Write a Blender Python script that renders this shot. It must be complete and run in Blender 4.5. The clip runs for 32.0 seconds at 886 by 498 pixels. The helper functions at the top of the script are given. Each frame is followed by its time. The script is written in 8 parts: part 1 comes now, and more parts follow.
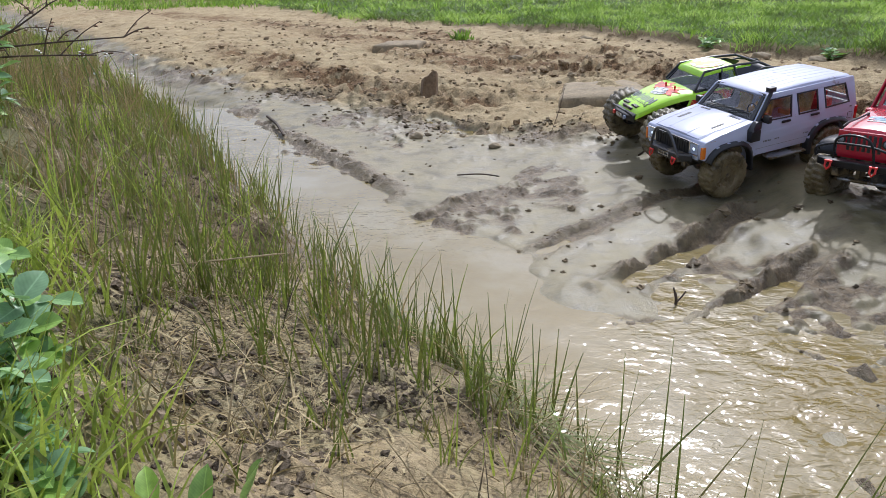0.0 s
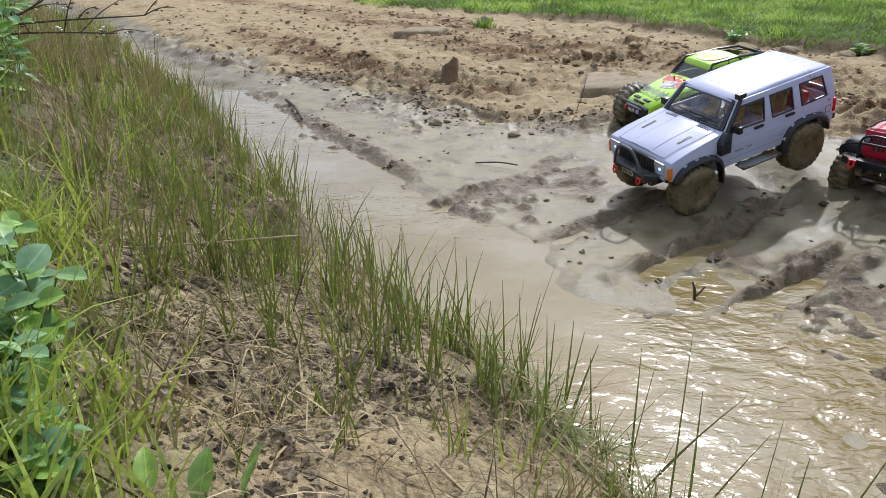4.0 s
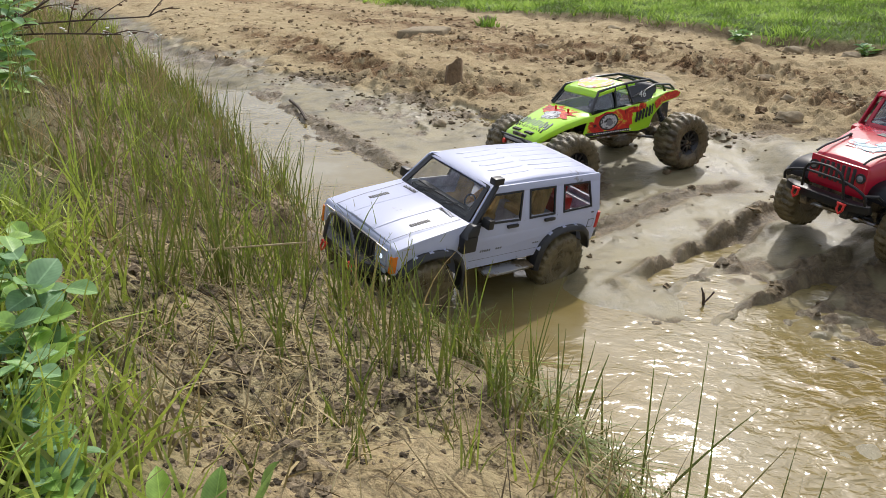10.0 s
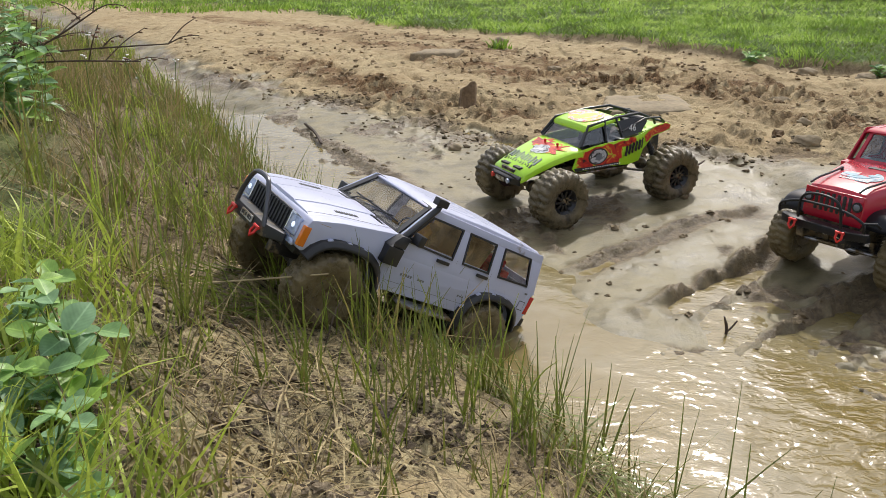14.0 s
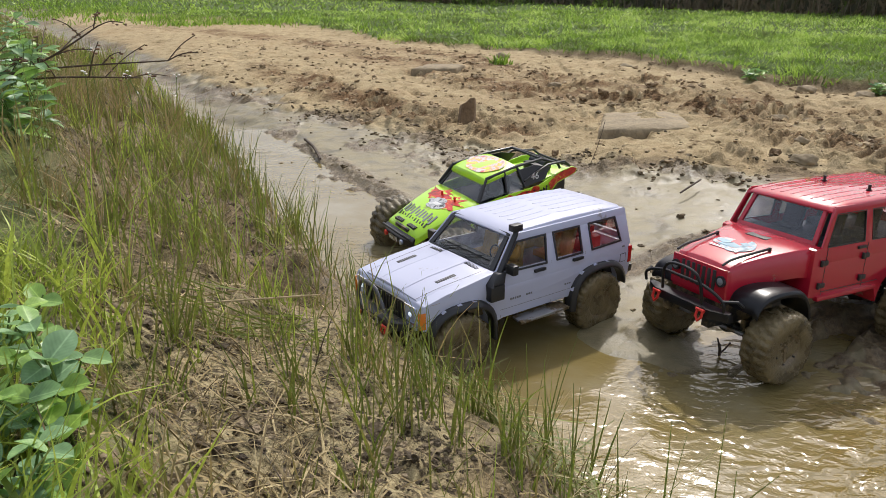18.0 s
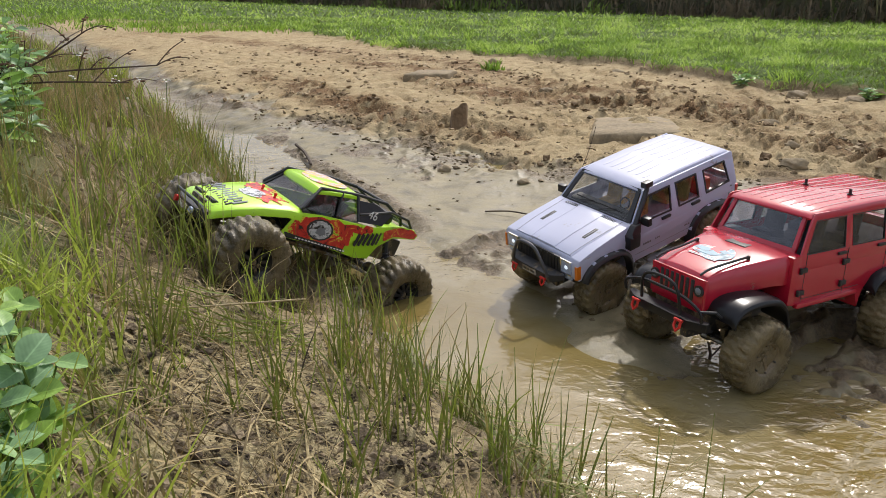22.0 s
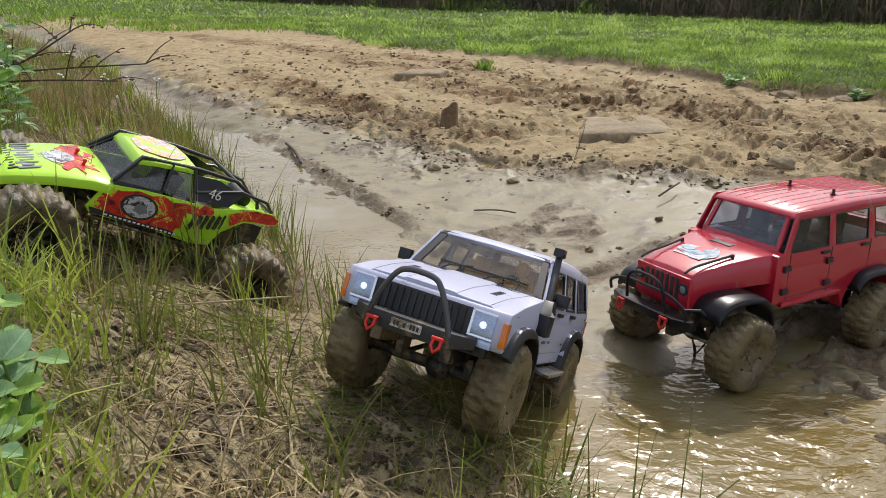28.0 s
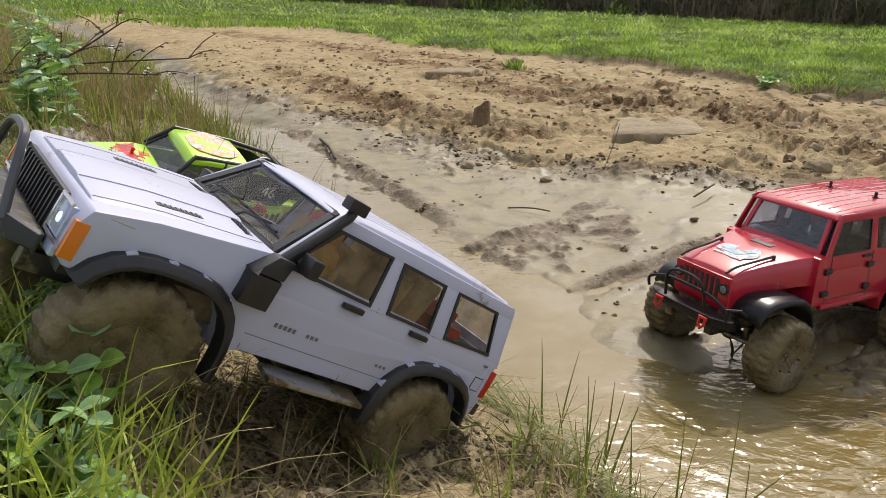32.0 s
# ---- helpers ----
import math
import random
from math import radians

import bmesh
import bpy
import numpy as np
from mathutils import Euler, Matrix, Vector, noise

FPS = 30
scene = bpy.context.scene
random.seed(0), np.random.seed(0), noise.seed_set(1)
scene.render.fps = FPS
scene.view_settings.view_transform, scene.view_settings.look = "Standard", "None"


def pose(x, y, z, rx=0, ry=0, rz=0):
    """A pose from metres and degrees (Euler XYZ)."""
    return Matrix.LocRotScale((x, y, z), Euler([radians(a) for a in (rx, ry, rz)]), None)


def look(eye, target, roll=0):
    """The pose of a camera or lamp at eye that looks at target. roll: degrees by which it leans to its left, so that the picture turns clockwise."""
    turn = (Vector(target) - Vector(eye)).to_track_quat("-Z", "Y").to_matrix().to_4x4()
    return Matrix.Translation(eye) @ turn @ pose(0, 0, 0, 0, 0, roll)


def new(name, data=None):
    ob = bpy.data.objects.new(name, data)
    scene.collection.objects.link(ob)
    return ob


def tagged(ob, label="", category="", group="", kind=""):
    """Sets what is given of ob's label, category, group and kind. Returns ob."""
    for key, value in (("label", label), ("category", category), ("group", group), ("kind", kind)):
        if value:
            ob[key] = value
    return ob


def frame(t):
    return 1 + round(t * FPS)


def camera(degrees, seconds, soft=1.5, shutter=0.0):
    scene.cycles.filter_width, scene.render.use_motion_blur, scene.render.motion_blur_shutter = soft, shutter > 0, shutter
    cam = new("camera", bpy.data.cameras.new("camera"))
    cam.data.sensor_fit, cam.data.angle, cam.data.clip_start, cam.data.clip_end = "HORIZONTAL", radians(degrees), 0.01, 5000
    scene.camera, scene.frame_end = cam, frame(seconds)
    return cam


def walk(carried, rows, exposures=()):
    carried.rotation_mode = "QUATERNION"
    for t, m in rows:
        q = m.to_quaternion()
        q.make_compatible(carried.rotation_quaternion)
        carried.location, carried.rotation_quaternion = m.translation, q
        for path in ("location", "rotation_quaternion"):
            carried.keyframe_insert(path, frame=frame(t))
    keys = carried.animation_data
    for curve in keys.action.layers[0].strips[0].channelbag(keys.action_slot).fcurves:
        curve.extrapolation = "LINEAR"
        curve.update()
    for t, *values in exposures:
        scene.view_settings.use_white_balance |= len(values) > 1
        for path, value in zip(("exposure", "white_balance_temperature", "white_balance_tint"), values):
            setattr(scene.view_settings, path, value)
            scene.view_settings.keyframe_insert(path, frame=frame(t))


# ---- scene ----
cam = camera(62.0, 32.0, soft=0.70)
PATH = [
    (0, (-0.01, -0.035, 0.598), (0.05, 1.827, -0.128), -0.2),
    (0.5, (-0.015, -0.034, 0.597), (0.035, 1.827, -0.132), 0.4),
    (1, (-0.021, -0.034, 0.594), (0.011, 1.828, -0.135), 1.1),
    (1.5, (-0.018, -0.032, 0.594), (-0.002, 1.83, -0.137), 1.2),
    (2, (-0.01, -0.032, 0.59), (0.005, 1.829, -0.143), 1.2),
    (2.5, (-0.006, -0.035, 0.594), (0.009, 1.826, -0.138), 1.2),
    (3, (-0.006, -0.029, 0.59), (0.009, 1.83, -0.146), 1.1),
    (3.5, (-0.007, -0.023, 0.586), (0.008, 1.832, -0.16), 1.0),
    (5.5, (-0.007, -0.011, 0.592), (0.009, 1.84, -0.166), 0.4),
    (6, (-0.011, -0.009, 0.592), (0.006, 1.842, -0.166), 0.5),
    (6.5, (-0.017, -0.005, 0.591), (0.001, 1.847, -0.164), 0.6),
    (7, (-0.018, -0.004, 0.59), (0.0, 1.847, -0.166), 0.7),
    (7.5, (-0.011, -0.005, 0.587), (0.004, 1.846, -0.169), 0.6),
    (8, (-0.013, -0.005, 0.59), (0.001, 1.846, -0.168), 0.6),
    (8.5, (-0.013, -0.003, 0.59), (0.002, 1.848, -0.168), 0.6),
    (9, (-0.019, -0.004, 0.593), (-0.004, 1.847, -0.164), 0.6),
    (9.5, (-0.02, -0.004, 0.593), (-0.007, 1.848, -0.162), 0.8),
    (10, (-0.018, -0.006, 0.595), (-0.006, 1.845, -0.163), 0.9),
    (10.5, (-0.019, -0.003, 0.597), (-0.005, 1.848, -0.16), 0.9),
    (11, (-0.022, 0.0, 0.599), (-0.009, 1.854, -0.151), 0.9),
    (11.5, (-0.028, 0.0, 0.6), (-0.016, 1.858, -0.142), 0.9),
    (12, (-0.03, 0.003, 0.606), (-0.019, 1.864, -0.126), 0.9),
    (12.5, (-0.03, 0.005, 0.61), (-0.03, 1.871, -0.108), 0.5),
    (13, (-0.03, 0.005, 0.605), (-0.032, 1.872, -0.112), 0.5),
    (13.5, (-0.035, 0.006, 0.603), (-0.042, 1.874, -0.113), 0.4),
    (14, (-0.036, 0.005, 0.61), (-0.052, 1.874, -0.102), 0.6),
    (14.5, (-0.035, 0.003, 0.613), (-0.05, 1.874, -0.092), 0.7),
    (16.5, (-0.033, -0.001, 0.619), (-0.055, 1.878, -0.067), 1.0),
    (17, (-0.031, 0.001, 0.62), (-0.053, 1.881, -0.061), 1.0),
    (17.5, (-0.026, 0.005, 0.624), (-0.048, 1.886, -0.057), 1.0),
    (18, (-0.021, 0.007, 0.623), (-0.043, 1.887, -0.057), 0.9),
    (18.5, (-0.018, 0.008, 0.622), (-0.041, 1.889, -0.059), 0.9),
    (19, (-0.019, 0.008, 0.624), (-0.039, 1.89, -0.054), 0.9),
    (19.5, (-0.019, 0.01, 0.629), (-0.037, 1.893, -0.043), 0.9),
    (20, (-0.016, 0.01, 0.625), (-0.03, 1.897, -0.039), 0.8),
    (20.5, (-0.019, 0.01, 0.624), (-0.027, 1.897, -0.04), 0.9),
    (21, (-0.017, 0.011, 0.622), (-0.025, 1.897, -0.042), 0.9),
    (21.5, (-0.014, 0.012, 0.621), (-0.023, 1.898, -0.044), 0.9),
    (22, (-0.012, 0.013, 0.617), (-0.018, 1.899, -0.047), 0.9),
    (22.5, (-0.012, 0.012, 0.617), (-0.019, 1.898, -0.047), 0.9),
    (23, (-0.014, 0.009, 0.618), (-0.021, 1.895, -0.046), 0.9),
    (23.5, (-0.011, 0.005, 0.62), (-0.018, 1.891, -0.045), 0.9),
    (24, (-0.01, 0.003, 0.621), (-0.018, 1.889, -0.044), 0.9),
    (24.5, (-0.008, 0.002, 0.623), (-0.014, 1.889, -0.041), 0.9),
    (25, (-0.008, 0.005, 0.622), (-0.014, 1.891, -0.043), 0.9),
    (25.5, (-0.004, 0.005, 0.621), (-0.009, 1.891, -0.045), 0.9),
    (27.5, (-0.001, 0.006, 0.617), (0.01, 1.892, -0.048), 1.1),
    (28, (-0.001, 0.006, 0.617), (0.012, 1.892, -0.048), 1.1),
    (28.5, (0.0, 0.008, 0.615), (0.017, 1.894, -0.05), 1.2),
    (29, (-0.003, 0.008, 0.615), (0.015, 1.894, -0.05), 1.2),
    (29.5, (-0.001, 0.002, 0.618), (0.016, 1.889, -0.047), 1.2),
    (30, (-0.002, 0.0, 0.621), (0.014, 1.886, -0.044), 1.1),
    (30.5, (-0.005, 0.001, 0.617), (0.011, 1.887, -0.047), 1.1),
    (31, (-0.007, 0.004, 0.609), (0.009, 1.889, -0.057), 1.2),
    (31.5, (-0.016, 0.0, 0.611), (0.0, 1.886, -0.055), 1.6),
    (32, (-0.032, -0.013, 0.614), (-0.08, 1.871, -0.054), 1.6),
]
walk(cam, [(t, look(eye, target, roll)) for t, eye, target, roll in PATH],
     exposures=[(0.0, -0.10, 5600, 13), (5.0, -0.08, 5750, 12), (9.0, -0.08, 6150, 10), (23.0, -0.12, 6300, 12), (30.0, -0.18, 6250, 12), (32.0, -0.14, 6600, 12)])

# ---------------- world and light ----------------
SUN_EL, SUN_AZ = 48.0, 20.0   # degrees; azimuth from +y towards +x
world = bpy.data.worlds.new("world")
scene.world = world
world.use_nodes = True
wn = world.node_tree.nodes
wl = world.node_tree.links
wn.clear()
w_out = wn.new("ShaderNodeOutputWorld")
w_bg = wn.new("ShaderNodeBackground")
w_sky = wn.new("ShaderNodeTexSky")
w_sky.sky_type = "NISHITA"
w_sky.sun_disc = False
w_sky.sun_elevation = radians(SUN_EL)
w_sky.sun_rotation = radians(SUN_AZ)
w_sky.air_density, w_sky.dust_density, w_sky.ozone_density = 1.0, 6.0, 1.0
# broken white cloud over the whole sky
w_tc = wn.new("ShaderNodeTexCoord")
w_noise = wn.new("ShaderNodeTexNoise")
w_noise.inputs["Scale"].default_value = 2.2
w_noise.inputs["Detail"].default_value = 6.0
w_ramp = wn.new("ShaderNodeValToRGB")
w_ramp.color_ramp.elements[0].position = 0.30
w_ramp.color_ramp.elements[0].color = (0.35, 0.35, 0.35, 1)
w_ramp.color_ramp.elements[1].position = 0.62
w_ramp.color_ramp.elements[1].color = (1, 1, 1, 1)
w_mix = wn.new("ShaderNodeMix")
w_mix.data_type = "RGBA"
w_cloud = wn.new("ShaderNodeMix")
w_cloud.data_type, w_cloud.blend_type = "RGBA", "ADD"
w_cloud.inputs[0].default_value = 1.0
w_cloud.inputs[7].default_value = (6.9, 7.1, 7.5, 1)
wl.new(w_sky.outputs["Color"], w_cloud.inputs[6])
wl.new(w_cloud.outputs[2], w_mix.inputs[7])
wl.new(w_tc.outputs["Generated"], w_noise.inputs["Vector"])
wl.new(w_noise.outputs["Fac"], w_ramp.inputs["Fac"])
wl.new(w_ramp.outputs["Color"], w_mix.inputs[0])
wl.new(w_sky.outputs["Color"], w_mix.inputs[6])
wl.new(w_mix.outputs[2], w_bg.inputs["Color"])
w_bg.inputs["Strength"].default_value = 0.086
wl.new(w_bg.outputs["Background"], w_out.inputs["Surface"])

sun = new("sun", bpy.data.lights.new("sun", "SUN"))
sun.data.energy = 3.2
sun.data.angle = radians(1.5)
sun.data.color = (1.0, 0.95, 0.86)
sa, se = radians(SUN_AZ), radians(SUN_EL)
sun.matrix_world = look((6 * math.sin(sa) * math.cos(se), 6 * math.cos(sa) * math.cos(se), 6 * math.sin(se)), (0, 0, 0))
scene.view_settings.exposure = 0.0


# ---------------- material helpers ----------------
def nodes_of(name):
    m = bpy.data.materials.new(name)
    m.use_nodes = True
    nt = m.node_tree
    b = nt.nodes["Principled BSDF"]
    return m, nt, b


def noise_node(nt, scale, detail=4.0, rough=0.55, coord="Object", dist=0.0):
    tc = nt.nodes.new("ShaderNodeTexCoord")
    n = nt.nodes.new("ShaderNodeTexNoise")
    n.inputs["Scale"].default_value = scale
    n.inputs["Detail"].default_value = detail
    n.inputs["Roughness"].default_value = rough
    n.inputs["Distortion"].default_value = dist
    nt.links.new(tc.outputs[coord], n.inputs["Vector"])
    return n


def ramp_node(nt, src, stops):
    r = nt.nodes.new("ShaderNodeValToRGB")
    els = r.color_ramp.elements
    while len(els) < len(stops):
        els.new(0.5)
    for e, (p, c) in zip(els, stops):
        e.position = p
        e.color = (*c, 1) if len(c) == 3 else c
    nt.links.new(src, r.inputs["Fac"])
    return r


def bump_node(nt, src, strength, distance, b):
    bp = nt.nodes.new("ShaderNodeBump")
    bp.inputs["Strength"].default_value = strength
    bp.inputs["Distance"].default_value = distance
    nt.links.new(src, bp.inputs["Height"])
    nt.links.new(bp.outputs["Normal"], b.inputs["Normal"])
    return bp


def mix_node(nt, fac, a, c):
    m = nt.nodes.new("ShaderNodeMix")
    m.data_type = "RGBA"
    for sock, v in ((0, fac), (6, a), (7, c)):
        if isinstance(v, (int, float)):
            m.inputs[sock].default_value = v
        elif isinstance(v, tuple):
            m.inputs[sock].default_value = (*v, 1)
        else:
            nt.links.new(v, m.inputs[sock])
    return m.outputs[2]


def math_node(nt, op, a, c=None):
    m = nt.nodes.new("ShaderNodeMath")
    m.operation = op
    for sock, v in ((0, a), (1, c)):
        if v is None:
            continue
        if isinstance(v, (int, float)):
            m.inputs[sock].default_value = v
        else:
            nt.links.new(v, m.inputs[sock])
    return m.outputs[0]


def attr_node(nt, name):
    a = nt.nodes.new("ShaderNodeAttribute")
    a.attribute_name = name
    return a.outputs["Fac"]


def simple(name, color, rough=0.5, metal=0.0, var=0.12, scale=60.0, bump=0.0, spec=0.5, coat=0.0, dist=0.001):
    """A plain material with two scales of tone and a fine relief."""
    m, nt, b = nodes_of(name)
    n1 = noise_node(nt, scale, 5.0)
    n2 = noise_node(nt, scale * 0.13, 2.0)
    mixed = math_node(nt, "ADD", math_node(nt, "MULTIPLY", n1.outputs["Fac"], 0.5), math_node(nt, "MULTIPLY", n2.outputs["Fac"], 0.5))
    lo = tuple(c * (1 - var) for c in color)
    hi = tuple(min(1, c * (1 + var)) for c in color)
    r = ramp_node(nt, mixed, [(0.3, lo), (0.7, hi)])
    nt.links.new(r.outputs["Color"], b.inputs["Base Color"])
    b.inputs["Roughness"].default_value = rough
    b.inputs["Metallic"].default_value = metal
    b.inputs["Specular IOR Level"].default_value = spec
    b.inputs["Coat Weight"].default_value = coat
    b.inputs["Coat Roughness"].default_value = 0.06
    if bump:
        bump_node(nt, n1.outputs["Fac"], bump, dist, b)
    return m


def muddy(name, color, rough, mud=0.5, scale=14.0, coat=0.0, metal=0.0, spec=0.5):
    """Paint or plastic with mud splashed on it."""
    m, nt, b = nodes_of(name)
    n = noise_node(nt, scale, 8.0, 0.68)
    n2 = noise_node(nt, scale * 9, 3.0)
    mask = ramp_node(nt, n.outputs["Fac"], [(mud, (1, 1, 1)), (mud + 0.07, (0, 0, 0))])
    mc = ramp_node(nt, n2.outputs["Fac"], [(0.3, (0.13, 0.095, 0.05)), (0.7, (0.24, 0.18, 0.10))])
    nt.links.new(mix_node(nt, mask.outputs["Color"], color, mc.outputs["Color"]), b.inputs["Base Color"])
    ro = mix_node(nt, mask.outputs["Color"], (rough,) * 3, (0.42,) * 3)
    nt.links.new(ro, b.inputs["Roughness"])
    b.inputs["Coat Weight"].default_value = coat
    b.inputs["Metallic"].default_value = metal
    b.inputs["Specular IOR Level"].default_value = spec
    bump_node(nt, mask.outputs["Color"], 0.25, 0.0008, b)
    return m


# ---------------- noise and the lie of the land ----------------
_rng = np.random.default_rng(7)
_TAB = _rng.random((256, 256))


def vnoise(x, y):
    xi, yi = np.floor(x).astype(int), np.floor(y).astype(int)
    fx, fy = x - xi, y - yi
    fx, fy = fx * fx * (3 - 2 * fx), fy * fy * (3 - 2 * fy)
    g = lambda a, c: _TAB[a % 256, c % 256]
    return (g(xi, yi) * (1 - fx) + g(xi + 1, yi) * fx) * (1 - fy) + (g(xi, yi + 1) * (1 - fx) + g(xi + 1, yi + 1) * fx) * fy - 0.5


def fbm(x, y, f, octaves=4, gain=0.5, cell=None):
    """Fractal noise; octaves finer than the mesh's cell fade out."""
    out, a = 0, 1.0
    for k in range(octaves):
        w = a if cell is None else a * np.clip((0.80 - f * cell) / 0.35, 0, 1)
        out = out + w * vnoise(x * f + 17.3 * k, y * f + 5.7 * k)
        f, a = f * 2.03, a * gain
    return out


def ridge(x, y, f):
    return 1 - 2 * np.abs(fbm(x, y, f, 3))


SHORE = [(0.9, -0.45), (0.48, 0.22), (0.32, 0.48), (0.23, 0.65), (0.14, 0.83), (0.06, 0.95), (-0.04, 1.10), (-0.16, 1.32), (-0.35, 1.67),
         (-0.57, 2.07), (-0.85, 2.61), (-1.14, 3.17), (-1.76, 4.47), (-3.2, 6.6), (-7, 12), (-30, 40)]
WET = [(-30, 41), (-7, 12.6), (-3.2, 7.0), (-1.85, 4.95), (-1.42, 4.40), (-1.1, 4.0), (-0.75, 3.60), (-0.45, 3.36), (-0.20, 3.06), (0.05, 2.77), (0.22, 2.56), (0.45, 2.42), (0.70, 2.30), (1.0, 2.15),
       (1.5, 1.95), (3.0, 1.3), (20, -3)]
TURF = [(40, -22), (6, 0.6), (2.9, 3.0), (2.28, 3.81), (1.97, 4.2), (1.78, 4.56), (1.52, 4.82), (1.14, 5.68), (0.56, 6.29), (0.09, 6.65), (-0.76, 7.26),
        (-1.42, 8.69), (-2.92, 10.6), (-6.5, 12.6), (-14, 19), (-60, 60)]


def side(line, x, y):
    """Distance from a polyline: positive on its left."""
    best = np.full(np.shape(x), 1e9)
    sign = np.ones(np.shape(x))
    for (ax, ay), (bx, by) in zip(line, line[1:]):
        dx, dy = bx - ax, by - ay
        L = dx * dx + dy * dy
        u = np.clip(((x - ax) * dx + (y - ay) * dy) / L, 0, 1)
        d = np.hypot(x - ax - u * dx, y - ay - u * dy)
        s = np.where(dx * (y - ay) - dy * (x - ax) >= 0, 1.0, -1.0)
        near = d < best - 1e-9
        best, sign = np.where(near, d, best), np.where(near, s, sign)
    return best * sign


def smooth(a, b, v):
    u = np.clip((v - a) / (b - a), 0, 1)
    return u * u * (3 - 2 * u)


def track(x, y, pts, width, depth, lip):
    """A wheel rut along a line: a trough between broken, lumpy lips. Returns height and a mask of the thrown-up mud and
    of the trough's painted shade.
    """
    q = side(pts, x, y)
    d = np.abs(q)
    near = np.where(q > 0, 1.0, 0.35)
    d = d + 0.014 * fbm(x, y, 16, 3)
    ends = np.minimum(np.hypot(x - pts[0][0], y - pts[0][1]), np.hypot(x - pts[-1][0], y - pts[-1][1]))
    fade = smooth(0.0, 0.10, ends)
    lumps = np.clip(0.80 + 1.5 * fbm(x, y, 22, 5, 0.72), 0.15, 1.6)
    band = np.exp(-((d - width * 0.78) / (width * 0.34)) ** 2)
    return fade * (-depth * np.exp(-(d / (width * 0.5)) ** 4) + near * lip * lumps * band), fade * np.maximum(band * near, np.exp(-(d / (width * 0.62)) ** 4))


RUTS = [([(0.36, 1.26), (0.43, 1.32), (0.58, 1.44), (0.75, 1.59), (0.86, 1.68)], 0.046, 0.014, 0.015),
        ([(0.50, 1.11), (0.58, 1.17), (0.77, 1.31), (0.86, 1.38)], 0.046, 0.014, 0.013),
        ([(0.56, 1.02), (0.60, 0.97), (0.66, 0.88), (0.74, 0.78)], 0.040, 0.008, 0.013),
        ([(-0.82, 3.04), (-0.62, 2.74), (-0.43, 2.45), (-0.27, 2.16), (-0.14, 1.92)], 0.090, 0.008, 0.008),
        ([(-0.62, 2.52), (-0.50, 2.25), (-0.42, 2.02)], 0.060, 0.008, 0.008),
        ([(0.22, 1.43), (0.29, 1.50), (0.35, 1.55), (0.51, 1.655), (0.67, 1.75), (0.81, 1.80)], 0.042, 0.008, 0.008),
        ([(-0.06, 1.62), (0.02, 1.70), (0.15, 1.83), (0.24, 1.92)], 0.045, 0.006, 0.008)]


def masks(x, y):
    s = side(SHORE, x, y)          # positive on the grassy bank
    u = -side(WET, x, y)           # positive inside the wet ground
    g = -side(TURF, x, y)          # positive on the lawn
    return s, u, g


# hollows dug by the wheels where the cars climb the bank: x, y, depth, radius
DIPS = [(-0.24, 0.55, 0.022, 0.06), (-0.36, 0.68, 0.026, 0.06), (-0.20, 0.60, 0.050, 0.085), (-0.33, 0.71, 0.040, 0.075), (-0.34, 1.32, 0.050, 0.09), (-0.59, 1.02, 0.060, 0.10), (-0.75, 1.26, 0.045, 0.10),
        (-0.33, 1.22, 0.062, 0.085), (-0.48, 1.48, 0.048, 0.10), (-0.48, 1.62, 0.030, 0.07)]


# low swells of firmer mud on which the cars stand: x, y, height, radius
SWELLS = [(0.60, 1.65, 0.022, 0.17), (0.78, 1.50, 0.022, 0.13), (0.87, 1.28, 0.020, 0.12), (-0.45, 2.45, 0.014, 0.20), (-0.66, 2.80, 0.010, 0.20), (-0.26, 2.18, 0.012, 0.14), (0.08, 0.81, 0.022, 0.06)]


def clumps(x, y):
    """Patches of wet mud that the wheels have chewed up."""
    return smooth(0.09, 0.24, fbm(x + 3, y, 4.5, 4))


def edge_band(u, x, y):
    return np.exp(-((u + 0.02) / 0.13) ** 2)


CHURN = [[(-0.75, 6.46), (0.0, 6.1), (0.53, 4.65), (0.82, 3.85), (1.2, 3.40), (1.36, 2.75), (1.55, 2.3), (2.0, 1.5)],
         [(-3.66, 9.06), (-2.2, 7.9), (-1.23, 6.98), (-0.4, 5.55), (0.1, 4.6), (0.45, 3.9)],
         [(0.95, 4.5), (1.4, 3.65), (1.9, 2.9), (2.6, 1.9)], [(-1.3, 5.2), (-0.9, 4.5), (-0.45, 3.75), (0.2, 3.1)]]


def churn_band(u, x, y):
    """Strips of sand torn up by tyres."""
    out = 0
    for line, wd in zip(CHURN, (0.20, 0.26, 0.20, 0.14)):
        d = side(line, x, y) + 0.10 * fbm(x, y, 4, 3)
        out = np.maximum(out, np.exp(-(d / wd) ** 4) * (0.4 + 0.6 * smooth(-0.12, 0.08, fbm(x, y, 3.1, 3))))
    return out


def treads(x, y):
    """Bars pressed across the torn strips by the tyres' lugs."""
    al, pr = 0.62 * x - 0.78 * y, 0.78 * x + 0.62 * y
    w = np.sin(2 * np.pi * (al / 0.050 + 0.9 * np.abs(((pr / 0.13) % 1) - 0.5) + 1.2 * fbm(x, y, 3, 2)))
    return np.clip(w * 1.4, -1, 1) * smooth(-0.15, 0.1, fbm(x + 4, y, 5, 3))


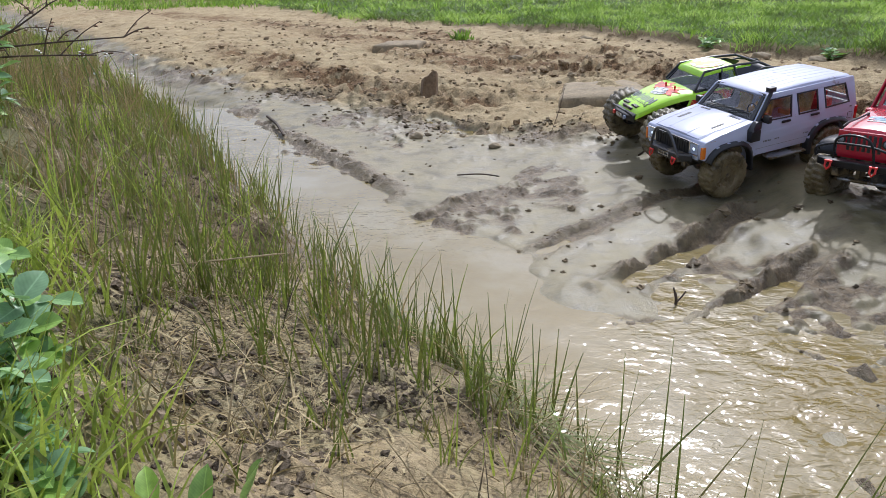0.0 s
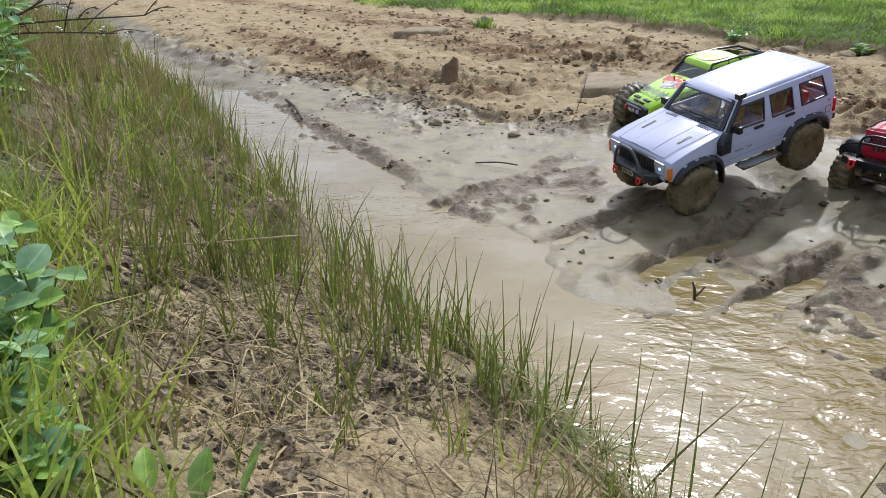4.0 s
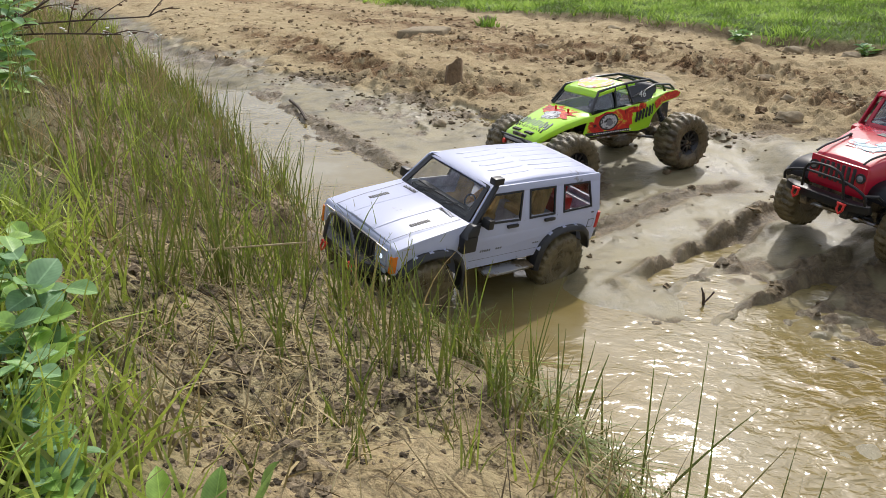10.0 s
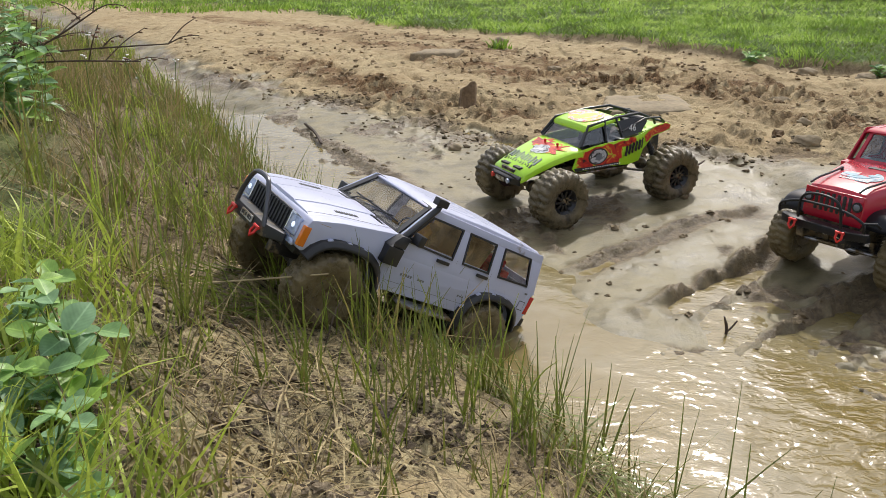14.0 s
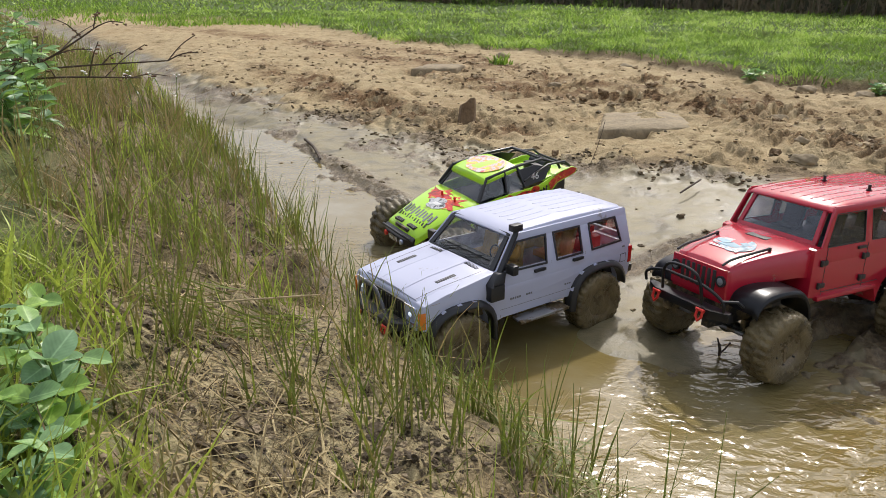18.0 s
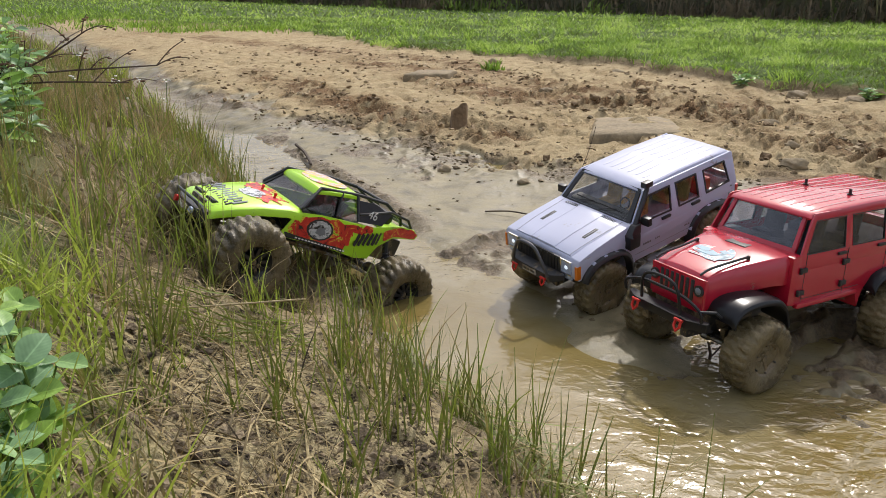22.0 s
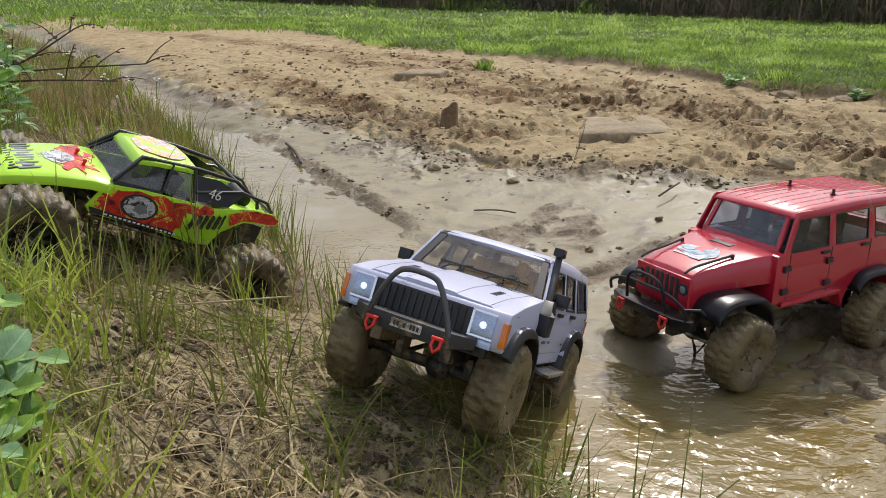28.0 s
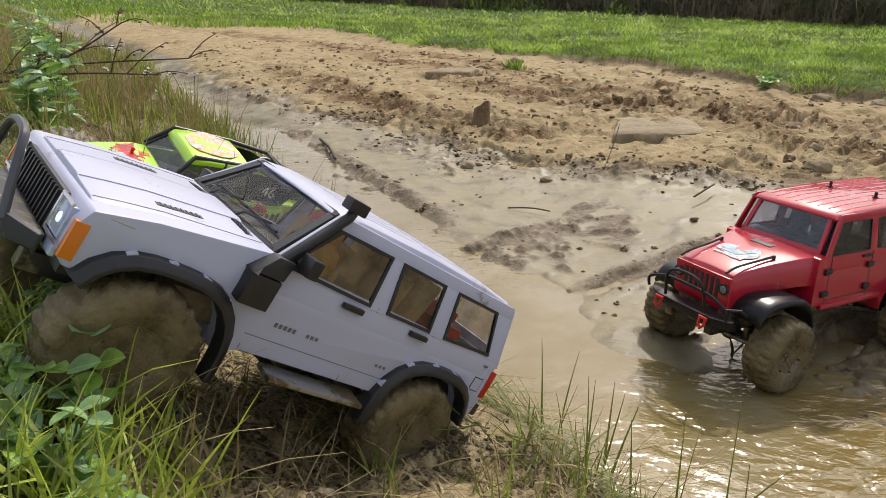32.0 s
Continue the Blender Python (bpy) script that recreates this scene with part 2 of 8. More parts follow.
def land(x, y, fine=True):
    """Height of the ground."""
    x, y = np.asarray(x, float), np.asarray(y, float)
    s, u, g = masks(x, y)
    cell = np.maximum(0.0050 + 0.0115 * np.clip(y - 2.6, 0, None), 0.022 * (np.abs(x - 0.1) - 1.6))
    s = s + 0.030 * fbm(x, y, 7, 3)
    far = smooth(3.0, 9.0, y)
    bank = np.interp(s, [0, 0.05, 0.10, 0.2, 0.35, 0.45, 0.55, 0.8, 1.5, 6], [0, 0.05, 0.088, 0.12, 0.162, 0.215, 0.285, 0.35, 0.44, 0.55])
    bank = bank * np.where(y > 1.6, 1 - 0.35 * smooth(1.6, 3.2, y), 1)
    w = -s + 0.10 * fbm(x, y, 4, 4) * smooth(0.05, 0.2, -s)      # away from the bank, over the wet ground
    flat = np.interp(w, [0, 0.05, 0.16, 0.27, 0.38, 0.6, 0.9, 1.6], [0.0, -0.030, -0.036, -0.010, 0.006, 0.012, 0.022, 0.03])
    rise = 0.050 * smooth(1.50, 2.25, y - 0.15 * (x - 0.8)) * smooth(0.2, 0.8, x)
    near_right = smooth(0.25, 0.5, x) * (1 - smooth(1.10, 1.36, y - 0.25 * x + 0.5 * fbm(x, y, 5, 3)))
    flat = flat * (1 - near_right) + (-0.003) * near_right + rise
    uu = u + 0.06 * fbm(x, y, 5, 4)
    sand = 0.062 + 0.02 * smooth(3, 8, y)
    mud = flat + (sand - np.minimum(flat, sand)) * (1 - smooth(-0.75, 0.04, uu))
    mud = mud + 0.062 * smooth(0.80, 0.95, x) * smooth(1.05, 1.35, y) * (1 - 0.7 * smooth(1.90, 2.15, y)) * (1 - smooth(1.5, 1.9, x))
    for dx, dy, dz, dr in DIPS:
        bank = bank - dz * np.exp(-(((x - dx) ** 2 + (y - dy) ** 2) / dr ** 2))
    h = np.where(s > 0, bank, mud)
    for dx, dy, dz, dr in SWELLS:
        h = h + dz * np.exp(-(((x - dx) ** 2 + (y - dy) ** 2) / dr ** 2))
    lawn = np.interp(g + 0.22 * fbm(x, y, 3, 4), [-0.10, -0.01, 0.06, 0.5, 4], [0, 0.020, 0.062, 0.085, 0.10]) * (0.45 + 0.80 * smooth(0.3, 2.2, x))
    h = h + np.where(g > -0.3, lawn, 0)
    if fine:
        dry = 1 - smooth(-0.05, 0.1, u)
        off = np.where(s > 0, 0, 1)
        plain = 1 - smooth(0.0, 0.4, g)
        patchy = smooth(-0.10, 0.16, fbm(x + 3, y + 1, 1.9, 3))
        h = h + off * dry * plain * (0.022 * fbm(x, y, 2.1, 3) + 0.026 * np.abs(fbm(x, y, 6, 3, 0.5, cell)) + (0.35 + 0.65 * patchy) * 0.052 * np.clip(fbm(x, y, 17, 4, 0.66, cell) - 0.08, -0.05, 1))
        # shallow dents left by feet and tyres
        h = h - off * dry * plain * 0.020 * smooth(0.16, 0.30, fbm(x * 1.0 + 31, y * 0.7, 6.5, 2, 0.5, cell))
        h = h + off * (1 - dry) * (0.010 * fbm(x, y, 4, 2) + 0.0030 * fbm(x, y, 13, 2) + 0.006 * np.clip(fbm(x + 9, y, 30, 2) - 0.20, 0, 1) + 0.024 * clumps(x, y) * np.clip(fbm(x, y, 34, 4, 0.6, cell), 0, 1))
        # churned clods along the edge of the wet ground
        h = h + edge_band(u, x, y) * off * 0.050 * np.clip(fbm(x, y, 13, 5, 0.55, cell) - 0.03, -0.06, 1)
        # tyre-torn bands across the sand
        al, pr = 0.78 * x - 0.62 * y, 0.62 * x + 0.78 * y
        h = h + churn_band(u, x, y) * off * plain * (0.030 * np.clip(fbm(al * 0.6, pr, 15, 4, 0.62, cell), -0.3, 0.8) + 0.030 * treads(x, y) * np.clip((0.036 - cell) / 0.014, 0, 1))
        for pts, wd, dp, lip in RUTS:
            xs, ys = [p[0] for p in pts], [p[1] for p in pts]
            box = (x > min(xs) - 0.2) & (x < max(xs) + 0.2) & (y > min(ys) - 0.2) & (y < max(ys) + 0.2)
            if np.any(box):
                h = np.where(box, h + track(x, y, pts, wd, dp, lip)[0], h)
        h = h + np.where(s > 0, 0.020 * fbm(x, y, 9, 3, 0.5) + (0.15 + 0.85 * smooth(-0.06, 0.14, fbm(x + 7, y, 6, 3))) * 0.030 * np.clip(fbm(x, y, 34, 3, 0.6, cell) - 0.08, -0.05, 1), 0) * (1 - 0.6 * smooth(0.5, 0.8, s))
        h = h + 0.04 * fbm(x, y, 0.25, 2) * smooth(12, 30, y)
    return h


def land1(x, y):
    return float(land(np.array([x]), np.array([y]))[0])


def mesh_np(name, verts, faces, mats, kind="", label="", category="", smooth_shade=True, attrs=None, loop_total=4, mat_idx=None):
    """One object from arrays of points and of equal-sided faces."""
    me = bpy.data.meshes.new(name)
    n = len(faces)
    me.vertices.add(len(verts))
    me.vertices.foreach_set("co", np.asarray(verts, np.float32).ravel())
    me.loops.add(n * loop_total)
    me.loops.foreach_set("vertex_index", np.asarray(faces, np.int32).ravel())
    me.polygons.add(n)
    me.polygons.foreach_set("loop_start", np.arange(0, n * loop_total, loop_total, dtype=np.int32))
    me.polygons.foreach_set("use_smooth", np.full(n, smooth_shade))
    for m in mats:
        me.materials.append(m)
    if mat_idx is not None:
        me.polygons.foreach_set("material_index", np.asarray(mat_idx, np.int32))
    for key, v in (attrs or {}).items():
        a = me.attributes.new(key, "FLOAT", "POINT")
        a.data.foreach_set("value", np.asarray(v, np.float32))
    me.update(calc_edges=True)
    me.validate()
    ob = new(name, me)
    return tagged(ob, label, category, "", kind)


def axis(knots):
    """Grid lines from the first knot to the last; each knot gives a place and the step there."""
    xs, st = [k[0] for k in knots], [k[1] for k in knots]
    out = [xs[0]]
    while out[-1] < xs[-1]:
        out.append(out[-1] + float(np.interp(out[-1], xs, st)))
    return np.array(out)


# ---------------- ground ----------------
def ground_material():
    m, nt, b = nodes_of("ground_soil")
    wet, turf, litter, damp_shade, torn = (attr_node(nt, k) for k in ("wet", "turf", "litter", "damp_shade", "torn"))
    n_big = noise_node(nt, 1.7, 5.0, 0.6)
    n_mid = noise_node(nt, 13.0, 7.0, 0.65)
    n_fine = noise_node(nt, 160.0, 5.0, 0.7)
    n_grit = noise_node(nt, 600.0, 2.0, 0.6)
    # dry sand: pale ochre with rust-brown churned patches
    sand = ramp_node(nt, n_mid.outputs["Fac"], [(0.32, (0.17, 0.122, 0.064)), (0.42, (0.37, 0.285, 0.158)), (0.66, (0.49, 0.392, 0.232))])
    rust = ramp_node(nt, n_big.outputs["Fac"], [(0.50, (0, 0, 0)), (0.66, (1, 1, 1))])
    torn_c = ramp_node(nt, n_fine.outputs["Fac"], [(0.38, (0.070, 0.038, 0.019)), (0.50, (0.165, 0.095, 0.046)), (0.64, (0.30, 0.195, 0.100))])
    sand_c = mix_node(nt, math_node(nt, "MULTIPLY", rust.outputs["Color"], 0.22), sand.outputs["Color"], (0.30, 0.185, 0.09))
    sand_c = mix_node(nt, torn, sand_c, torn_c.outputs["Color"])
    grit = ramp_node(nt, n_fine.outputs["Fac"], [(0.33, (0.55, 0.55, 0.55)), (0.55, (1, 1, 1)), (0.8, (1.12, 1.12, 1.12))])
    mul = nt.nodes.new("ShaderNodeMix")
    mul.data_type, mul.blend_type = "RGBA", "MULTIPLY"
    mul.inputs[0].default_value = 0.8
    nt.links.new(sand_c, mul.inputs[6])
    nt.links.new(grit.outputs["Color"], mul.inputs[7])
    # wet grey-brown mud
    mudc = ramp_node(nt, n_mid.outputs["Fac"], [(0.33, (0.102, 0.084, 0.043)), (0.46, (0.178, 0.150, 0.080)), (0.66, (0.262, 0.224, 0.130))])
    n_lump = noise_node(nt, 60.0, 4.0, 0.65)
    crumb_shade = math_node(nt, "ADD", math_node(nt, "MULTIPLY", n_fine.outputs["Fac"], 0.45), math_node(nt, "MULTIPLY", n_lump.outputs["Fac"], 0.55))
    # dark end: brown crumbs, plus straw shadow painted into the hollows
    lit = ramp_node(nt, crumb_shade, [(0.40, (0.030, 0.022, 0.013)), (0.45, (0.105, 0.082, 0.046)), (0.49, (0.31, 0.252, 0.135)), (0.60, (0.47, 0.392, 0.220))])
    turfc = ramp_node(nt, n_mid.outputs["Fac"], [(0.3, (0.045, 0.075, 0.016)), (0.7, (0.10, 0.14, 0.035))])
    c = mix_node(nt, wet, mul.outputs[2], mudc.outputs["Color"])
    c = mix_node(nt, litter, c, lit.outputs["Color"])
    # brown of damp mud, also used as painted shade under grass and in ruts
    damp_shade_c = ramp_node(nt, crumb_shade, [(0.38, (0.055, 0.038, 0.021)), (0.52, (0.15, 0.106, 0.058)), (0.68, (0.28, 0.205, 0.118))])
    c = mix_node(nt, damp_shade, c, damp_shade_c.outputs["Color"])
    c = mix_node(nt, turf, c, turfc.outputs["Color"])
    nt.links.new(c, b.inputs["Base Color"])
    nt.links.new(math_node(nt, "ADD", 0.14, math_node(nt, "MULTIPLY", wet, 0.20)), b.inputs["Specular IOR Level"])
    patch = ramp_node(nt, n_mid.outputs["Fac"], [(0.36, (0.32, 0.32, 0.32)), (0.50, (0.45, 0.45, 0.45)), (0.64, (0.62, 0.62, 0.62))])
    dry_r = mix_node(nt, litter, (0.95, 0.95, 0.95), (0.42, 0.42, 0.42))
    rough = mix_node(nt, wet, dry_r, patch.outputs["Color"])
    nt.links.new(mix_node(nt, damp_shade, rough, mix_node(nt, wet, (0.75, 0.75, 0.75), (0.48, 0.48, 0.48))), b.inputs["Roughness"])
    hgt = math_node(nt, "ADD", math_node(nt, "MULTIPLY", n_fine.outputs["Fac"], 0.5), math_node(nt, "MULTIPLY", n_grit.outputs["Fac"], 0.2))
    hgt = math_node(nt, "ADD", hgt, math_node(nt, "MULTIPLY", n_lump.outputs["Fac"], 0.9))
    bp = bump_node(nt, hgt, 0.95, 0.008, b)
    st = math_node(nt, "SUBTRACT", 0.95, math_node(nt, "MULTIPLY", math_node(nt, "MULTIPLY", wet, math_node(nt, "SUBTRACT", 1.0, damp_shade)), 0.66))
    nt.links.new(st, bp.inputs["Strength"])
    return m


gx = axis([(-320, 26), (-3.6, 0.045), (-1.7, 0.009), (-0.65, 0.0052), (0.70, 0.0052), (1.9, 0.0085), (3.6, 0.045), (320, 26)])
gy = axis([(-60, 6), (0.10, 0.012), (0.35, 0.0052), (1.2, 0.0055), (2.0, 0.0075), (2.9, 0.010), (5.0, 0.030), (8.0, 0.075), (620, 40)])
GX, GY = np.meshgrid(gx, gy)
GZ = land(GX, GY)
gs, gu, gg = masks(GX, GY)
wet_m = smooth(-0.10, 0.10, gu + 0.12 * fbm(GX, GY, 6, 4)) * np.where(gs > 0, 1 - smooth(0.02, 0.16, gs + 0.08 * fbm(GX, GY, 8, 3)), 1)
wet_m = np.maximum(wet_m, 1 - smooth(0.004, 0.02, GZ)) * (1 - smooth(0.3, 0.6, gs))
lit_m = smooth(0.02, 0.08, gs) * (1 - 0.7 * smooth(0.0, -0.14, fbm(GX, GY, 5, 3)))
offb = np.where(gs > 0, 0, 1)
damp_shade_m = 0.9 * edge_band(gu, GX, GY) * offb * smooth(-0.08, 0.12, fbm(GX, GY, 10, 4)) 
torn_m = np.clip(0.95 * churn_band(gu, GX, GY) * offb * smooth(-0.40, 0.02, fbm(GX, GY, 13, 4)) * (1 - smooth(0.0, 0.15, gu)), 0, 1)
# ruts: damp mud on the lips, and the trough's shade painted as dark colour
for pts, wd, dp, lip in RUTS:
    damp_shade_m = np.maximum(damp_shade_m, 0.85 * track(GX, GY, pts, wd, dp, lip)[1])
damp_shade_m = np.maximum(damp_shade_m, 0.55 * (1 - offb) * (1 - smooth(0.05, 0.22, gs + 0.12 * fbm(GX, GY, 9, 3))))
# soil under the tall grass darkened: shade between the blades, put into colour
damp_shade_m = np.maximum(damp_shade_m, 0.85 * (1 - offb) * smooth(1.0, 1.5, GY + 0.5 * gs) * (1 - smooth(0.5, 0.7, gs)))
# dark soil along the turf's edge, with the step's shadow painted in
damp_shade_m = np.maximum(damp_shade_m, 0.8 * np.exp(-((gg + 0.22 * fbm(GX, GY, 3, 4) - 0.01) / 0.06) ** 2) * (GX > 0.2) * (GY < 9))
damp_shade_m = np.maximum(damp_shade_m, 0.9 * clumps(GX, GY) * offb * smooth(0.02, 0.12, gu) * smooth(-0.25, 0.05, fbm(GX, GY, 24, 3)))
damp_shade_m = np.clip(damp_shade_m, 0, 1)
turf_m = np.maximum(smooth(0.02, 0.12, gg + 0.22 * fbm(GX, GY, 3, 4)), smooth(0.42, 0.6, gs) * 0.8)
nx, ny = len(gx), len(gy)
idx = np.arange(nx * ny).reshape(ny, nx)
gfaces = np.stack([idx[:-1, :-1], idx[:-1, 1:], idx[1:, 1:], idx[1:, :-1]], -1).reshape(-1, 4)
M_GROUND = ground_material()
ground = mesh_np("ground", np.stack([GX, GY, GZ], -1).reshape(-1, 3), gfaces, [M_GROUND], "structure",
                 "rutted sandy track with glossy wet mud and a littered bank", "ground",
                 attrs={"wet": wet_m.ravel(), "turf": turf_m.ravel(), "litter": lit_m.ravel(), "damp_shade": damp_shade_m.ravel(), "torn": torn_m.ravel()})


# ---------------- water ----------------
def water_material():
    m, nt, b = nodes_of("muddy_water")
    n1 = noise_node(nt, 4.0, 4.0, 0.55)
    tc = nt.nodes.new("ShaderNodeTexCoord")
    mp = nt.nodes.new("ShaderNodeMapping")
    mp.inputs["Scale"].default_value = (0.80, 1.25, 1.0)
    mp.inputs["Rotation"].default_value = (0, 0, radians(24))
    nt.links.new(tc.outputs["Object"], mp.inputs["Vector"])
    n2 = noise_node(nt, 15.0, 2.5, 0.45, dist=0.8)
    n3 = noise_node(nt, 56.0, 2.0, 0.5, dist=0.8)
    for n_ in (n2, n3):
        nt.links.new(mp.outputs["Vector"], n_.inputs["Vector"])
    c = ramp_node(nt, n1.outputs["Fac"], [(0.36, (0.180, 0.134, 0.042)), (0.50, (0.205, 0.160, 0.064)), (0.64, (0.245, 0.205, 0.114))])
    nt.links.new(c.outputs["Color"], b.inputs["Base Color"])
    b.inputs["Roughness"].default_value = 0.09
    b.inputs["IOR"].default_value = 1.58
    hgt = math_node(nt, "ADD", n2.outputs["Fac"], math_node(nt, "MULTIPLY", n3.outputs["Fac"], 0.30))
    bp = bump_node(nt, hgt, 0.6, 0.0115, b)
    nt.links.new(attr_node(nt, "chop"), bp.inputs["Strength"])
    return m


M_WATER = water_material()
wx = axis([(-1.0, 0.009), (1.6, 0.009), (6.0, 0.2)])
wy = axis([(-4.0, 0.2), (-0.2, 0.009), (3.25, 0.009)])
WX, WY = np.meshgrid(wx, wy)
chop = np.clip(0.34 + 0.50 * smooth(0.05, 0.55, WX) * (1 - smooth(1.35, 1.7, WY - 0.2 * WX)) + 0.6 * fbm(WX, WY, 3, 3), 0.12, 1)
WZ = chop * (0.0008 * np.sin(WX * 50 + WY * 32 + 9 * fbm(WX, WY, 5, 3)) + 0.004 * fbm(WX, WY, 15, 3))
widx = np.arange(WX.size).reshape(WX.shape)
wfaces = np.stack([widx[:-1, :-1], widx[:-1, 1:], widx[1:, 1:], widx[1:, :-1]], -1).reshape(-1, 4)
deep = land(WX, WY).ravel()
keep = (deep[wfaces].min(1) < 0.010)
water = mesh_np("water", np.stack([WX, WY, WZ], -1).reshape(-1, 3), wfaces[keep], [M_WATER], "structure",
                "shallow rippled brown puddle of muddy water", "water", attrs={"chop": chop.ravel()})


# ---------------- clods and pebbles ----------------
def clod_material(name, stops, rough, bump=0.8):
    m, nt, b = nodes_of(name)
    n = noise_node(nt, 130.0, 5.0, 0.65)
    k = math_node(nt, "ADD", math_node(nt, "MULTIPLY", n.outputs["Fac"], 0.6), math_node(nt, "MULTIPLY", attr_node(nt, "tint"), 0.5))
    c = ramp_node(nt, k, stops)
    nt.links.new(c.outputs["Color"], b.inputs["Base Color"])
    b.inputs["Roughness"].default_value = rough
    b.inputs["Specular IOR Level"].default_value = 0.25
    bump_node(nt, n.outputs["Fac"], bump, 0.004, b)
    return m


def clods(name, x, y, size, mat, label, category, sink=0.3, flat=0.75):
    """Lumps of soil as one sheet of stuff: noisy little balls of 42 points."""
    bm = bmesh.new()
    bmesh.ops.create_icosphere(bm, subdivisions=2, radius=1.0)
    base = np.array([v.co[:] for v in bm.verts])
    tri = np.array([[v.index for v in f.verts] for f in bm.faces])
    bm.free()
    n = len(x)
    a = cr.uniform(0, 2 * np.pi, (n, 1))
    P = np.repeat(base[None], n, 0)
    wob = 1 + 1.0 * fbm(P[..., 0] * 1.2 + np.arange(n)[:, None] * 3.7, P[..., 1] * 1.2 + P[..., 2] * 1.5, 1.6, 3, 0.7)
    P = P * wob[..., None] * (np.stack([cr.uniform(0.7, 1.4, n), cr.uniform(0.7, 1.4, n), flat * cr.uniform(0.6, 1.1, n)], -1) * size[:, None] * 0.5)[:, None]
    X = P[..., 0] * np.cos(a) - P[..., 1] * np.sin(a) + x[:, None]
    Y = P[..., 0] * np.sin(a) + P[..., 1] * np.cos(a) + y[:, None]
    Z = P[..., 2] + (land(x, y) + size * (0.5 - sink) * flat * 0.6)[:, None]
    F = tri[None] + (np.arange(n) * len(base))[:, None, None]
    return mesh_np(name, np.stack([X, Y, Z], -1).reshape(-1, 3), F.reshape(-1, 3), [mat], "stuff", label, category,
                   attrs={"tint": np.repeat(cr.random(n), len(base))}, loop_total=3, smooth_shade=False)


cr = np.random.default_rng(5)
M_SANDCLOD = clod_material("sand_clod", [(0.30, (0.13, 0.085, 0.046)), (0.5, (0.27, 0.195, 0.112)), (0.8, (0.46, 0.36, 0.225))], 0.92)
M_MUDCLOD = clod_material("mud_clod", [(0.30, (0.065, 0.048, 0.027)), (0.5, (0.145, 0.108, 0.060)), (0.8, (0.24, 0.185, 0.11))], 0.8)
M_BANKCLOD = clod_material("bank_clod", [(0.28, (0.045, 0.034, 0.022)), (0.5, (0.12, 0.09, 0.055)), (0.8, (0.30, 0.235, 0.15))], 0.75)


def sow(n, x0, x1, y0, y1, chance):
    x, y = cr.uniform(x0, x1, n), cr.uniform(y0, y1, n)
    s, u, g = masks(x, y)
    ok = cr.random(n) < chance(x, y, s, u, g)
    return x[ok], y[ok]


x, y = sow(24000, -2.4, 2.6, 2.2, 7.5, lambda x, y, s, u, g: (s < -0.05) * (u < 0.02) * (g < 0.05) * (0.06 + 0.45 * churn_band(u, x, y) + 0.22 * smooth(0.0, 0.2, fbm(x, y, 4, 3))) * np.clip(1.35 - 0.16 * y, 0.25, 1))
clods("sand_clods", x, y, cr.gamma(1.6, 0.0050, len(x)) + 0.004 + 0.0010 * y, M_SANDCLOD, "crumbled clods of dry ochre sand on the track", "clods")
x, y = sow(26000, -1.0, 1.7, 0.75, 3.9, lambda x, y, s, u, g: (s < -0.12) * (0.022 + 0.80 * edge_band(u, x, y) * smooth(-0.1, 0.15, fbm(x, y, 6, 3)) + 0.05 * smooth(0.05, 0.25, fbm(x + 5, y, 5, 3))) * (land(x, y) > 0.004))
px, py = [], []
for pts, wd, dp, lip in RUTS:
    for (ax, ay), (bx, by) in zip(pts, pts[1:]):
        k = int(26 * math.hypot(bx - ax, by - ay))
        t_ = cr.random(k)
        o_ = np.where(cr.random(k) < 0.5, 1, -1) * wd * cr.normal(0.75, 0.22, k)
        L_ = math.hypot(bx - ax, by - ay)
        px.append(ax + (bx - ax) * t_ - (by - ay) / L_ * o_)
        py.append(ay + (by - ay) * t_ + (bx - ax) / L_ * o_)
x, y = np.concatenate([x] + px), np.concatenate([y] + py)
clods("mud_clods", x, y, np.minimum(cr.gamma(1.7, 0.0036, len(x)) + 0.003, 0.026), M_MUDCLOD, "dark wet clods of mud thrown up by tyres", "clods", 0.45)
x, y = sow(42000, -1.0, 0.55, 0.3, 2.2, lambda x, y, s, u, g: (s > 0.015) * (s < 0.62) * (0.05 + 0.85 * smooth(0.0, 0.16, fbm(x, y, 7, 3))) * np.clip(1.35 - 0.45 * y, 0.2, 1))
clods("bank_clods", x, y, np.minimum(cr.gamma(1.5, 0.0024, len(x)) + 0.0016, 0.019), M_BANKCLOD, "brown crumbs and clods of mud on the bank", "clods", 0.4)


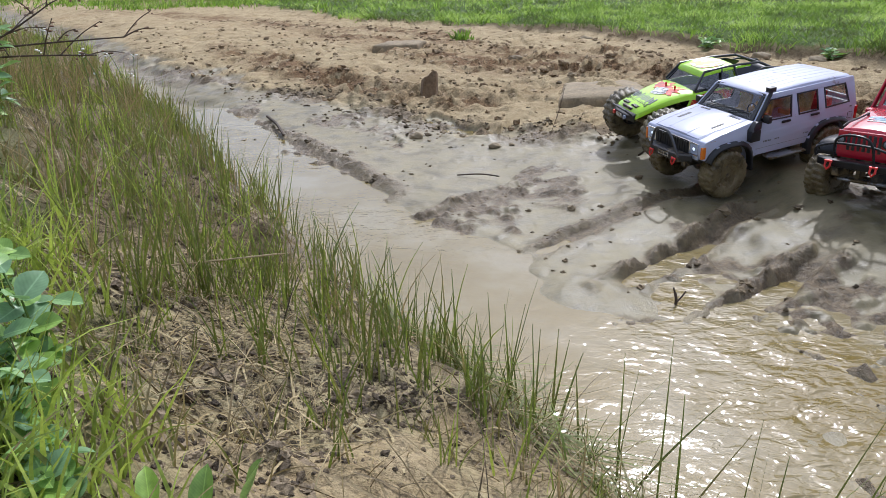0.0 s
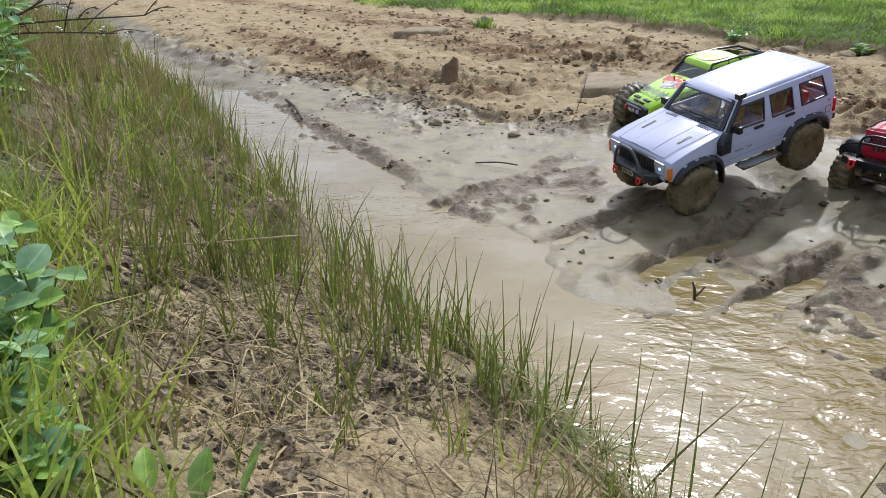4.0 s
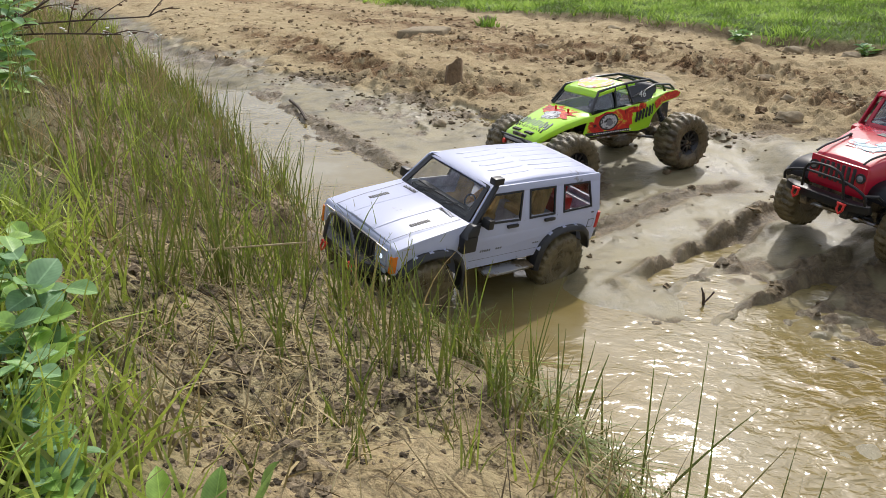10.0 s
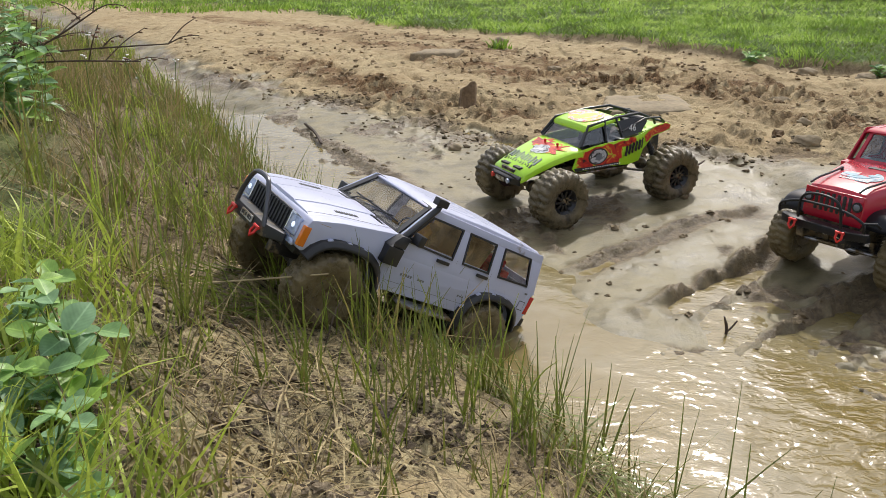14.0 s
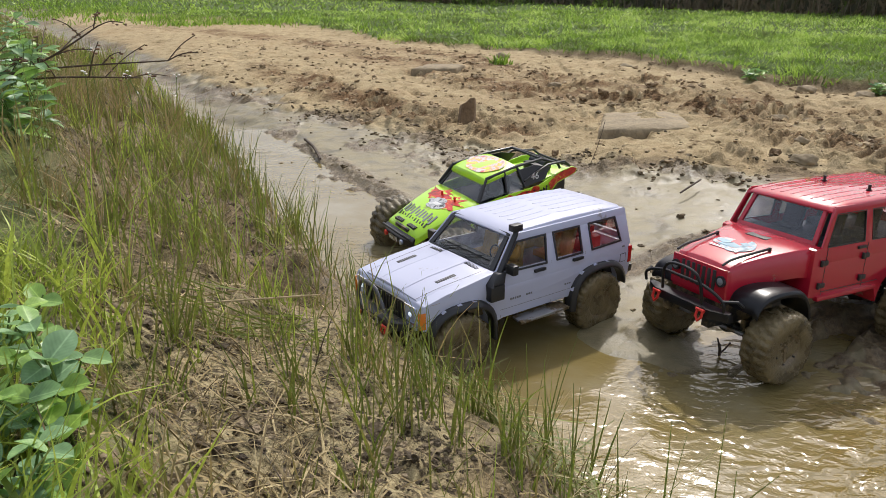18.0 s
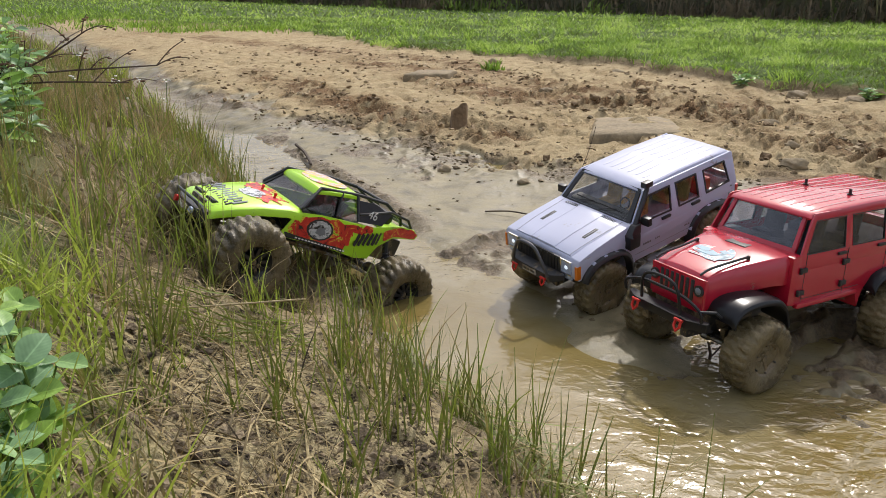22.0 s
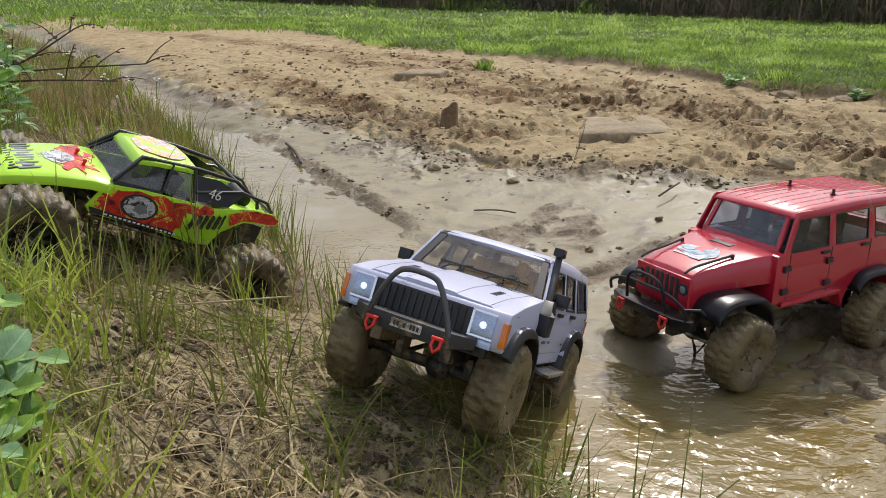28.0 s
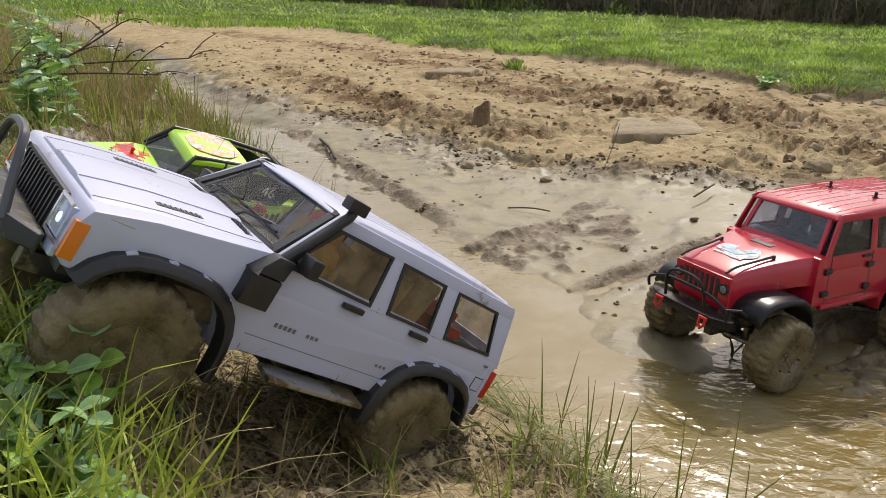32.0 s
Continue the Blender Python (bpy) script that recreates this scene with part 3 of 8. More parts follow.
# ---------------- building helpers ----------------
class Shape:
    """Collects solids in one bmesh."""

    def __init__(self):
        self.bm = bmesh.new()

    def poly(self, rings, closed=True, caps=True):
        """Skin between rings of equal length."""
        bm = self.bm
        rows = [[bm.verts.new(p) for p in r] for r in rings]
        n = len(rows[0])
        for a, c in zip(rows, rows[1:]):
            for i in range(n if closed else n - 1):
                j = (i + 1) % n
                bm.faces.new((a[i], a[j], c[j], c[i]))
        if caps:
            bm.faces.new(rows[0][::-1])
            bm.faces.new(rows[-1])
        return self

    def box(self, x0, x1, y0, y1, z0, z1, m=None):
        m = m or Matrix()
        r = lambda z: [m @ Vector(p) for p in ((x0, y0, z), (x1, y0, z), (x1, y1, z), (x0, y1, z))]
        return self.poly([r(z0), r(z1)])

    def prism(self, xz, y0, y1):
        """A polygon in x and z, drawn out from y0 to y1; either may be a function of z."""
        f0 = y0 if callable(y0) else (lambda z: y0)
        f1 = y1 if callable(y1) else (lambda z: y1)
        return self.poly([[(x, f0(z), z) for x, z in xz], [(x, f1(z), z) for x, z in xz]])

    def plate(self, pts, normal, thick):
        n = Vector(normal).normalized() * thick
        return self.poly([[Vector(p) for p in pts], [Vector(p) + n for p in pts]])

    def tube(self, pts, r, seg=8, closed=False):
        pts = [Vector(p) for p in pts]
        rings, up = [], None
        for i, p in enumerate(pts):
            a = pts[max(i - 1, 0)] if not closed else pts[i - 1]
            c = pts[min(i + 1, len(pts) - 1)] if not closed else pts[(i + 1) % len(pts)]
            d = (c - a).normalized()
            ref = Vector((0, 0, 1)) if abs(d.z) < 0.9 else Vector((1, 0, 0))
            u = d.cross(ref).normalized() if up is None else (up - d * up.dot(d)).normalized()
            up = u
            v = d.cross(u)
            rad = r[i] if isinstance(r, (list, tuple)) else r
            rings.append([p + rad * (math.cos(k * 2 * math.pi / seg) * u + math.sin(k * 2 * math.pi / seg) * v) for k in range(seg)])
        if closed:
            rings.append(rings[0])
        return self.poly(rings, caps=not closed)

    def cyl(self, a, c, r, seg=14, r2=None):
        return self.tube([a, c], [r, r if r2 is None else r2], seg)

    def lathe(self, prof, seg=40):
        """Profile of (radius, y) turned about the y axis."""
        rings = [[(r * math.cos(k * 2 * math.pi / seg), y, r * math.sin(k * 2 * math.pi / seg)) for r, y in prof] for k in range(seg)]
        rings.append(rings[0])
        return self.poly(rings, closed=False, caps=False)

    def ball(self, c, r, sx=1, sy=1, sz=1, seg=14):
        bmesh.ops.create_uvsphere(self.bm, u_segments=seg, v_segments=seg // 2 + 2, radius=1,
                                  matrix=Matrix.Translation(c) @ Matrix.Diagonal((r * sx, r * sy, r * sz, 1)))
        return self


def rounded(pts, steps=6):
    """A smooth line through points (Catmull-Rom)."""
    P = [Vector(p) for p in pts]
    out = []
    for i in range(len(P) - 1):
        a, b_, c, d = P[max(i - 1, 0)], P[i], P[i + 1], P[min(i + 2, len(P) - 1)]
        for k in range(steps):
            u = k / steps
            out.append(0.5 * ((2 * b_) + (c - a) * u + (2 * a - 5 * b_ + 4 * c - d) * u * u + (3 * b_ - a - 3 * c + d) * u ** 3))
    return out + [P[-1]]


def part(name, shape, material, parent, label="", bevel=0.0, angle=32, seg=2, origin=None):
    """Links a shape as one mesh object under a thing or under a part."""
    bm = shape.bm
    bmesh.ops.remove_doubles(bm, verts=bm.verts, dist=1e-5)
    bmesh.ops.recalc_face_normals(bm, faces=bm.faces)
    if bevel:
        edges = [e for e in bm.edges if e.is_manifold and e.calc_face_angle(0) > radians(angle)]
        bmesh.ops.bevel(bm, geom=edges, offset=bevel, segments=seg, profile=0.6, affect="EDGES", clamp_overlap=True)
    for f in bm.faces:
        f.smooth = True
    me = bpy.data.meshes.new(name)
    bm.to_mesh(me)
    bm.free()
    me.set_sharp_from_angle(angle=radians(angle))
    me.materials.append(material)
    ob = new(name, me)
    ob.parent = parent
    if origin:
        ob.location = origin
    return tagged(ob, label)


def both(fn):
    for sgn in (1, -1):
        fn(sgn)


# ---------------- vehicle materials ----------------
M_WHITE = muddy("white_paint", (0.49, 0.51, 0.645), 0.35, mud=0.29, scale=9, coat=0.08, spec=0.25)
M_RED = muddy("red_paint", (0.46, 0.012, 0.032), 0.25, mud=0.30, scale=9, coat=0.6)
M_LIME = muddy("lime_paint", (0.46, 0.80, 0.03), 0.3, mud=0.31, scale=10, coat=0.4)
M_BLACK = simple("black_plastic", (0.022, 0.022, 0.024), 0.38, var=0.2, scale=90)
M_BLACK_M = muddy("muddy_black_plastic", (0.02, 0.02, 0.021), 0.4, mud=0.44, scale=16)
M_STEEL = muddy("grey_bumper_steel", (0.03, 0.03, 0.032), 0.5, mud=0.42, scale=15)
M_CHROME = simple("chrome", (0.75, 0.76, 0.78), 0.15, 1.0, var=0.05)
M_AMBER = simple("amber_lens", (0.75, 0.20, 0.015), 0.12, var=0.1, coat=0.5)
M_LENS = simple("clear_lens", (0.42, 0.50, 0.70), 0.10, 0.35, var=0.35, scale=260, bump=0.5, coat=1.0)
M_LED = simple("cold_white_led", (0.8, 0.85, 0.95), 0.3)
M_LED.node_tree.nodes["Principled BSDF"].inputs["Emission Color"].default_value = (0.72, 0.84, 1.0, 1)
M_LED.node_tree.nodes["Principled BSDF"].inputs["Emission Strength"].default_value = 1.0
M_MARKER = simple("smoked_amber_lens", (0.42, 0.33, 0.20), 0.2, var=0.2, coat=0.4)
M_TAIL = simple("red_lens", (0.5, 0.01, 0.012), 0.12, coat=0.5)
M_SHACKLE = simple("red_anodised", (0.65, 0.04, 0.03), 0.32, 0.3)
M_TAN = simple("tan_trim", (0.62, 0.42, 0.16), 0.7, var=0.2)
M_DARKIN = simple("dark_trim", (0.03, 0.032, 0.036), 0.6)
M_SKIN = simple("figure_plastic", (0.66, 0.36, 0.06), 0.5)
M_PLATEW = muddy("plate_white", (0.55, 0.55, 0.52), 0.4, mud=0.46, scale=40)
M_INK = simple("ink_bar", (0.03, 0.03, 0.03), 0.5)
M_GREYINK = simple("grey_lettering", (0.16, 0.16, 0.17), 0.45)
M_SEAM = simple("shadowed_seam", (0.20, 0.20, 0.24), 0.5)
M_ALU = muddy("alloy_link", (0.40, 0.40, 0.40), 0.3, mud=0.48, scale=20, metal=0.8)
M_ORANGE = simple("orange_graphic", (0.78, 0.16, 0.03), 0.35, var=0.35, scale=45)
M_REDG = simple("red_graphic", (0.55, 0.03, 0.02), 0.35, var=0.3, scale=45)
M_WHITEG = simple("white_graphic", (0.75, 0.75, 0.74), 0.35, var=0.15)
M_GREYG = simple("grey_graphic", (0.20, 0.21, 0.23), 0.4, var=0.3)
M_BLUEG = simple("blue_graphic", (0.20, 0.35, 0.45), 0.35, var=0.3, scale=80)
M_REDBOX = simple("red_plastic", (0.55, 0.03, 0.02), 0.4)


def glass(name, tint, gloss=0.10):
    """Thin clear sheet: light passes, and a little of the sky mirrors in it, with a dusty film."""
    m, nt, b = nodes_of(name)
    nt.nodes.remove(b)
    tr = nt.nodes.new("ShaderNodeBsdfTransparent")
    gl = nt.nodes.new("ShaderNodeBsdfGlossy")
    n = noise_node(nt, 40, 6.0, 0.65)
    dust = ramp_node(nt, n.outputs["Fac"], [(0.45, tint), (0.75, tuple(0.75 * c for c in tint))])
    nt.links.new(dust.outputs["Color"], tr.inputs["Color"])
    gl.inputs["Roughness"].default_value = 0.06
    mx = nt.nodes.new("ShaderNodeMixShader")
    mx.inputs[0].default_value = gloss
    nt.links.new(tr.outputs[0], mx.inputs[1])
    nt.links.new(gl.outputs[0], mx.inputs[2])
    nt.links.new(mx.outputs[0], nt.nodes["Material Output"].inputs["Surface"])
    return m


M_GLASS = glass("window_glass", (0.93, 0.92, 0.89), 0.06)
M_GLASS_G = glass("smoked_glass", (0.66, 0.66, 0.68), 0.10)
M_GLASS_D = glass("dark_glass", (0.80, 0.80, 0.84), 0.09)


def tyre_material(name, stops):
    m, nt, b = nodes_of(name)
    n = noise_node(nt, 28, 7.0, 0.65)
    n2 = noise_node(nt, 190, 4.0)
    c = ramp_node(nt, n.outputs["Fac"], stops)
    nt.links.new(c.outputs["Color"], b.inputs["Base Color"])
    r = ramp_node(nt, n.outputs["Fac"], [(0.35, (0.20,) * 3), (0.65, (0.45,) * 3)])
    nt.links.new(r.outputs["Color"], b.inputs["Roughness"])
    h = math_node(nt, "ADD", n.outputs["Fac"], math_node(nt, "MULTIPLY", n2.outputs["Fac"], 0.5))
    b.inputs["Specular IOR Level"].default_value = 0.3
    bump_node(nt, h, 0.8, 0.005, b)
    return m


M_TYRE = tyre_material("mud_caked_rubber", [(0.30, (0.045, 0.036, 0.022)), (0.46, (0.135, 0.104, 0.052)), (0.70, (0.225, 0.178, 0.092))])
M_TYRE_DARK = tyre_material("wet_rubber", [(0.32, (0.032, 0.028, 0.021)), (0.46, (0.105, 0.084, 0.047)), (0.70, (0.225, 0.177, 0.098))])
M_BAR = muddy("worn_grey_tube", (0.10, 0.10, 0.11), 0.32, mud=0.36, scale=16, metal=0.5)
M_GLOSSBLACK = simple("gloss_black_plastic", (0.012, 0.012, 0.014), 0.3, var=0.3, scale=60, spec=0.35)
M_RIM = muddy("muddy_rim", (0.03, 0.028, 0.025), 0.35, mud=0.74, scale=30)
M_RIMD = muddy("black_rim", (0.012, 0.012, 0.014), 0.3, mud=0.36, scale=30)


def wheel(parent, x, y, z, R, W, rim_r, rim_mat, lugs=22, depth=0.005, spokes=8, out=1, tyre_mat=None, caked=0.0):
    """A wheel: rim with spokes, a hub, and a mud-filled tyre whose lugs rise out of one skin. out: the side of the car."""
    s = Shape()
    hw = W / 2
    s.lathe([(rim_r * 0.30, hw * 0.30), (rim_r * 0.62, hw * 0.36), (rim_r * 0.80, hw * 0.62), (rim_r, hw * 0.86), (rim_r * 1.05, hw * 0.80),
             (rim_r * 1.02, -hw * 0.80), (rim_r * 0.3, -hw * 0.5)], 36)
    rim = part("wheel", s, rim_mat, parent, "mud-smeared black wheel rim", 0.0006, origin=(x, y, z))
    for k in range(spokes):
        m = Matrix.Rotation(k * 2 * math.pi / spokes, 4, "Y")
        sp = Shape()
        sp.box(rim_r * 0.25, rim_r * 0.92, hw * 0.32, hw * 0.66, -rim_r * 0.10, rim_r * 0.10, m)
        part("spoke", sp, rim_mat, rim, "", 0.0006)
    if out < 0:
        rim.rotation_euler = (0, 0, math.pi)
    prof = [(rim_r * 0.98, 0.80), (rim_r * 1.10, 0.95), (R * 0.72, 1.02), (R * 0.84, 1.0), (R * 0.91, 0.95), (R * 0.955, 0.86), (R * 0.985, 0.70), (R, 0.52), (R, 0.30), (R, 0.10),
            (R, -0.10), (R, -0.30), (R, -0.52), (R * 0.985, -0.70), (R * 0.955, -0.86), (R * 0.91, -0.95), (R * 0.84, -1.0), (R * 0.72, -1.02), (rim_r * 1.10, -0.95), (rim_r * 0.98, -0.80)]
    seg = lugs * 6
    th = np.arange(seg)[:, None] * 2 * np.pi / seg
    pr = np.array([p[0] for p in prof])[None]
    py = np.array([p[1] for p in prof])[None]
    ph = 0.35 * np.sign(py) * np.abs(py) + np.where(np.abs(py) < 0.2, 0.5, np.where(py < 0, 0.5, 0.0))
    wave = np.clip(1.6 * np.sin(lugs * th + 2 * np.pi * ph) + 0.3, -1, 1)
    on = np.clip((pr / R - 0.80) / 0.10, 0, 1)
    grime = fbm(np.cos(th) * 3 + py * 1.7 + 11 * x, np.sin(th) * 3 + py + 7 * y, 2.2, 3)
    rad = pr - on * depth * (0.5 - 0.5 * wave) * np.clip(0.75 + 1.6 * grime, 0.25, 1) + 0.004 * grime * np.clip((pr - rim_r * 1.05) / (0.2 * R), 0, 1)
    ring = lambda k: [(float(rad[k, i]) * math.cos(float(th[k, 0])), hw * prof[i][1], float(rad[k, i]) * math.sin(float(th[k, 0]))) for i in range(len(prof))]
    t = Shape()
    t.poly([ring(k) for k in range(seg)] + [ring(0)], closed=False, caps=False)
    part("tyre", t, tyre_mat or M_TYRE, rim, "chunky off-road tyre caked in wet mud", angle=60)
    if caked:      # mud packed between the spokes
        k_ = Shape()
        rings = []
        for q in (0.16, 0.34, 0.55, 0.76, 0.95, 1.06):
            rings.append([(rim_r * q * math.cos(a), hw * (0.62 + 0.20 * q * caked + 0.10 * math.sin(3 * a + 9 * x + 5 * q) * q), rim_r * q * math.sin(a)) for a in [2 * math.pi * i / 28 for i in range(28)]])
        k_.poly(rings)
        part("mud_cake", k_, tyre_mat or M_TYRE, rim, "wet mud packed into the rim", angle=70)
    h = Shape()
    h.cyl((0, hw * 0.28, 0), (0, hw * (0.62 + 0.26 * caked), 0), rim_r * 0.26, 10, rim_r * 0.18)
    part("hub", h, M_STEEL, rim)
    for k in range(6):
        a = k * math.pi / 3 + 0.3
        h = Shape()
        h.cyl((rim_r * 0.88 * math.cos(a), hw * 0.68, rim_r * 0.88 * math.sin(a)), (rim_r * 0.88 * math.cos(a), hw * 0.86, rim_r * 0.88 * math.sin(a)), rim_r * 0.05, 6)
        part("bolt", h, M_STEEL, rim)
    return rim


def arch(cx, cz, r, a0, a1, n=10, sq=0.0):
    """Points of a wheel arch from angle a0 to a1 (degrees); sq squares it off."""
    out = []
    for k in range(n + 1):
        a = radians(a0 + (a1 - a0) * k / n)
        q = 1 + sq * math.sin(2 * a) ** 2
        out.append((cx + r * q * math.cos(a), cz + r * q * math.sin(a)))
    return out


def flare(parent, cx, cz, r, y0, y1, sgn, mat, a0=-8, a1=188, sq=0.10, t=0.011, pockets=5, label="black pocketed wheel-arch flare", pocket_mat=None):
    s = Shape()
    inner, outer = arch(cx, cz, r, a0, a1, 14, sq), arch(cx, cz, r + t, a0, a1, 14, sq)
    lip = arch(cx, cz, r + t * 0.25, a0, a1, 14, sq)
    s.poly([[(inner[i][0], sgn * y0, inner[i][1]), (outer[i][0], sgn * y0, outer[i][1]), (outer[i][0] * 0.7 + lip[i][0] * 0.3, sgn * (y0 + (y1 - y0) * 0.75), outer[i][1] * 0.7 + lip[i][1] * 0.3),
             (lip[i][0], sgn * y1, lip[i][1]), (inner[i][0], sgn * y1, inner[i][1])] for i in range(len(inner))])
    ob = part("wheel_arch_flare", s, mat, parent, label, 0.0008)
    for k in range(pockets):
        p = Shape()
        a = a0 + (a1 - a0) * (0.2 + 0.6 * k / max(1, pockets - 1))
        q = (r + t * 0.80) * (1 + sq * math.sin(2 * radians(a)) ** 2)
        x, z = cx + q * math.cos(radians(a)), cz + q * math.sin(radians(a))
        m = Matrix.Translation((x, sgn * (y0 + (y1 - y0) * 0.55), z)) @ Matrix.Rotation(-radians(a), 4, "Y")
        p.box(-0.0014, 0.0007, -0.0080, 0.0035, -0.0040, 0.0040, m)
        part("rivet_pocket", p, pocket_mat or M_INK, ob)
    return ob


def axle(parent, x, z, track_w, mat):
    s = Shape()
    s.cyl((x, -track_w, z), (x, track_w, z), 0.0075, 10)
    s.ball((x, 0.015, z), 0.017, 1, 1.1, 1)
    s.box(x - 0.012, x + 0.012, -0.045, -0.035, z - 0.004, z + 0.022)
    s.box(x - 0.012, x + 0.012, 0.05, 0.06, z - 0.004, z + 0.022)
    return part("axle", s, mat, parent, "muddy solid axle", 0.001)


def shock(parent, a, c, r=0.007):
    s = Shape()
    a, c = Vector(a), Vector(c)
    s.cyl(a, a.lerp(c, 0.55), r * 0.75, 10)
    s.cyl(a.lerp(c, 0.5), c, r * 0.3, 8)
    coil = []
    d = (c - a).normalized()
    u = d.cross(Vector((1, 0, 0.01))).normalized()
    v = d.cross(u)
    for k in range(64):
        f = k / 63
        coil.append(a.lerp(c, 0.25 + 0.65 * f) + r * (math.cos(f * 44) * u + math.sin(f * 44) * v))
    s.tube(coil, r * 0.16, 5)
    return part("shock_absorber", s, M_BLACK_M, parent, "black coil-over shock absorber")


def ring_xz(x0, x1, z0, z1, r=0.0, lean0=0.0, lean1=0.0):
    """Corners of a window: lean0 and lean1 shift the top of its front and rear edges."""
    return [(x0, z0), (x1, z0), (x1 + lean1, z1), (x0 + lean0, z1)]


def window(parent, quad, yf, sgn, frame=0.0045, gmat=None, name="side_window"):
    """A pane in a black rubber frame, set in a leaning side. quad: corners in x and z; yf: the side's y by height."""
    cx = sum(p[0] for p in quad) / 4
    cz = sum(p[1] for p in quad) / 4
    def inset(d):
        out = []
        for x, z in quad:
            out.append((x - math.copysign(d, x - cx), z - math.copysign(d, z - cz)))
        return out
    s = Shape()
    o, i = quad, inset(frame)
    for k in range(4):
        j = (k + 1) % 4
        s.poly([[(p[0], sgn * (yf(p[1]) - 0.002), p[1]) for p in (o[k], o[j], i[j], i[k])], [(p[0], sgn * (yf(p[1]) + 0.0012), p[1]) for p in (o[k], o[j], i[j], i[k])]])
    fr = part("window_frame", s, M_BLACK, parent, "black rubber window frame")
    g = Shape()
    g.poly([[(p[0], sgn * (yf(p[1]) - 0.0008), p[1]) for p in i], [(p[0], sgn * (yf(p[1]) - 0.0002), p[1]) for p in i]])
    pane = part("pane", g, gmat or M_GLASS, fr, "clear window pane")
    pane.visible_shadow = False
    return fr


def doll(name, label, x, y, z, s, shirt, m_head, arms=True):
    """A toy driver: one plain mesh."""
    sh = Shape()
    sh.ball((x, y, z + 0.020 * s), 0.017 * s, 0.8, 1.25, 1.4)
    sh.ball((x + 0.003 * s, y, z + 0.052 * s), 0.0115 * s, 1, 0.9, 1.15)
    if arms:
        for d in (1, -1):
            sh.tube(rounded([(x, y + d * 0.018 * s, z + 0.034 * s), (x + 0.016 * s, y + d * 0.023 * s, z + 0.018 * s), (x + 0.038 * s, y + d * 0.012 * s, z + 0.026 * s)], 4), 0.0058 * s, 7)
    return sh


def writing(text, size, material, parent, m, name="lettering", label=""):
    """Letters of the built-in font as a flat mesh."""
    cu = bpy.data.curves.new(name, "FONT")
    cu.body, cu.size, cu.align_x, cu.align_y, cu.extrude = text, size, "CENTER", "CENTER", 0.0002
    tmp = bpy.data.objects.new(name, cu)
    me = bpy.data.meshes.new_from_object(tmp)
    bpy.data.objects.remove(tmp)
    me.transform(m)
    me.materials.append(material)
    ob = new(name, me)
    ob.parent = parent
    return tagged(ob, label)


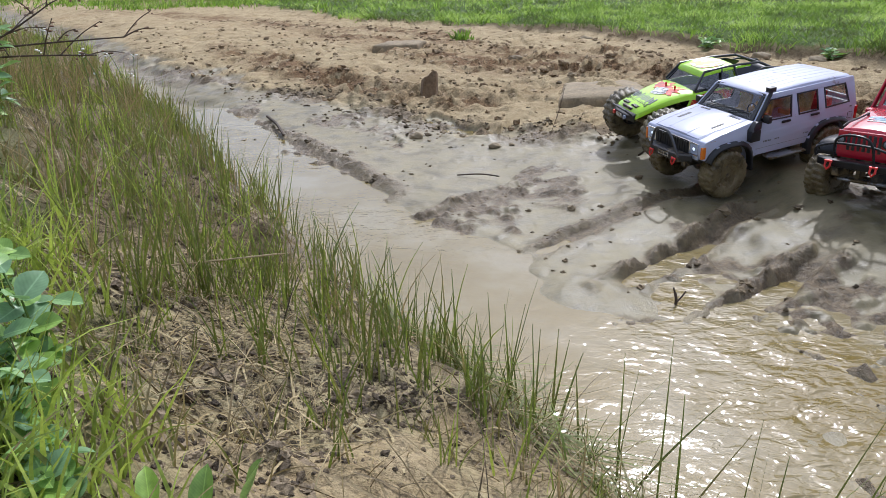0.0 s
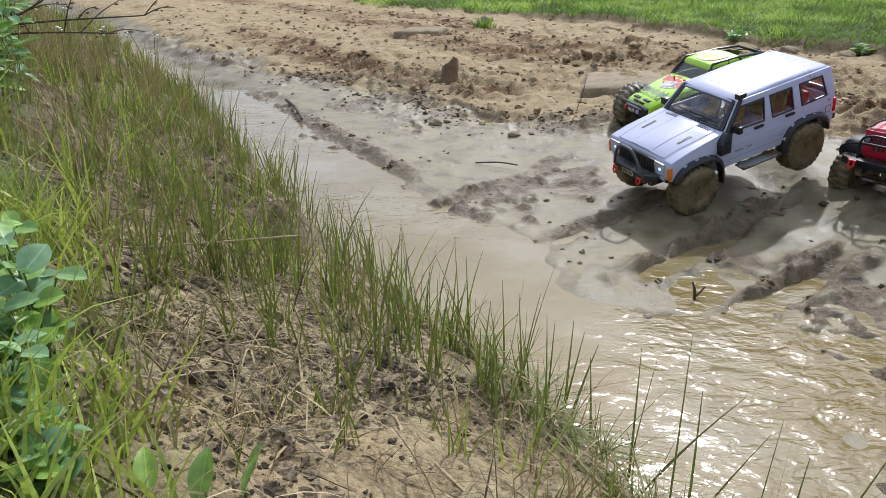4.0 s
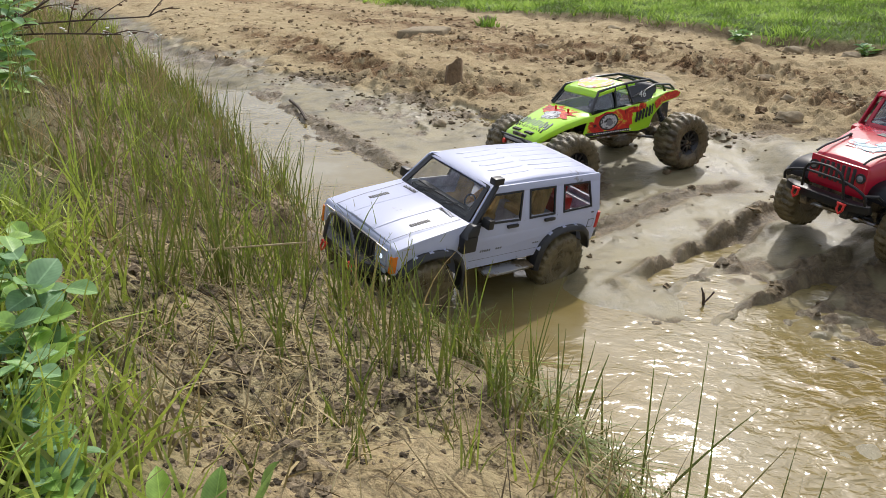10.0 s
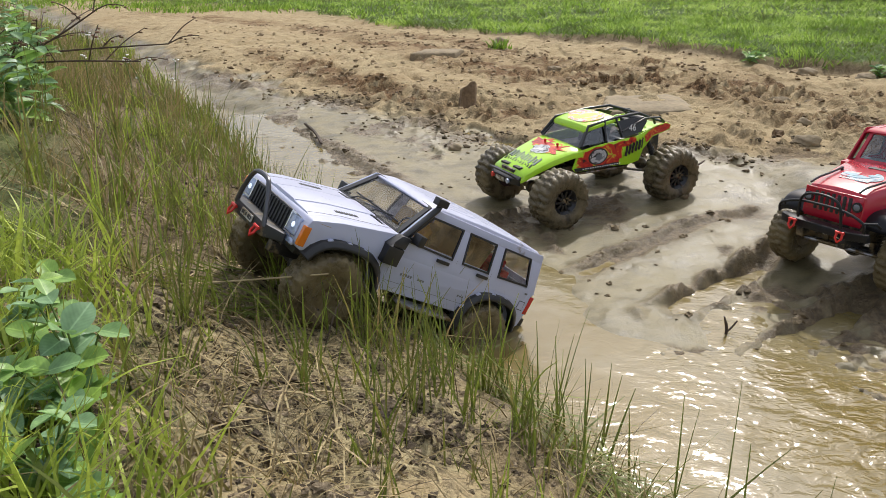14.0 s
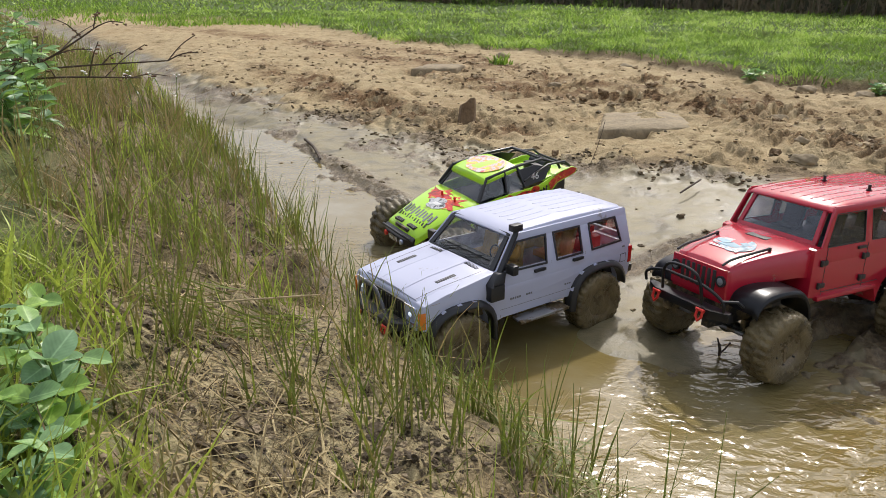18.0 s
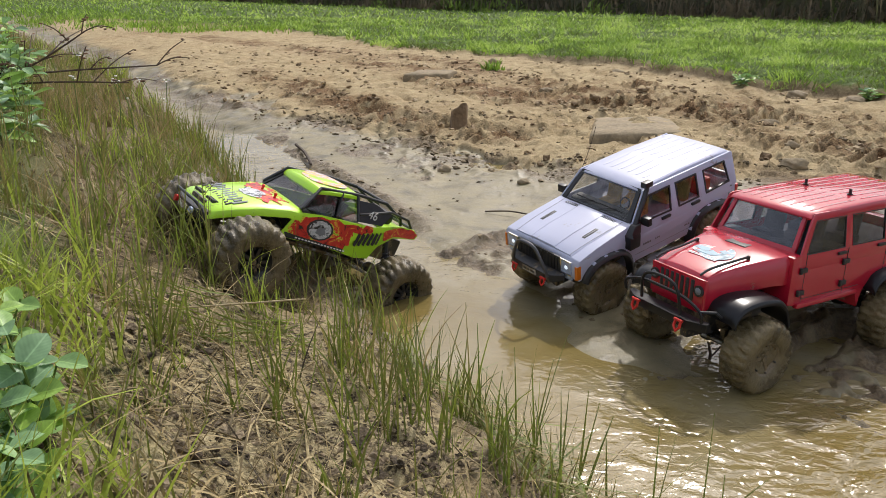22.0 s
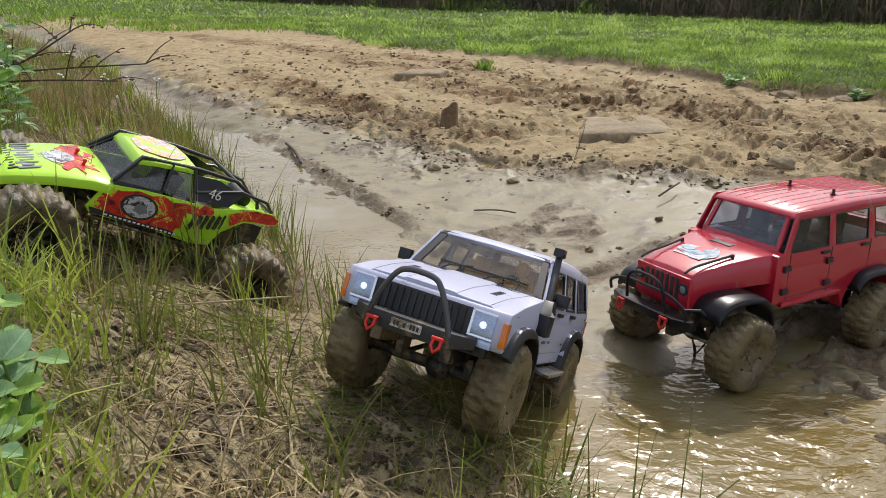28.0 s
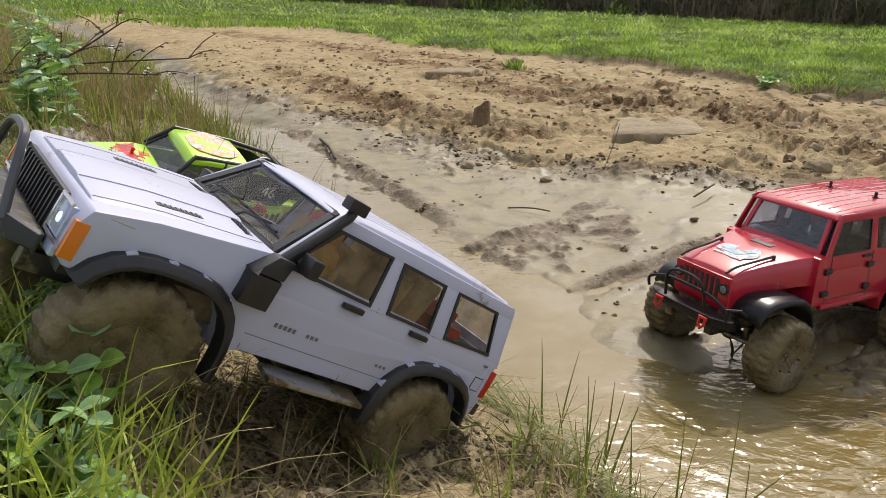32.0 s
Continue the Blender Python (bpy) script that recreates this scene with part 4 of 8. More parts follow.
# ---------------- white four-door off-road model ----------------
def build_white():
    car = new("white_rc_car")
    tagged(car, "white remote-controlled off-road estate model with muddy tyres", "toy car", "rc cars")
    yb = lambda z: 0.106 - 0.26 * max(0.0, z - 0.160) - 0.05 * max(0.0, 0.125 - z)   # side's lean
    # lower shell, with a well for the cabin
    f_arch = arch(0.1700, 0.066, 0.066, 34, 168, 12, 0.10)
    r_arch = arch(-0.1565, 0.066, 0.066, 12, 168, 12, 0.10)
    low = [(0.246, 0.1075), (0.252, 0.116), (0.252, 0.140), (0.246, 0.153), (0.20, 0.163), (0.098, 0.1765), (0.088, 0.176), (0.080, 0.148), (-0.222, 0.148), (-0.224, 0.168), (-0.240, 0.167), (-0.246, 0.13),
           (-0.243, 0.098)] + r_arch[::-1] + [(-0.080, 0.088), (0.080, 0.088)] + f_arch[::-1]
    s = Shape()
    s.prism(low, lambda z: -yb(z), yb)
    body = part("body", s, M_WHITE, car, "glossy white body shell with mud splashes", 0.0028, 38, 2)
    # slab sides of the doors up to the belt
    for sgn in (1, -1):
        s = Shape()
        s.prism([(0.092, 0.145), (-0.236, 0.145), (-0.236, 0.1685), (0.092, 0.1745)], lambda z: sgn * (yb(z) - 0.003), lambda z: sgn * yb(z))
        part("belt_panel", s, M_WHITE, body, "", 0.0008)
    # pillars and rails round the windows
    A0, A1 = (0.094, 0.174), (0.047, 0.229)
    for sgn in (1, -1):
        lo, hi = (lambda z: sgn * (yb(z) - 0.004)), (lambda z: sgn * yb(z))
        for nm, xz in (("window_pillar", [(0.098, 0.172), (0.084, 0.172), (0.038, 0.230), (0.049, 0.230)]), ("window_pillar", [(-0.022, 0.166), (-0.046, 0.166), (-0.044, 0.218), (-0.028, 0.218)]),
                       ("window_pillar", [(-0.112, 0.166), (-0.136, 0.166), (-0.134, 0.218), (-0.112, 0.218)]), ("window_pillar", [(-0.216, 0.166), (-0.240, 0.166), (-0.236, 0.218), (-0.206, 0.218)]),
                       ("roof_rail", [(0.047, 0.217), (-0.236, 0.217), (-0.236, 0.231), (0.047, 0.231)])):
            s = Shape()
            s.prism(xz, lo, hi)
            part(nm, s, M_WHITE, body, "", 0.0010)
        for q in ([(0.084, 0.1705), (-0.0225, 0.1675), (-0.0285, 0.2195), (0.044, 0.2195)],
                  [(-0.0455, 0.1675), (-0.1125, 0.1675), (-0.1125, 0.2190), (-0.0435, 0.2195)],
                  [(-0.1355, 0.1675), (-0.2175, 0.1700), (-0.2080, 0.2190), (-0.1340, 0.2190)]):
            window(car, q, lambda z: yb(z) + 0.0003, sgn, 0.0032)
    # roof: rounded shell with pressed ribs
    s = Shape()
    rings = []
    for x, zt, hw in ((0.052, 0.2285, 0.079), (0.046, 0.2325, 0.0805), (0.02, 0.2370, 0.0815), (-0.08, 0.2400, 0.0820), (-0.18, 0.2385, 0.0815), (-0.232, 0.2340, 0.0800), (-0.240, 0.2280, 0.079)):
        rings.append([(x, -hw - 0.004, 0.2265), (x, -hw, zt - 0.0035), (x, -hw * 0.92, zt - 0.0008), (x, -hw * 0.5, zt), (x, 0, zt + 0.0006), (x, hw * 0.5, zt), (x, hw * 0.92, zt - 0.0008), (x, hw, zt - 0.0035), (x, hw + 0.004, 0.2265)])
    s.poly(rings)
    roof = part("roof", s, M_WHITE, car, "white ribbed roof", 0.0010, 40)
    zr = lambda x, y: float(np.interp(-x, [-0.052, -0.046, -0.02, 0.08, 0.18, 0.232], [0.2285, 0.2325, 0.2370, 0.2400, 0.2385, 0.2340])) + float(np.interp(abs(y) / 0.082, [0, 0.5, 0.92], [0.0006, 0.0, -0.0008]))
    for y in (-0.054, -0.033, -0.011, 0.011, 0.033, 0.054):
        for x0, x1 in ((0.012, -0.072), (-0.088, -0.214)):
            rib = Shape()
            rings = []
            for k in range(9):
                u = k / 8
                x = x0 + (x1 - x0) * u
                w = 0.0050 * min(1, 8 * u + 0.25, 8 * (1 - u) + 0.25)
                rings.append([(x, y - w, zr(x, y - w) - 0.0008), (x, y - w * 0.7, zr(x, y) + 0.0005), (x, y + w * 0.7, zr(x, y) + 0.0005), (x, y + w, zr(x, y + w) - 0.0008)])
            rib.poly(rings)
            part("roof_rib", rib, M_WHITE, roof)
    # tailgate
    s = Shape()
    for sgn in (1, -1):
        s.poly([[(x, sgn * (yb(z) - d_), z) for x, z in ((-0.236, 0.16), (-0.2435, 0.16), (-0.2395, 0.2285), (-0.232, 0.2285))] for d_ in (0.001, 0.016)])
    s.box(-0.243, -0.236, -0.096, 0.096, 0.155, 0.178)
    part("tailgate", s, M_WHITE, car, "", 0.001)
    s = Shape()
    s.plate([(-0.2405, -0.08, 0.178), (-0.2405, 0.08, 0.178), (-0.2375, 0.075, 0.2265), (-0.2375, -0.075, 0.2265)], (-1, 0, 0), 0.0008)
    part("rear_window", s, M_GLASS_D, car).visible_shadow = False
    # windscreen in a black surround
    def ws(u, v, lift=0.0):
        x, z = 0.0955 - 0.0485 * v, 0.1765 + 0.0535 * v
        return Vector((x + lift * 0.74, u * (0.0915 - 0.0145 * v), z + lift * 0.67))
    s = Shape()
    for a, c in (((-1, -0.02), (1, 0.035)), ((-1, 0.95), (1, 1.01)), ((-1.05, 0), (-0.93, 1)), ((0.93, 0), (1.05, 1))):
        q = [(a[0], a[1]), (c[0], a[1]), (c[0], c[1]), (a[0], c[1])]
        s.poly([[ws(u, v, -0.002) for u, v in q], [ws(u, v, 0.0012) for u, v in q]])
    wsf = part("windscreen_frame", s, M_BLACK, car, "black windscreen surround")
    s = Shape()
    s.poly([[ws(u, v, -0.0006) for u, v in ((-0.94, 0.02), (0.94, 0.02), (0.94, 0.96), (-0.94, 0.96))], [ws(u, v, 0.0002) for u, v in ((-0.94, 0.02), (0.94, 0.02), (0.94, 0.96), (-0.94, 0.96))]])
    part("windscreen", s, M_GLASS, car, "clear raked windscreen").visible_shadow = False
    for u0, u1 in ((-0.55, -0.10), (0.12, 0.62)):
        s = Shape()
        s.tube([ws(u0, 0.0, 0.003), ws(u0 + 0.1, 0.10, 0.006), ws(u1, 0.24, 0.004)], 0.0013, 6)
        s.tube([ws(u0 - 0.12, 0.22, 0.002), ws(u1 + 0.18, 0.20, 0.003)], 0.0014, 6)
        part("wiper", s, M_BLACK, car, "black windscreen wiper")
    # bonnet: raised panel, seams, vents, marker lamps
    hz = lambda x: 0.1772 - 0.0132 * (x - 0.09) / 0.11 if x < 0.20 else 0.1640 - 0.0100 * (x - 0.2) / 0.046
    s = Shape()
    rings = []
    for x in (0.101, 0.13, 0.16, 0.19, 0.22, 0.243):
        z, w = hz(x), 0.083 + 0.006 * (0.243 - x) / 0.14
        rings.append([(x, -w, z - 0.0015), (x, -w + 0.006, z + 0.0012), (x, -0.036, z + 0.0022), (x, -0.030, z + 0.0040), (x, 0.030, z + 0.0040), (x, 0.036, z + 0.0022), (x, w - 0.006, z + 0.0012), (x, w, z - 0.0015)])
    s.poly(rings)
    hood = part("bonnet", s, M_WHITE, car, "white bonnet with a raised centre panel", 0.0008, 50)
    for sgn in (1, -1):
        s = Shape()
        s.poly([[(x, sgn * 0.060 - 0.0042, hz(x) - 0.002), (x, sgn * 0.060 + 0.0042, hz(x) - 0.002), (x, sgn * 0.060 + 0.0042, hz(x) + 0.0022), (x, sgn * 0.060 - 0.0042, hz(x) + 0.0022)] for x in (0.150, 0.170, 0.190)])
        v = part("bonnet_vent", s, M_INK, car, "black slatted bonnet vent", 0.0006)
        for k in range(8):
            x = 0.1535 + k * 0.0045
            s = Shape()
            s.box(x, x + 0.0018, sgn * 0.060 - 0.0034, sgn * 0.060 + 0.0034, hz(x) + 0.001, hz(x) + 0.0027)
            part("vent_slat", s, M_GREYINK, v)
        s = Shape()
        s.box(0.214, 0.234, sgn * 0.1015, sgn * 0.1058, 0.1478, 0.1525)
        part("side_marker_lamp", s, M_MARKER, car, "small smoked side marker lamp", 0.0008)
        s = Shape()
        for k in range(10):
            y0 = 0.036 + k * 0.0036
            s.box(0.1025, 0.1125, sgn * y0, sgn * (y0 + 0.0014), hz(0.107) - 0.001, hz(0.107) + 0.0030 - 0.0012 * k / 9)
        part("cowl_grille", s, M_INK, car, "black cowl slots")
    for sgn in (1, -1):
        s = Shape()
        s.poly([[(x, sgn * (0.0765 + 0.006 * (0.243 - x) / 0.14) - 0.0004, hz(x) - 0.001), (x, sgn * (0.0765 + 0.006 * (0.243 - x) / 0.14) + 0.0004, hz(x) - 0.001),
                 (x, sgn * (0.0765 + 0.006 * (0.243 - x) / 0.14) + 0.0004, hz(x) + 0.0016), (x, sgn * (0.0765 + 0.006 * (0.243 - x) / 0.14) - 0.0004, hz(x) + 0.0016)] for x in (0.102, 0.13, 0.16, 0.19, 0.22, 0.242)])
        part("bonnet_seam", s, M_SEAM, hood, "thin dark bonnet shut-line")
        s = Shape()
        s.poly([[(x, sgn * 0.0335 - 0.0005, hz(x) + 0.002), (x, sgn * 0.0335 + 0.0005, hz(x) + 0.002), (x, sgn * 0.0335 + 0.0005, hz(x) + 0.0036), (x, sgn * 0.0335 - 0.0005, hz(x) + 0.0036)] for x in (0.104, 0.15, 0.19, 0.22, 0.242)])
        part("bonnet_crease", s, M_WHITE, hood)
    # front: grille, lamps
    s = Shape()
    s.box(0.2495, 0.2545, -0.0625, 0.0625, 0.1050, 0.1485)
    grille = part("grille", s, M_INK, car, "black slotted grille", 0.001)
    for k in range(13):
        s = Shape()
        y = -0.054 + k * 0.009
        s.box(0.2525, 0.2565, y - 0.0014, y + 0.0014, 0.117, 0.146)
        part("grille_bar", s, M_BLACK, grille)
    for sgn in (1, -1):
        s = Shape()
        s.box(0.2490, 0.2545, sgn * 0.064, sgn * 0.0915, 0.1210, 0.1465)
        lamp = part("headlight", s, M_LENS, car, "clear rectangular headlight", 0.0015)
        s = Shape()
        s.box(0.2535, 0.2558, sgn * 0.0625, sgn * 0.0655, 0.1195, 0.148)
        s.box(0.2535, 0.2558, sgn * 0.0625, sgn * 0.0925, 0.1468, 0.149)
        s.box(0.2535, 0.2558, sgn * 0.0625, sgn * 0.0925, 0.1180, 0.1205)
        part("bezel", s, M_CHROME, lamp)
        s = Shape()
        s.ball((0.2545, sgn * 0.078, 0.1330), 0.0042, 0.35, 1, 1)
        part("bulb", s, M_LED, lamp, "lit cold-white bulb")
        s = Shape()
        s.box(0.2495, 0.2535, sgn * 0.064, sgn * 0.0925, 0.1075, 0.1165)
        part("parking_lamp", s, M_LENS, car, "clear parking lamp", 0.001)
        s = Shape()
        s.poly([[(0.2535, sgn * 0.1000, z), (0.2530, sgn * 0.1062, z), (0.2425, sgn * 0.1070, z), (0.242, sgn * 0.099, z)] for z in (0.1130, 0.1420)])
        part("turn_signal", s, M_AMBER, car, "amber wrap-round turn signal", 0.001)
        s = Shape()
        s.prism([(-0.2475, 0.122), (-0.238, 0.122), (-0.238, 0.156), (-0.2475, 0.156)], sgn * 0.090, sgn * 0.1062)
        part("tail_light", s, M_TAIL, car, "red tail light", 0.001)
        # handles, mirror, cap, seams, lettering bars
        for x in (-0.003, -0.098):
            s = Shape()
            s.poly([[(x + dx, sgn * (yb(0.161) + o), 0.1605 + dz) for dx, dz in ((-0.013, -0.0028), (0.013, -0.0028), (0.013, 0.0028), (-0.013, 0.0028))] for o in (-0.001, 0.0042)])
            part("door_handle", s, M_BLACK, car, "black door handle", 0.0012)
        s = Shape()
        s.tube([(0.070, sgn * 0.100, 0.177), (0.072, sgn * 0.112, 0.180)], 0.004, 8)
        s.box(0.066, 0.078, sgn * 0.109, sgn * 0.128, 0.173, 0.190)
        part("wing_mirror", s, M_BLACK, car, "black wing mirror", 0.0025)
        s = Shape()
        for x in (0.084, -0.034, -0.120):
            zt = 0.170
            zb = 0.090 if x > -0.1 else 0.128
            s.prism([(x - 0.0004, zb), (x + 0.0004, zb), (x + 0.0004, zt), (x - 0.0004, zt)], lambda z: sgn * (yb(z) - 0.001), lambda z: sgn * (yb(z) + 0.0003))
        s.prism([(0.086, 0.1045), (-0.085, 0.1045), (-0.085, 0.1052), (0.086, 0.1052)], lambda z: sgn * (yb(z) - 0.001), lambda z: sgn * (yb(z) + 0.0003))
        part("door_seam", s, M_GREYINK, car, "dark door shut-lines")
        for x, w, z, h in ((0.052, 0.026, 0.1205, 0.0042), (0.020, 0.016, 0.1205, 0.0034), (-0.075, 0.017, 0.1165, 0.0030), (-0.222, 0.007, 0.1585, 0.0028)):
            n = max(3, int(w / 0.0045))
            for k in range(n):
                s = Shape()
                xx = x + w / 2 - (k + 0.5) * w / n
                s.prism([(xx - w / n * 0.32, z - h / 2), (xx + w / n * 0.32, z - h / 2), (xx + w / n * 0.32, z + h / 2), (xx - w / n * 0.32, z + h / 2)], lambda zz: sgn * (yb(zz) - 0.001), lambda zz: sgn * (yb(zz) + 0.0004))
                part("lettering_bar", s, M_GREYINK, car)
        s = Shape()
        s.prism([(-0.230, 0.127), (-0.214, 0.127), (-0.214, 0.144), (-0.230, 0.144)], lambda z: sgn * (yb(z) - 0.001), lambda z: sgn * (yb(z) + 0.0005))
        cap = part("fuel_flap", s, M_INK, car, "square fuel flap")
        s = Shape()
        s.prism([(-0.2288, 0.1282), (-0.2152, 0.1282), (-0.2152, 0.1428), (-0.2288, 0.1428)], lambda z: sgn * (yb(z) - 0.001), lambda z: sgn * (yb(z) + 0.0009))
        part("flap_panel", s, M_WHITE, cap)
        for cx, a0, a1 in ((0.1700, 30, 186), (-0.1565, -4, 162)):
            flare(car, cx, 0.064, 0.0655, 0.098, 0.1165, sgn, M_BLACK, a0, a1, t=0.013, pocket_mat=M_WHITE)
        # side step
        s = Shape()
        s.poly([[(x, sgn * 0.100, 0.079), (x, sgn * 0.126, 0.076), (x, sgn * 0.126, 0.0805), (x, sgn * 0.100, 0.083)] for x in (-0.062, -0.055, 0.048, 0.054)])
        step = part("side_step", s, M_ALU, car, "worn alloy side step", 0.0008)
        for x in (-0.045, 0.035):
            s = Shape()
            s.box(x - 0.004, x + 0.004, sgn * 0.07, sgn * 0.105, 0.076, 0.081)
            part("step_bracket", s, M_BLACK_M, step)
    # snorkel on the left
    s = Shape()
    s.poly([[(0.118, 0.104, z), (0.088, 0.104, z), (0.088, 0.1195, z - 0.001), (0.118, 0.1195, z - 0.001)] for z in (0.132, 0.160)])
    s.poly([[(0.118, 0.104, 0.160), (0.088, 0.104, 0.160), (0.088, 0.1195, 0.160), (0.118, 0.1195, 0.160)], [(0.100, 0.101, 0.178), (0.082, 0.101, 0.178), (0.082, 0.1145, 0.178), (0.100, 0.1145, 0.178)]])
    s.tube([(0.093, 0.1065, 0.172), (0.066, 0.0985, 0.205), (0.044, 0.092, 0.232), (0.042, 0.091, 0.240)], 0.0050, 10)
    s.box(0.032, 0.054, 0.084, 0.098, 0.238, 0.250)
    part("snorkel", s, M_BLACK, car, "black air-intake snorkel", 0.0018, 40)
    # front bumper
    up = Matrix.Translation((0, 0, 0.010)) @ Matrix.Diagonal((1, 0.93, 1, 1))
    s = Shape()
    s.poly([[(0.270 + b_, y, 0.089 - 0.4 * b_), (0.272 + b_, y, 0.105), (0.256, y, 0.107), (0.256, y, 0.089)] for y, b_ in ((-0.083, -0.012), (-0.055, 0.008), (0.055, 0.008), (0.083, -0.012))])
    s.bm.transform(up)
    bumper = part("front_bumper", s, M_STEEL, car, "dark steel front bumper", 0.0015)
    s = Shape()
    s.tube(rounded([(0.278, -0.055, 0.100), (0.282, -0.046, 0.124), (0.285, -0.031, 0.150), (0.285, -0.016, 0.159), (0.285, 0.016, 0.159), (0.285, 0.031, 0.150), (0.282, 0.046, 0.124), (0.278, 0.055, 0.100)], 6), 0.0036, 10)
    s.bm.transform(up)
    part("bull_bar", s, M_BAR, car, "bent grey tube bull bar")
    s = Shape()
    s.box(0.2805, 0.2822, -0.021, 0.021, 0.092, 0.1020)
    s.bm.transform(up)
    plate = part("number_plate", s, M_PLATEW, car, "white number plate", 0.0008)
    s = Shape()
    for k, w in enumerate((0.006, 0.006, 0.006, 0.0, 0.006, 0.0, 0.006, 0.006)):
        if w:
            s.box(0.2818, 0.2826, 0.0165 - k * 0.0045 - w * 0.30, 0.0165 - k * 0.0045 + w * 0.22, 0.0942, 0.0998)
    s.bm.transform(up)
    part("plate_bars", s, M_INK, plate, "dark bars on the plate")
    for y in (-0.045, 0.045):
        s = Shape()
        s.tube([(0.283, y - 0.005, 0.094), (0.286, y - 0.0055, 0.086), (0.287, y, 0.080), (0.286, y + 0.0055, 0.086), (0.283, y + 0.005, 0.094)], 0.0021, 8)
        s.cyl((0.283, y - 0.008, 0.095), (0.283, y + 0.008, 0.095), 0.0024, 8)
        s.bm.transform(up)
        part("shackle", s, M_SHACKLE, car, "red tow shackle")
    s = Shape()
    s.box(-0.262, -0.243, -0.098, 0.098, 0.096, 0.112)
    part("rear_bumper", s, M_BLACK_M, car, "muddy black rear bumper", 0.003)
    # running gear
    s = Shape()
    for y in (-0.045, 0.045):
        s.box(-0.235, 0.255, y - 0.007, y + 0.007, 0.078, 0.095)
    s.box(-0.07, 0.07, -0.04, 0.04, 0.074, 0.098)
    s.box(-0.225, 0.24, -0.085, 0.085, 0.095, 0.118)
    part("chassis", s, M_BLACK_M, car, "muddy black ladder chassis", 0.002)
    for x in (0.1740, -0.1565):
        axle(car, x, 0.061, 0.085, M_BLACK_M)
        for y in (-0.055, 0.055):
            shock(car, (x - 0.02, y, 0.118), (x, y, 0.066))
    for y in (-0.05, 0.05):
        for d in (1, -1):
            s = Shape()
            s.cyl((d * 0.145, y, 0.058), (d * 0.03, y * 0.7, 0.080), 0.0035, 8)
            part("suspension_link", s, M_ALU, car)
    # inside
    for x in (0.008, -0.085):
        for y in (-0.036, 0.036):
            s = Shape()
            s.box(x - 0.018, x + 0.018, y - 0.020, y + 0.020, 0.148, 0.160)
            s.poly([[(x - 0.016, yy, 0.157), (x - 0.008, yy, 0.157), (x - 0.017, yy, 0.203), (x - 0.024, yy, 0.203)] for yy in (y - 0.019, y + 0.019)])
            part("seat", s, M_TAN, car, "tan moulded seat", 0.004)
    s = Shape()
    s.poly([[(-0.112, y, 0.150), (-0.100, y, 0.150), (-0.116, y, 0.212), (-0.124, y, 0.212)] for y in (-0.078, 0.078)])
    part("rear_bench", s, M_TAN, car, "tan rear bench back", 0.003)
    s = Shape()
    s.box(0.052, 0.082, -0.084, 0.084, 0.148, 0.178)
    part("dashboard", s, M_DARKIN, car, "", 0.004)
    s = Shape()
    m = Matrix.Translation((0.043, 0.036, 0.184)) @ Matrix.Rotation(radians(70), 4, "Y")
    s.tube([m @ Vector((0.012 * math.cos(a * math.pi / 8), 0.012 * math.sin(a * math.pi / 8), 0)) for a in range(16)], 0.0016, 6, closed=True)
    part("steering_wheel", s, M_BLACK, car)
    s = Shape()
    s.box(-0.195, -0.150, -0.01, 0.072, 0.149, 0.178)
    s.box(-0.20, -0.14, 0.02, 0.05, 0.178, 0.192)
    part("cargo_box", s, M_REDBOX, car, "red box in the boot", 0.003)
    part("driver_figure", doll("driver_figure", "", 0.004, 0.037, 0.158, 0.95, M_TAN, M_SKIN), M_SKIN, car, "small toy driver")
    wheels = [wheel(car, x, sgn * 0.095, 0.0590, 0.0615, 0.047, 0.027, M_RIM, 26, 0.0030, 8, sgn, caked=1.0) for x in (0.1740, -0.1565) for sgn in (1, -1)]
    return car, wheels


def blotch(name, scale, stops):
    """A printed decal of torn, mingled colours."""
    m, nt, b = nodes_of(name)
    n = noise_node(nt, scale, 6.0, 0.62, dist=0.9)
    nt.links.new(ramp_node(nt, n.outputs["Fac"], stops).outputs["Color"], b.inputs["Base Color"])
    b.inputs["Roughness"].default_value = 0.35
    return m


M_EMBLEM = blotch("bonnet_decal", 55, [(0.36, (0.10, 0.16, 0.22)), (0.45, (0.22, 0.36, 0.46)), (0.54, (0.48, 0.53, 0.55)), (0.64, (0.70, 0.10, 0.10))])
M_SKULL = blotch("skull_decal", 75, [(0.40, (0.03, 0.03, 0.03)), (0.46, (0.25, 0.26, 0.28)), (0.52, (0.62, 0.63, 0.64)), (0.66, (0.35, 0.36, 0.38))])
M_SPLASH = blotch("roof_decal", 45, [(0.38, (0.58, 0.82, 0.035)), (0.44, (0.80, 0.25, 0.05)), (0.50, (0.72, 0.62, 0.62)), (0.58, (0.45, 0.40, 0.42)), (0.64, (0.65, 0.06, 0.04))])


